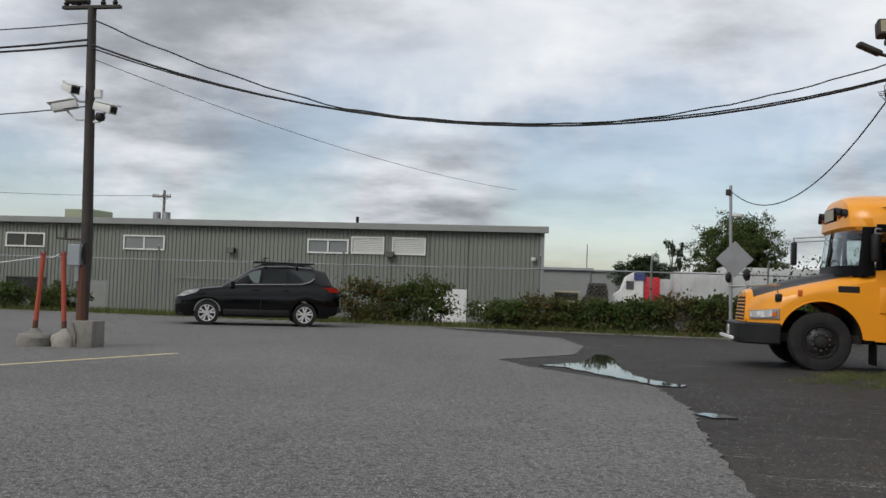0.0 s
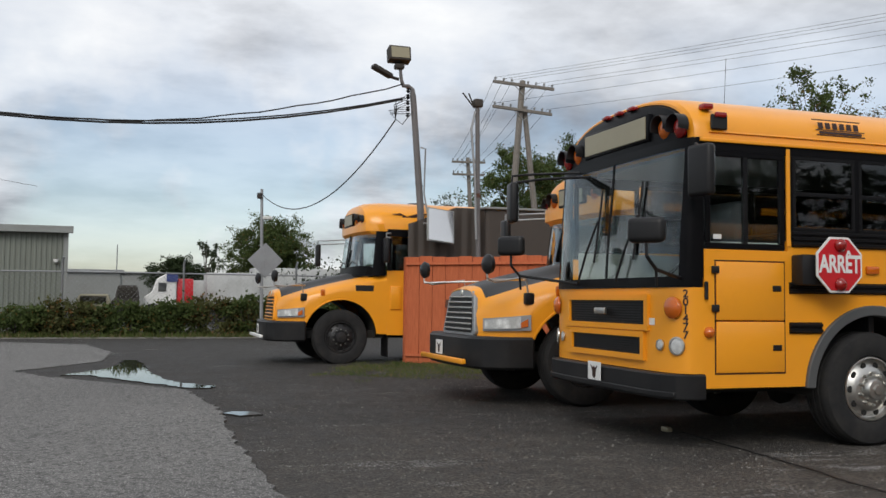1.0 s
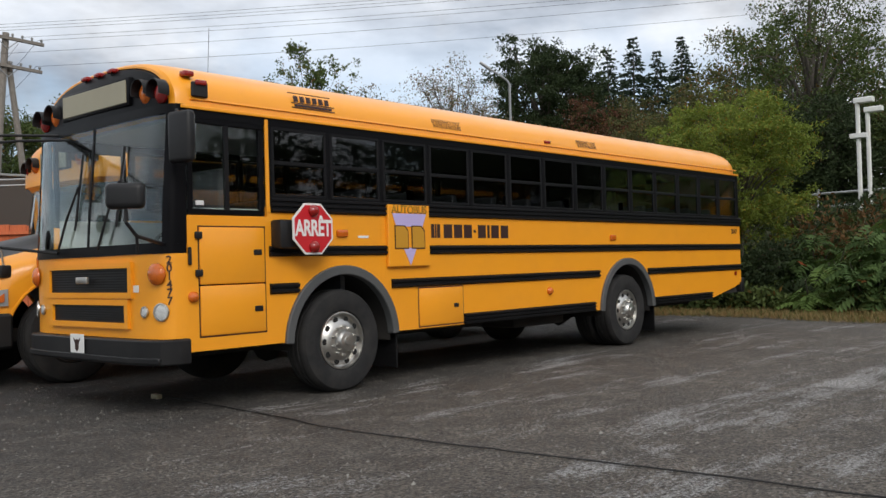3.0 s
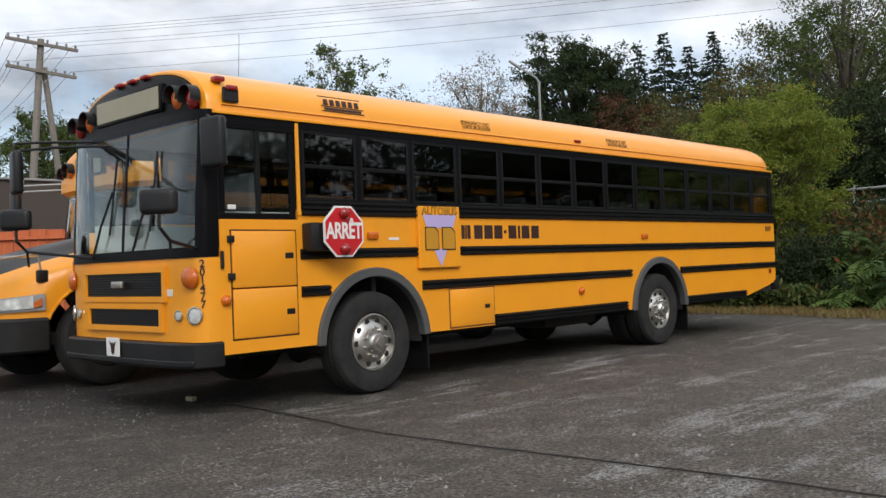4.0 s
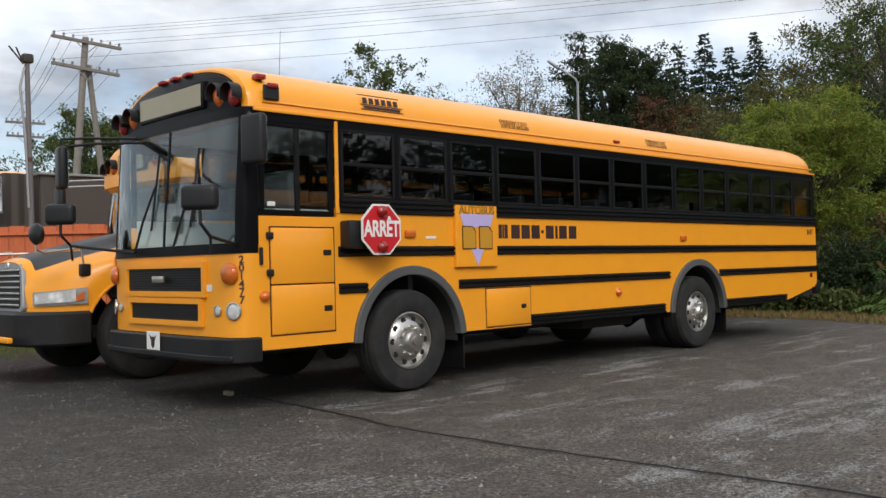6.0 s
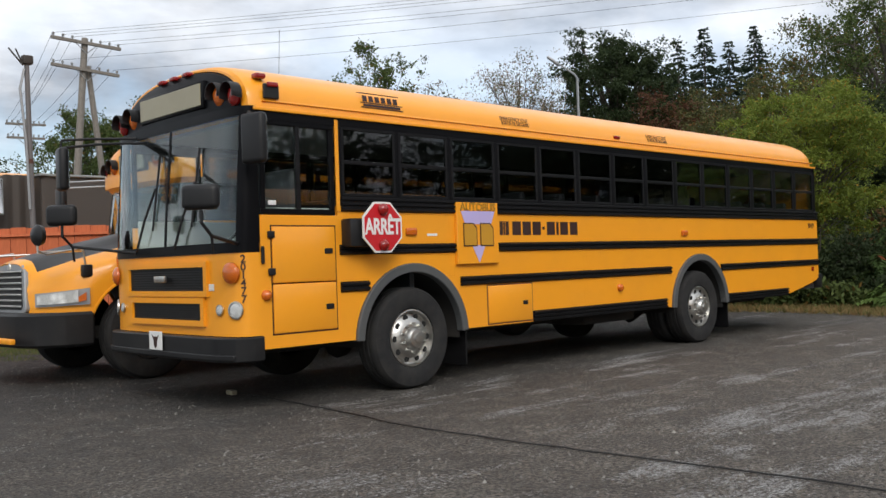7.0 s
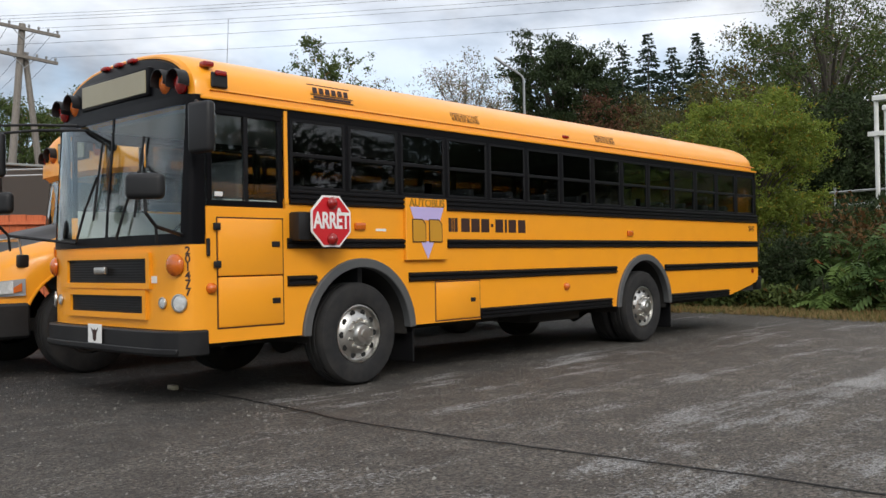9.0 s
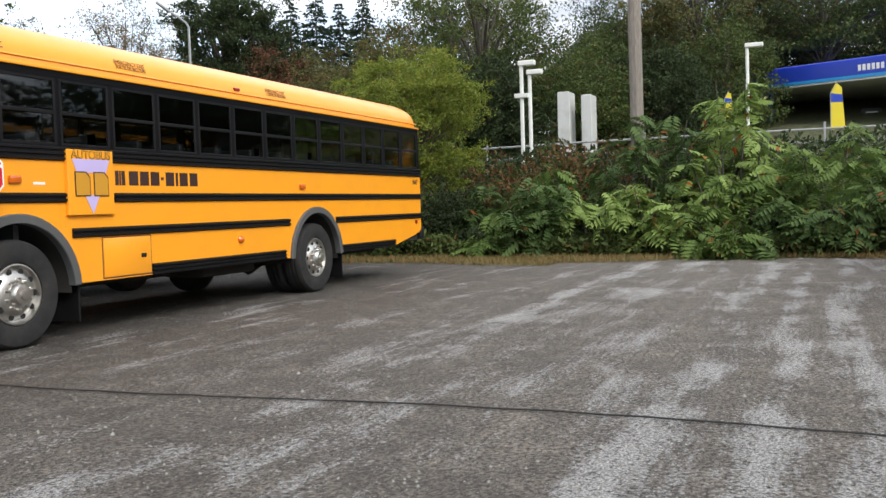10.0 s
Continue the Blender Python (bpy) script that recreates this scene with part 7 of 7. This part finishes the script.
fl = pole("lamp_pole", "grey steel pole with floodlights on top", [(0.12, 10.1, 0), (0.06, 10.1, 2.96), (-0.12, 10.1, 5.2), (-0.14, 10.1, 5.34), (-0.22, 10.1, 5.40), (-0.32, 10.1, 5.40), (-0.36, 10.1, 5.5), (-0.40, 10.1, 5.8)], [0.08, 0.07, 0.06, 0.045, 0.04, 0.04, 0.035, 0.03], M_GREYPOLE, "lamp post")
fb = part("floodlight", bm_box(-0.22, 0.22, -0.12, 0.12, -0.15, 0.15, 0.03, 2), M_POLE, fl, "boxy dark floodlight", m=pose(-0.42, 10.1, 6.0, -12, 0, 0))
part("glass_front", bm_box(-0.18, 0.18, -0.128, -0.118, -0.11, 0.11), M_CREAM, fb)
part("knuckle", bm_box(-0.50, -0.32, 10.02, 10.18, 5.72, 5.82, 0.02, 2), M_POLE, fl)
part("cobra_lamp", bm_box(-0.22, 0.22, -0.09, 0.09, -0.04, 0.05, 0.035, 3), M_POLE, fl, "flat dark street lamp head", m=pose(-0.78, 10.0, 5.62, 0, 22, 10))
part("lamp_arm", bm_tube([(-0.62, 10.05, 5.55), (-0.42, 10.1, 5.52)], 0.03, 6), M_POLE, fl)
part("conduit", bm_tube([(0.02, 10.02, 4.2), (0.12, 10.02, 4.18), (0.10, 10.02, 3.3), (0.2, 10.02, 2.8)], 0.018, 6), M_STEEL, fl)
for k in range(5):
    part("insulator", bm_lathe([(0, 0.02), (0.03, 0.045), (0.05, 0.02), (0.08, 0.04), (0.09, 0)], 8, "z", (-0.24, 10.05, 4.78 + 0.12 * k)), M_PLASTIC, fl)
tg = bmesh.new()
rnd = random.Random(4)
for k in range(9):
    a_ = rnd.uniform(0.1, 0.3)
    bm_tube([(-0.2, 10.05, 5.25 - 0.05 * k), (-0.35 - a_, 10.0, 5.05 - 0.03 * k), (-0.50, 10.0, 4.72), (-0.36, 10.0, 4.62), (-0.14, 10.05, 4.9)], 0.008, 4, tg, cap=False)
tagged(part("cable_tangle", tg, M_CABLE, fl), kind="stuff")
p2_ = pole("pole", "slim dark steel pole with a bent conduit", [(0.84, 9.0, 0), (0.84, 9.0, 2.1), (0.80, 9.0, 5.0)], [0.06, 0.048, 0.042], M_GREYPOLE)
part("lamp_head", bm_box(0.72, 0.90, 8.92, 9.08, 4.94, 5.1, 0.03, 2), M_POLE, p2_)
for dx in (0.0, 0.12):
    part("antenna_rod", bm_tube([(0.74, 9.0, 4.92), (0.50 + dx, 9.0, 5.2)], 0.015, 5), M_POLE, p2_)
part("conduit", bm_tube([(0.78, 8.95, 2.4), (0.74, 8.95, 3.6), (0.66, 8.95, 4.5), (0.74, 8.95, 4.85)], 0.022, 6), M_STEEL, p2_)
p2_.location = (0.30, 0.85, 0)
fl.location = (0.13, 0.42, 0)
part("red_band", bm_tube([(0.827, 9.0, 3.2), (0.825, 9.0, 3.28)], 0.0505, 10), M_RUST, p2_)

# ---- wooden power poles ----
def power_pole(label, x, y, top, lean, arms, brace=True, r=0.17):
    t = thing("power_pole", label, "power pole", Matrix.Translation((x, y, 0)), "wooden power poles")
    part("shaft", bm_tube([(-lean, 0, -0.1), (0, 0, top)], r, 10, radii=[r, r * 0.75]), M_WOOD, t)
    if brace:
        part("brace_pole", bm_tube([(1.25, 0.1, -0.1), (0.12, 0.1, top - 1.1)], r, 8, radii=[r * 0.95, r * 0.7]), M_WOOD, t)
    for z, x0, x1, dz in arms:
        arm_ = part("crossarm", bm_tube([(x0, -0.16, z + dz), (x1, -0.16, z - dz)], 0.085, 4), M_WOOD, t)
        for k in range(8):
            f = k / 7
            if 0.32 < f < 0.5:
                continue
            xx = x0 + (x1 - x0) * (0.03 + 0.94 * f)
            part("insulator", bm_lathe([(0, 0.02), (0.06, 0.05), (0.12, 0.055), (0.16, 0)], 8, "z", (xx, -0.16, z + dz - 2 * dz * f + 0.07)), M_STEEL, arm_)
        for s in (-1, 1):
            part("arm_brace", bm_tube([(s * 0.42, -0.14, z - 0.05), (0, -0.14, z - 0.42)], 0.02, 4), M_STEEL, t)


power_pole("weathered wooden power pole with two crossarms and brace", 10.7, 30, 10.82, 0.9, [(10.59, -1.42, 1.42, 0.06), (9.49, -1.45, 1.32, 0.08)])
power_pole("distant wooden power pole with two crossarms", 13.6, 45, 9.8, -0.6, [(9.5, -1.05, 1.05, -0.03), (8.75, -1.0, 1.0, -0.02)], False, 0.15)
power_pole("distant pole with paired transformers behind the warehouse", -39.0, 60, 8.2, 0.0, [(7.7, -0.9, 0.6, 0.0)], False, 0.14)
for dx in (-0.45, 0.35):
    tr_ = part("transformer", bm_lathe([(0, 0), (0, 0.3), (0.85, 0.3), (0.9, 0.22), (0.92, 0)], 12, "z", (-39.0 + dx, 59.8, 5.6)), M_STEEL)
    tagged(tr_, "grey pole-mounted transformer can", "transformer")
wp = pole("utility_pole", "bare weathered wooden pole on the bank", [(17.2, -2.72, 1.0), (17.15, -2.66, 11.0)], [0.17, 0.15], M_WOOD, "utility pole")


# ---- overhead wires ----
def wire_run(label, a_, b_, sag, r=0.012, n=18):
    pts = []
    for k in range(n + 1):
        t = k / n
        p = Vector(a_).lerp(Vector(b_), t)
        p.z -= sag * 4 * t * (1 - t)
        pts.append(p)
    return tagged(part("overhead_cable", bm_tube(pts, r, 5), M_CABLE), label, "cable", "overhead cables")


wire_run("thick black bundled cable strung between poles", (-14.15, 8.45, 5.36), (-0.22, 10.47, 5.12), 1.12, 0.019)
wire_run("black cable lashed along the bundle", (-14.15, 8.45, 5.30), (-0.17, 10.47, 5.16), 1.08, 0.014)
upper = []
for k in range(41):
    t = k / 40
    p = Vector((-14.15, 8.45, 5.36)).lerp(Vector((-0.22, 10.47, 5.12)), t)
    p.z += -1.12 * 4 * t * (1 - t) + 0.035 + 0.42 * max(0, (0.32 - t) / 0.32) + 0.26 * max(0, (t - 0.66) / 0.34) + 0.012 * math.sin(k * 1.9)
    upper.append(p)
tagged(part("overhead_cable", bm_tube(upper, 0.013, 5), M_CABLE), "thin black cable tied along the bundle", "cable", "overhead cables")
wire_run("thin black cable strung between poles", (-14.15, 8.5, 5.12), (-8.0, 24.0, 4.6), 0.3, 0.006)
wire_run("black cable sagging to the sign pole", (-0.37, 10.42, 4.7), (-1.45, 22, 4.45), 1.0, 0.014)
for z, z2 in ((5.35, 5.35), (5.45, 5.2), (5.75, 5.7), (4.25, 4.15)):
    wire_run("black cable leaving the pole", (-14.2, 8.45, z), (-30, 3.5, z2 + 0.8), 0.9, 0.02 if z < 5.5 and z > 5 else 0.011)
for k, (x0, z) in enumerate(((9.32, 10.82), (9.75, 10.80), (10.15, 10.77), (11.3, 10.72), (11.9, 10.69), (9.4, 9.72), (11.8, 9.62))):
    wire_run("thin power line strung from crossarm", (x0, 29.84, z), (x0 + 38, 29.84 - 45.6, z + 3.6), 0.7, 0.0065, 14)
    wire_run("thin power line strung from crossarm", (x0, 29.84, z), (13.6 + (x0 - 10.7) * 0.7, 45, 9.6 if z > 10 else 8.8), 0.25, 0.008, 8)
wire_run("thin distant power line", (-70, 52, 8.6), (-39, 60, 7.8), 0.6, 0.016)

# ---- diamond sign on its pole ----
sp_ = pole("sign_pole", "slim grey pole with small cameras on top", [(-1.36, 22, 0), (-1.44, 22, 4.6)], [0.06, 0.045], M_STEEL, "pole")
part("camera_box", bm_box(-1.58, -1.44, 21.9, 22.05, 4.30, 4.48, 0.02, 1), M_POLE, sp_)
part("lamp_head", bm_box(-1.40, -1.12, 21.85, 22.05, 3.66, 3.76, 0.02, 1), M_FRAME, sp_)
ds = part("diamond_sign", bm_prism([(0, 0.54), (0.54, 0), (0, -0.54), (-0.54, 0)], "y", -0.01, 0.01, bevel=0.004), M_STEEL, sp_, "grey back of a diamond road sign", m=pose(-1.30, 21.9, 2.40))
part("backing_bar", bm_box(-0.03, 0.03, -0.03, -0.01, -0.5, 0.5), M_STEEL, ds)


# ---- yard behind the fence ----
M_TRAILER = paint("grey_white_panel", (0.50, 0.51, 0.50), 0.5, 0.4)


def trailer(x0, x1, y, h, label):
    t = thing("trailer", label, "trailer", group="vehicles in the yard")
    part("box", bm_box(x0, x1, y, y + 2.4, 0.9, h, 0.04, 2), M_TRAILER, t)
    for k in range(int((x1 - x0) / 0.6)):
        part("rib", bm_box(x0 + 0.3 + 0.6 * k, x0 + 0.36 + 0.6 * k, y - 0.02, y + 0.01, 0.95, h - 0.1), M_TRAILER, t)
    part("chassis", bm_box(x0 + 0.1, x1 - 0.1, y + 0.3, y + 2.1, 0.6, 0.9), M_UNDER, t)
    for x in (x0 + 0.6, x1 - 0.7):
        part("wheel", bm_lathe([(0, 0), (0, 0.45), (0.25, 0.45), (0.25, 0)], 16, "y", (x, y + 0.1, 0.45)), M_TYRE, t)


trailer(-1.9, 1.4, 38, 2.42, "white box trailer with ribbed sides")
trailer(1.0, 6.5, 44, 2.9, "white box trailer with ribbed sides")
trailer(-2.6, -1.3, 41, 2.1, "small white box trailer in the yard")
tk = thing("truck", "white lorry cab with red body in the yard", "truck", group="vehicles in the yard")
part("cab", bm_prism([(-4.7, 0.6), (-4.7, 1.25), (-4.35, 1.5), (-4.15, 2.1), (-3.7, 2.35), (-3.3, 2.35), (-3.3, 0.6)], "y", 37.2, 39.4, bevel=0.05), M_WHITE, tk)
part("side_window", bm_box(-4.1, -3.75, 37.17, 37.22, 1.5, 1.9), M_GLASS, tk)
part("red_body", bm_box(-3.28, -2.55, 37.3, 39.3, 0.7, 2.1, 0.06, 2), M_RED, tk)
part("blue_panel", bm_box(-3.75, -3.25, 37.15, 37.19, 1.95, 2.3), paint("dull_blue", (0.04, 0.06, 0.2), 0.5, 0.2), tk)
for x in (-4.3, -3.1):
    part("wheel", bm_lathe([(0, 0), (0, 0.48), (0.3, 0.48), (0.3, 0)], 16, "y", (x, 37.15, 0.48)), M_TYRE, tk)
for i, (x, y, w_, h, mat, lab) in enumerate(((-6.9, 35.5, 1.7, 1.35, M_CREAM, "pale parked van behind the hedge"), (-5.5, 36, 1.2, 1.75, M_POLE, "dark lorry front in the yard"), (-0.6, 36.5, 1.4, 1.2, M_STEEL, "grey pickup behind the hedge"))):
    v_ = thing("parked_van", lab, "van", group="vehicles in the yard")
    part("body", bm_prism([(x - w_ / 2, 0.3), (x - w_ / 2, h * 0.6), (x - w_ * 0.36, h * 0.66), (x - w_ * 0.26, h), (x + w_ * 0.42, h), (x + w_ / 2, h * 0.7), (x + w_ / 2, 0.3)], "y", y, y + 1.7, bevel=0.06), mat, v_)
    part("side_window", bm_box(x - w_ * 0.24, x + w_ * 0.38, y - 0.01, y + 0.02, h * 0.68, h * 0.93), M_GLASS, v_)
    for dx in (-0.3, 0.3):
        part("wheel", bm_lathe([(0, 0), (0, 0.3), (0.2, 0.3), (0.2, 0)], 14, "y", (x + dx * w_, y - 0.01, 0.3)), M_TYRE, v_)
for x0, x1, y, h, lab in ((-9.5, -6.0, 52, 2.7, "low grey industrial building far off"), (-8.0, 4.0, 75, 3.2, "long pale industrial building far off")):
    gb = thing("industrial_building", lab, "building")
    part("wall", bm_box(x0, x1, y, y + 8, 0, h), M_SHEDTRIM, gb)
    part("roof", bm_box(x0 - 0.2, x1 + 0.2, y - 0.2, y + 8.2, h, h + 0.15), M_STEEL, gb)
mast = pole("mast", "thin distant lattice mast", [(-7.0, 90, 0), (-7.0, 90, 6.4)], [0.08, 0.05], M_STEEL, "mast", 5)
far = part("backdrop", bm_prism([(-140 + 7 * k, 1.5 + 2.2 * noise.noise((k * 0.37, 0, 0)) + 1.4 * noise.noise((k * 1.7, 5, 0))) if 0 < k < 60 else (-140 + 7 * k, 0) for k in range(61)], "y", 200, 202), L_DARK)
tagged(far, "dark line of far woods on the horizon", "woods", kind="structure")

# ---- fuel station beyond the bank ----
M_BLUE = paint("canopy_blue", (0.012, 0.045, 0.42), 0.35, 0.1)
M_CYAN = paint("canopy_cyan", (0.02, 0.28, 0.62), 0.35, 0.1)
M_FLAGY = paint("flag_yellow", (0.72, 0.58, 0.03), 0.5, 0.1)
fs = thing("fuel_station_canopy", "blue fuel station canopy with cyan edge", "canopy", pose(45, -4.1, 4.35, 0, 0, 0))


def cloc(x, y):
    return Vector((x * 0.967 + y * 0.0, x * 0.256 - y))


o = [(-3.0, -12.9), (2.2, -0.3), (2.7, 0.6), (3.6, 1.3), (5.0, 1.7), (16.0, 3.5), (13.0, -16.0)]
part("fascia", bm_prism(o, "z", 2.76, 3.40), M_BLUE, fs)
part("fascia_crown", bm_prism([(4.5 + (x - 4.5) * 0.9, -5.0 + (y + 5.0) * 0.9) for x, y in o], "z", 3.40, 3.66, bevel=0.05), M_BLUE, fs)
part("fascia_stripe", bm_prism([(4.5 + (x - 4.5) * 1.006, -5.0 + (y + 5.0) * 1.006) for x, y in o], "z", 2.60, 2.76), M_CYAN, fs, "bright cyan edge strip")
part("soffit", bm_prism([(4.5 + (x - 4.5) * 0.99, -5.0 + (y + 5.0) * 0.99) for x, y in o], "z", 2.50, 2.595), M_FRAME, fs)
edge = Vector((-5.2, -12.6)).normalized()
for k in range(6):
    q = Vector((2.2, -0.3)) + edge * (4.6 + 0.22 * k)
    part("sign_bar", bm_box(-0.02, 0.02, -0.07, 0.07, 2.95, 3.25), M_WHITE, fs, m=Matrix.Translation((q.x, q.y, 0)) @ Matrix.Rotation(math.atan2(-edge.x, edge.y), 4, "Z"))
for x, y in ((4, 1.2), (4, 10), (15, 1.5), (15, 10)):
    p = cloc(x, y)
    part("column", bm_box(p.x - 0.2, p.x + 0.2, p.y - 0.2, p.y + 0.2, -0.6, 2.5), M_BLUE if y < 2 else M_WHITE, fs)
ki = thing("kiosk", "blue and white fuel station shop", "building", pose(60, -10, 4.3))
part("wall", bm_box(0, 6, -6, 3, -0.5, 2.4), M_WHITE, ki)
part("blue_band", bm_box(-0.05, 6.05, -6.05, 3.05, 1.6, 2.3), M_BLUE, ki)
for y in (-5, -3, -1, 1):
    part("shop_window", bm_box(-0.04, 0.0, y - 0.8, y + 0.8, 0.1, 1.5), M_GLASS, ki)
pu = thing("fuel_pump", "dark fuel pump under the canopy", "fuel pump", pose(50, -9.4, 4.3))
part("body", bm_box(-0.3, 0.3, -0.5, 0.5, -0.3, 1.5, 0.05, 2), M_PLASTIC, pu)
part("display", bm_box(-0.32, -0.3, -0.3, 0.3, 0.8, 1.3), M_STEEL, pu)


def flag(x, y, z, h, label):
    f = thing("feather_flag", label, "flag", pose(x, y, z, 0, 0, 0), "feather flags")
    part("pole", bm_tube([(0, 0, -0.6), (0, 0, h * 0.8), (0, -0.12 * h, h)], 0.02, 5), M_STEEL, f)
    part("cloth", bm_prism([(0, 0.2), (0, h * 0.82), (-0.10 * h, h), (-0.2 * h, h * 0.9), (-0.26 * h, 0.25)], "x", -0.01, 0.01), M_FLAGY, f, "yellow cloth")
    part("blue_patch", bm_prism([(-0.01, h * 0.62), (-0.01, h * 0.8), (-0.21 * h, h * 0.76), (-0.22 * h, h * 0.62)], "x", -0.016, 0.016), M_BLUE, f)


flag(40, -7.25, 3.9, 2.3, "yellow and blue feather flag")
flag(36, -3.05, 4.4, 1.3, "yellow and blue feather flag")
gr = thing("guard_rail", "pale steel guard rail above the bank", "guard rail")
for z in (3.15, 2.75):
    part("rail", bm_tube([(24, 4, z - 0.1), (24, 0, z - 0.05), (26, -5, z + 0.1), (28, -14, z + 0.2)], 0.035, 6), M_STEEL, gr)
for k in range(7):
    part("post", bm_tube([(24 + 0.6 * max(0, k - 2), 3.5 - 2.6 * k, 1.8), (24 + 0.6 * max(0, k - 2), 3.5 - 2.6 * k, 3.2 + 0.05 * k)], 0.035, 6), M_STEEL, gr)


def area_lamp(x, y, z, reach, label):
    l_ = thing("street_lamp", label, "street lamp", pose(x, y, 0), "pale street lamps")
    part("pole", bm_tube([(0, 0, 1.2), (0, 0, z)], 0.06, 8), M_FRAME, l_)
    part("head", bm_box(-0.1, 0.1, -reach, 0.08, z - 0.05, z + 0.10, 0.02, 1), M_FRAME, l_)


area_lamp(21, 1.33, 5.27, 0.42, "white square lamp post with short arm")
area_lamp(22, 1.38, 5.14, 0.40, "white square lamp post with short arm")
part("bracket", bm_box(20.9, 21.1, 1.10, 1.50, 4.28, 4.40), M_FRAME, bpy.data.objects["street_lamp"], m=Matrix.Translation((-21, -1.30, 0.02)))
area_lamp(30, -4.38, 6.61, 0.55, "white lamp post near the canopy")
st_ = thing("street_lamp", "grey curved street lamp above the trees", "street lamp", group="pale street lamps")
part("pole", bm_tube([(38.1, 26.1, 0), (38.1, 26.1, 11.7), (37.98, 26.2, 11.95), (37.3, 26.75, 12.55)], 0.08, 8, radii=[0.10, 0.07, 0.06, 0.05]), M_STEEL, st_)
part("head", bm_box(-0.4, 0.4, -0.13, 0.13, -0.07, 0.07, 0.05, 2), M_STEEL, st_, m=pose(37.0, 26.98, 12.75, 0, 36, -38))
cbx = thing("utility_cabinet", "tall white utility cabinets above the bank", "cabinet", pose(26, 1.28, 2.35))
part("body", bm_box(-0.4, 0.4, -0.20, 0.22, 0, 2.6, 0.02, 1), M_TRAILER, cbx)
part("body", bm_box(-0.4, 0.4, -0.95, -0.6, 0, 2.45, 0.02, 1), M_TRAILER, cbx)
hs = thing("house", "white gabled house among the trees", "house", pose(70, 13.6, 10.2))
part("wall", bm_prism([(0, -1.0), (0, 2.0), (-2.5, 4.2), (-5.0, 2.0), (-5.0, -1.0)], "x", 0, 7), M_FRAME, hs)
part("roof", bm_prism([(0.4, 1.75), (-2.5, 4.35), (-5.4, 1.75), (-5.4, 2.05), (-2.5, 4.7), (0.4, 2.05)], "x", -0.4, 7.4), M_STEEL, hs)
for y in (-1.2, -3.2):
    part("window", bm_box(-0.03, 0.02, y - 0.5, y + 0.5, 0.4, 1.7), M_GLASS, hs)

# ---- small things on the lot ----
cpts = []
rnd = random.Random(8)
yy = 1.22
while yy > -9:
    cpts.append((-0.12 - 0.05 * (yy < -1) + 0.10 * math.sin(yy * 0.9) + rnd.uniform(-0.012, 0.012), yy, 0.012))
    yy -= 0.18
cable = thing("extension_cable", "black extension cable lying across the lot", "cable", kind="")
part("cord", bm_tube(cpts, 0.006, 6), M_CABLE, cable)
part("plug", bm_box(-0.03, 0.03, -0.06, 0.06, -0.02, 0.025, 0.01, 2), M_CREAM, cable, "pale plug", m=Matrix.Translation((-0.12, 1.28, 0.022)))
rng_ = np.random.default_rng(77)
pb, pf = [], []
for k in range(14000):
    u = rng_.uniform(0, 1)
    x, y = rng_.uniform(-4, 13.5), rng_.uniform(-9, 7) if u < 0.8 else rng_.uniform(-9, -2)
    s = rng_.uniform(0.004, 0.012) * (1.8 if u > 0.985 else 1)
    b = len(pb)
    z = ground_z(x, y)
    for dx, dy, dz in ((1, 0, 0), (0, 1, 0.1), (-1, 0, 0), (0, -1, 0.1), (0.2, 0.1, 0.9)):
        pb.append((x + dx * s * rng_.uniform(0.6, 1.2), y + dy * s * rng_.uniform(0.6, 1.2), z + dz * s))
    pf.extend([(b, b + 1, b + 4), (b + 1, b + 2, b + 4), (b + 2, b + 3, b + 4), (b + 3, b, b + 4)])
me = bpy.data.meshes.new("gravel")
me.from_pydata(pb, [], pf)
tagged(part("gravel", me, paint("pale_gravel", (0.24, 0.23, 0.21), 0.9, 0.5, scale=30)), "loose pale gravel scattered over the lot", "gravel", kind="stuff")
# ---- what stands behind the camera: another bus and a belt of trees ----
copy_thing(b2, pose(2.0, -12.2, 0))
# unseen trees; the last five are added to darken reflections in the side windows
for i, (x, y, w_) in enumerate(((-28, -40, 9), (-14, -44, 9), (0, -42, 9), (14, -44, 9), (28, -40, 9), (-42, -30, 9), (42, -36, 9), (36, -24, 6), (52, -28, 8), (64, -34, 9), (80, -40, 10), (58, -42, 9))):
    tree("dense dark tree out of view, there for window reflections", x, y, 11.5, 6.0, (w_, 4, 5.5), L_DARK, 7000, 0.55, 300 + i, 0.3, 70, 0.16, 0.1, fine=1.0)


def motions():
    """The dark car creeps forward; its wheels roll with it."""
    speed = SUV_SPEED
    d = Vector((-math.cos(radians(SUV_YAW)), -math.sin(radians(SUV_YAW)), 0))
    start = Vector((SUV_X, SUV_Y, 0.014))
    rows = []
    for k in range(11):
        t = float(k)
        p = start + d * speed * t
        rows.append((t, pose(p.x, p.y, p.z, 0, 0, SUV_YAW)))
    walk(car, rows)
    for w_, wx, wy, flip in car_wheels:
        turn = -math.degrees(speed / 0.34)
        walk(w_, [(float(k), pose(wx, wy, 0.34, 0, 0, flip) @ pose(0, 0, 0, 0, (turn if flip == 0 else -turn) * k, 0)) for k in range(11)])


motions()
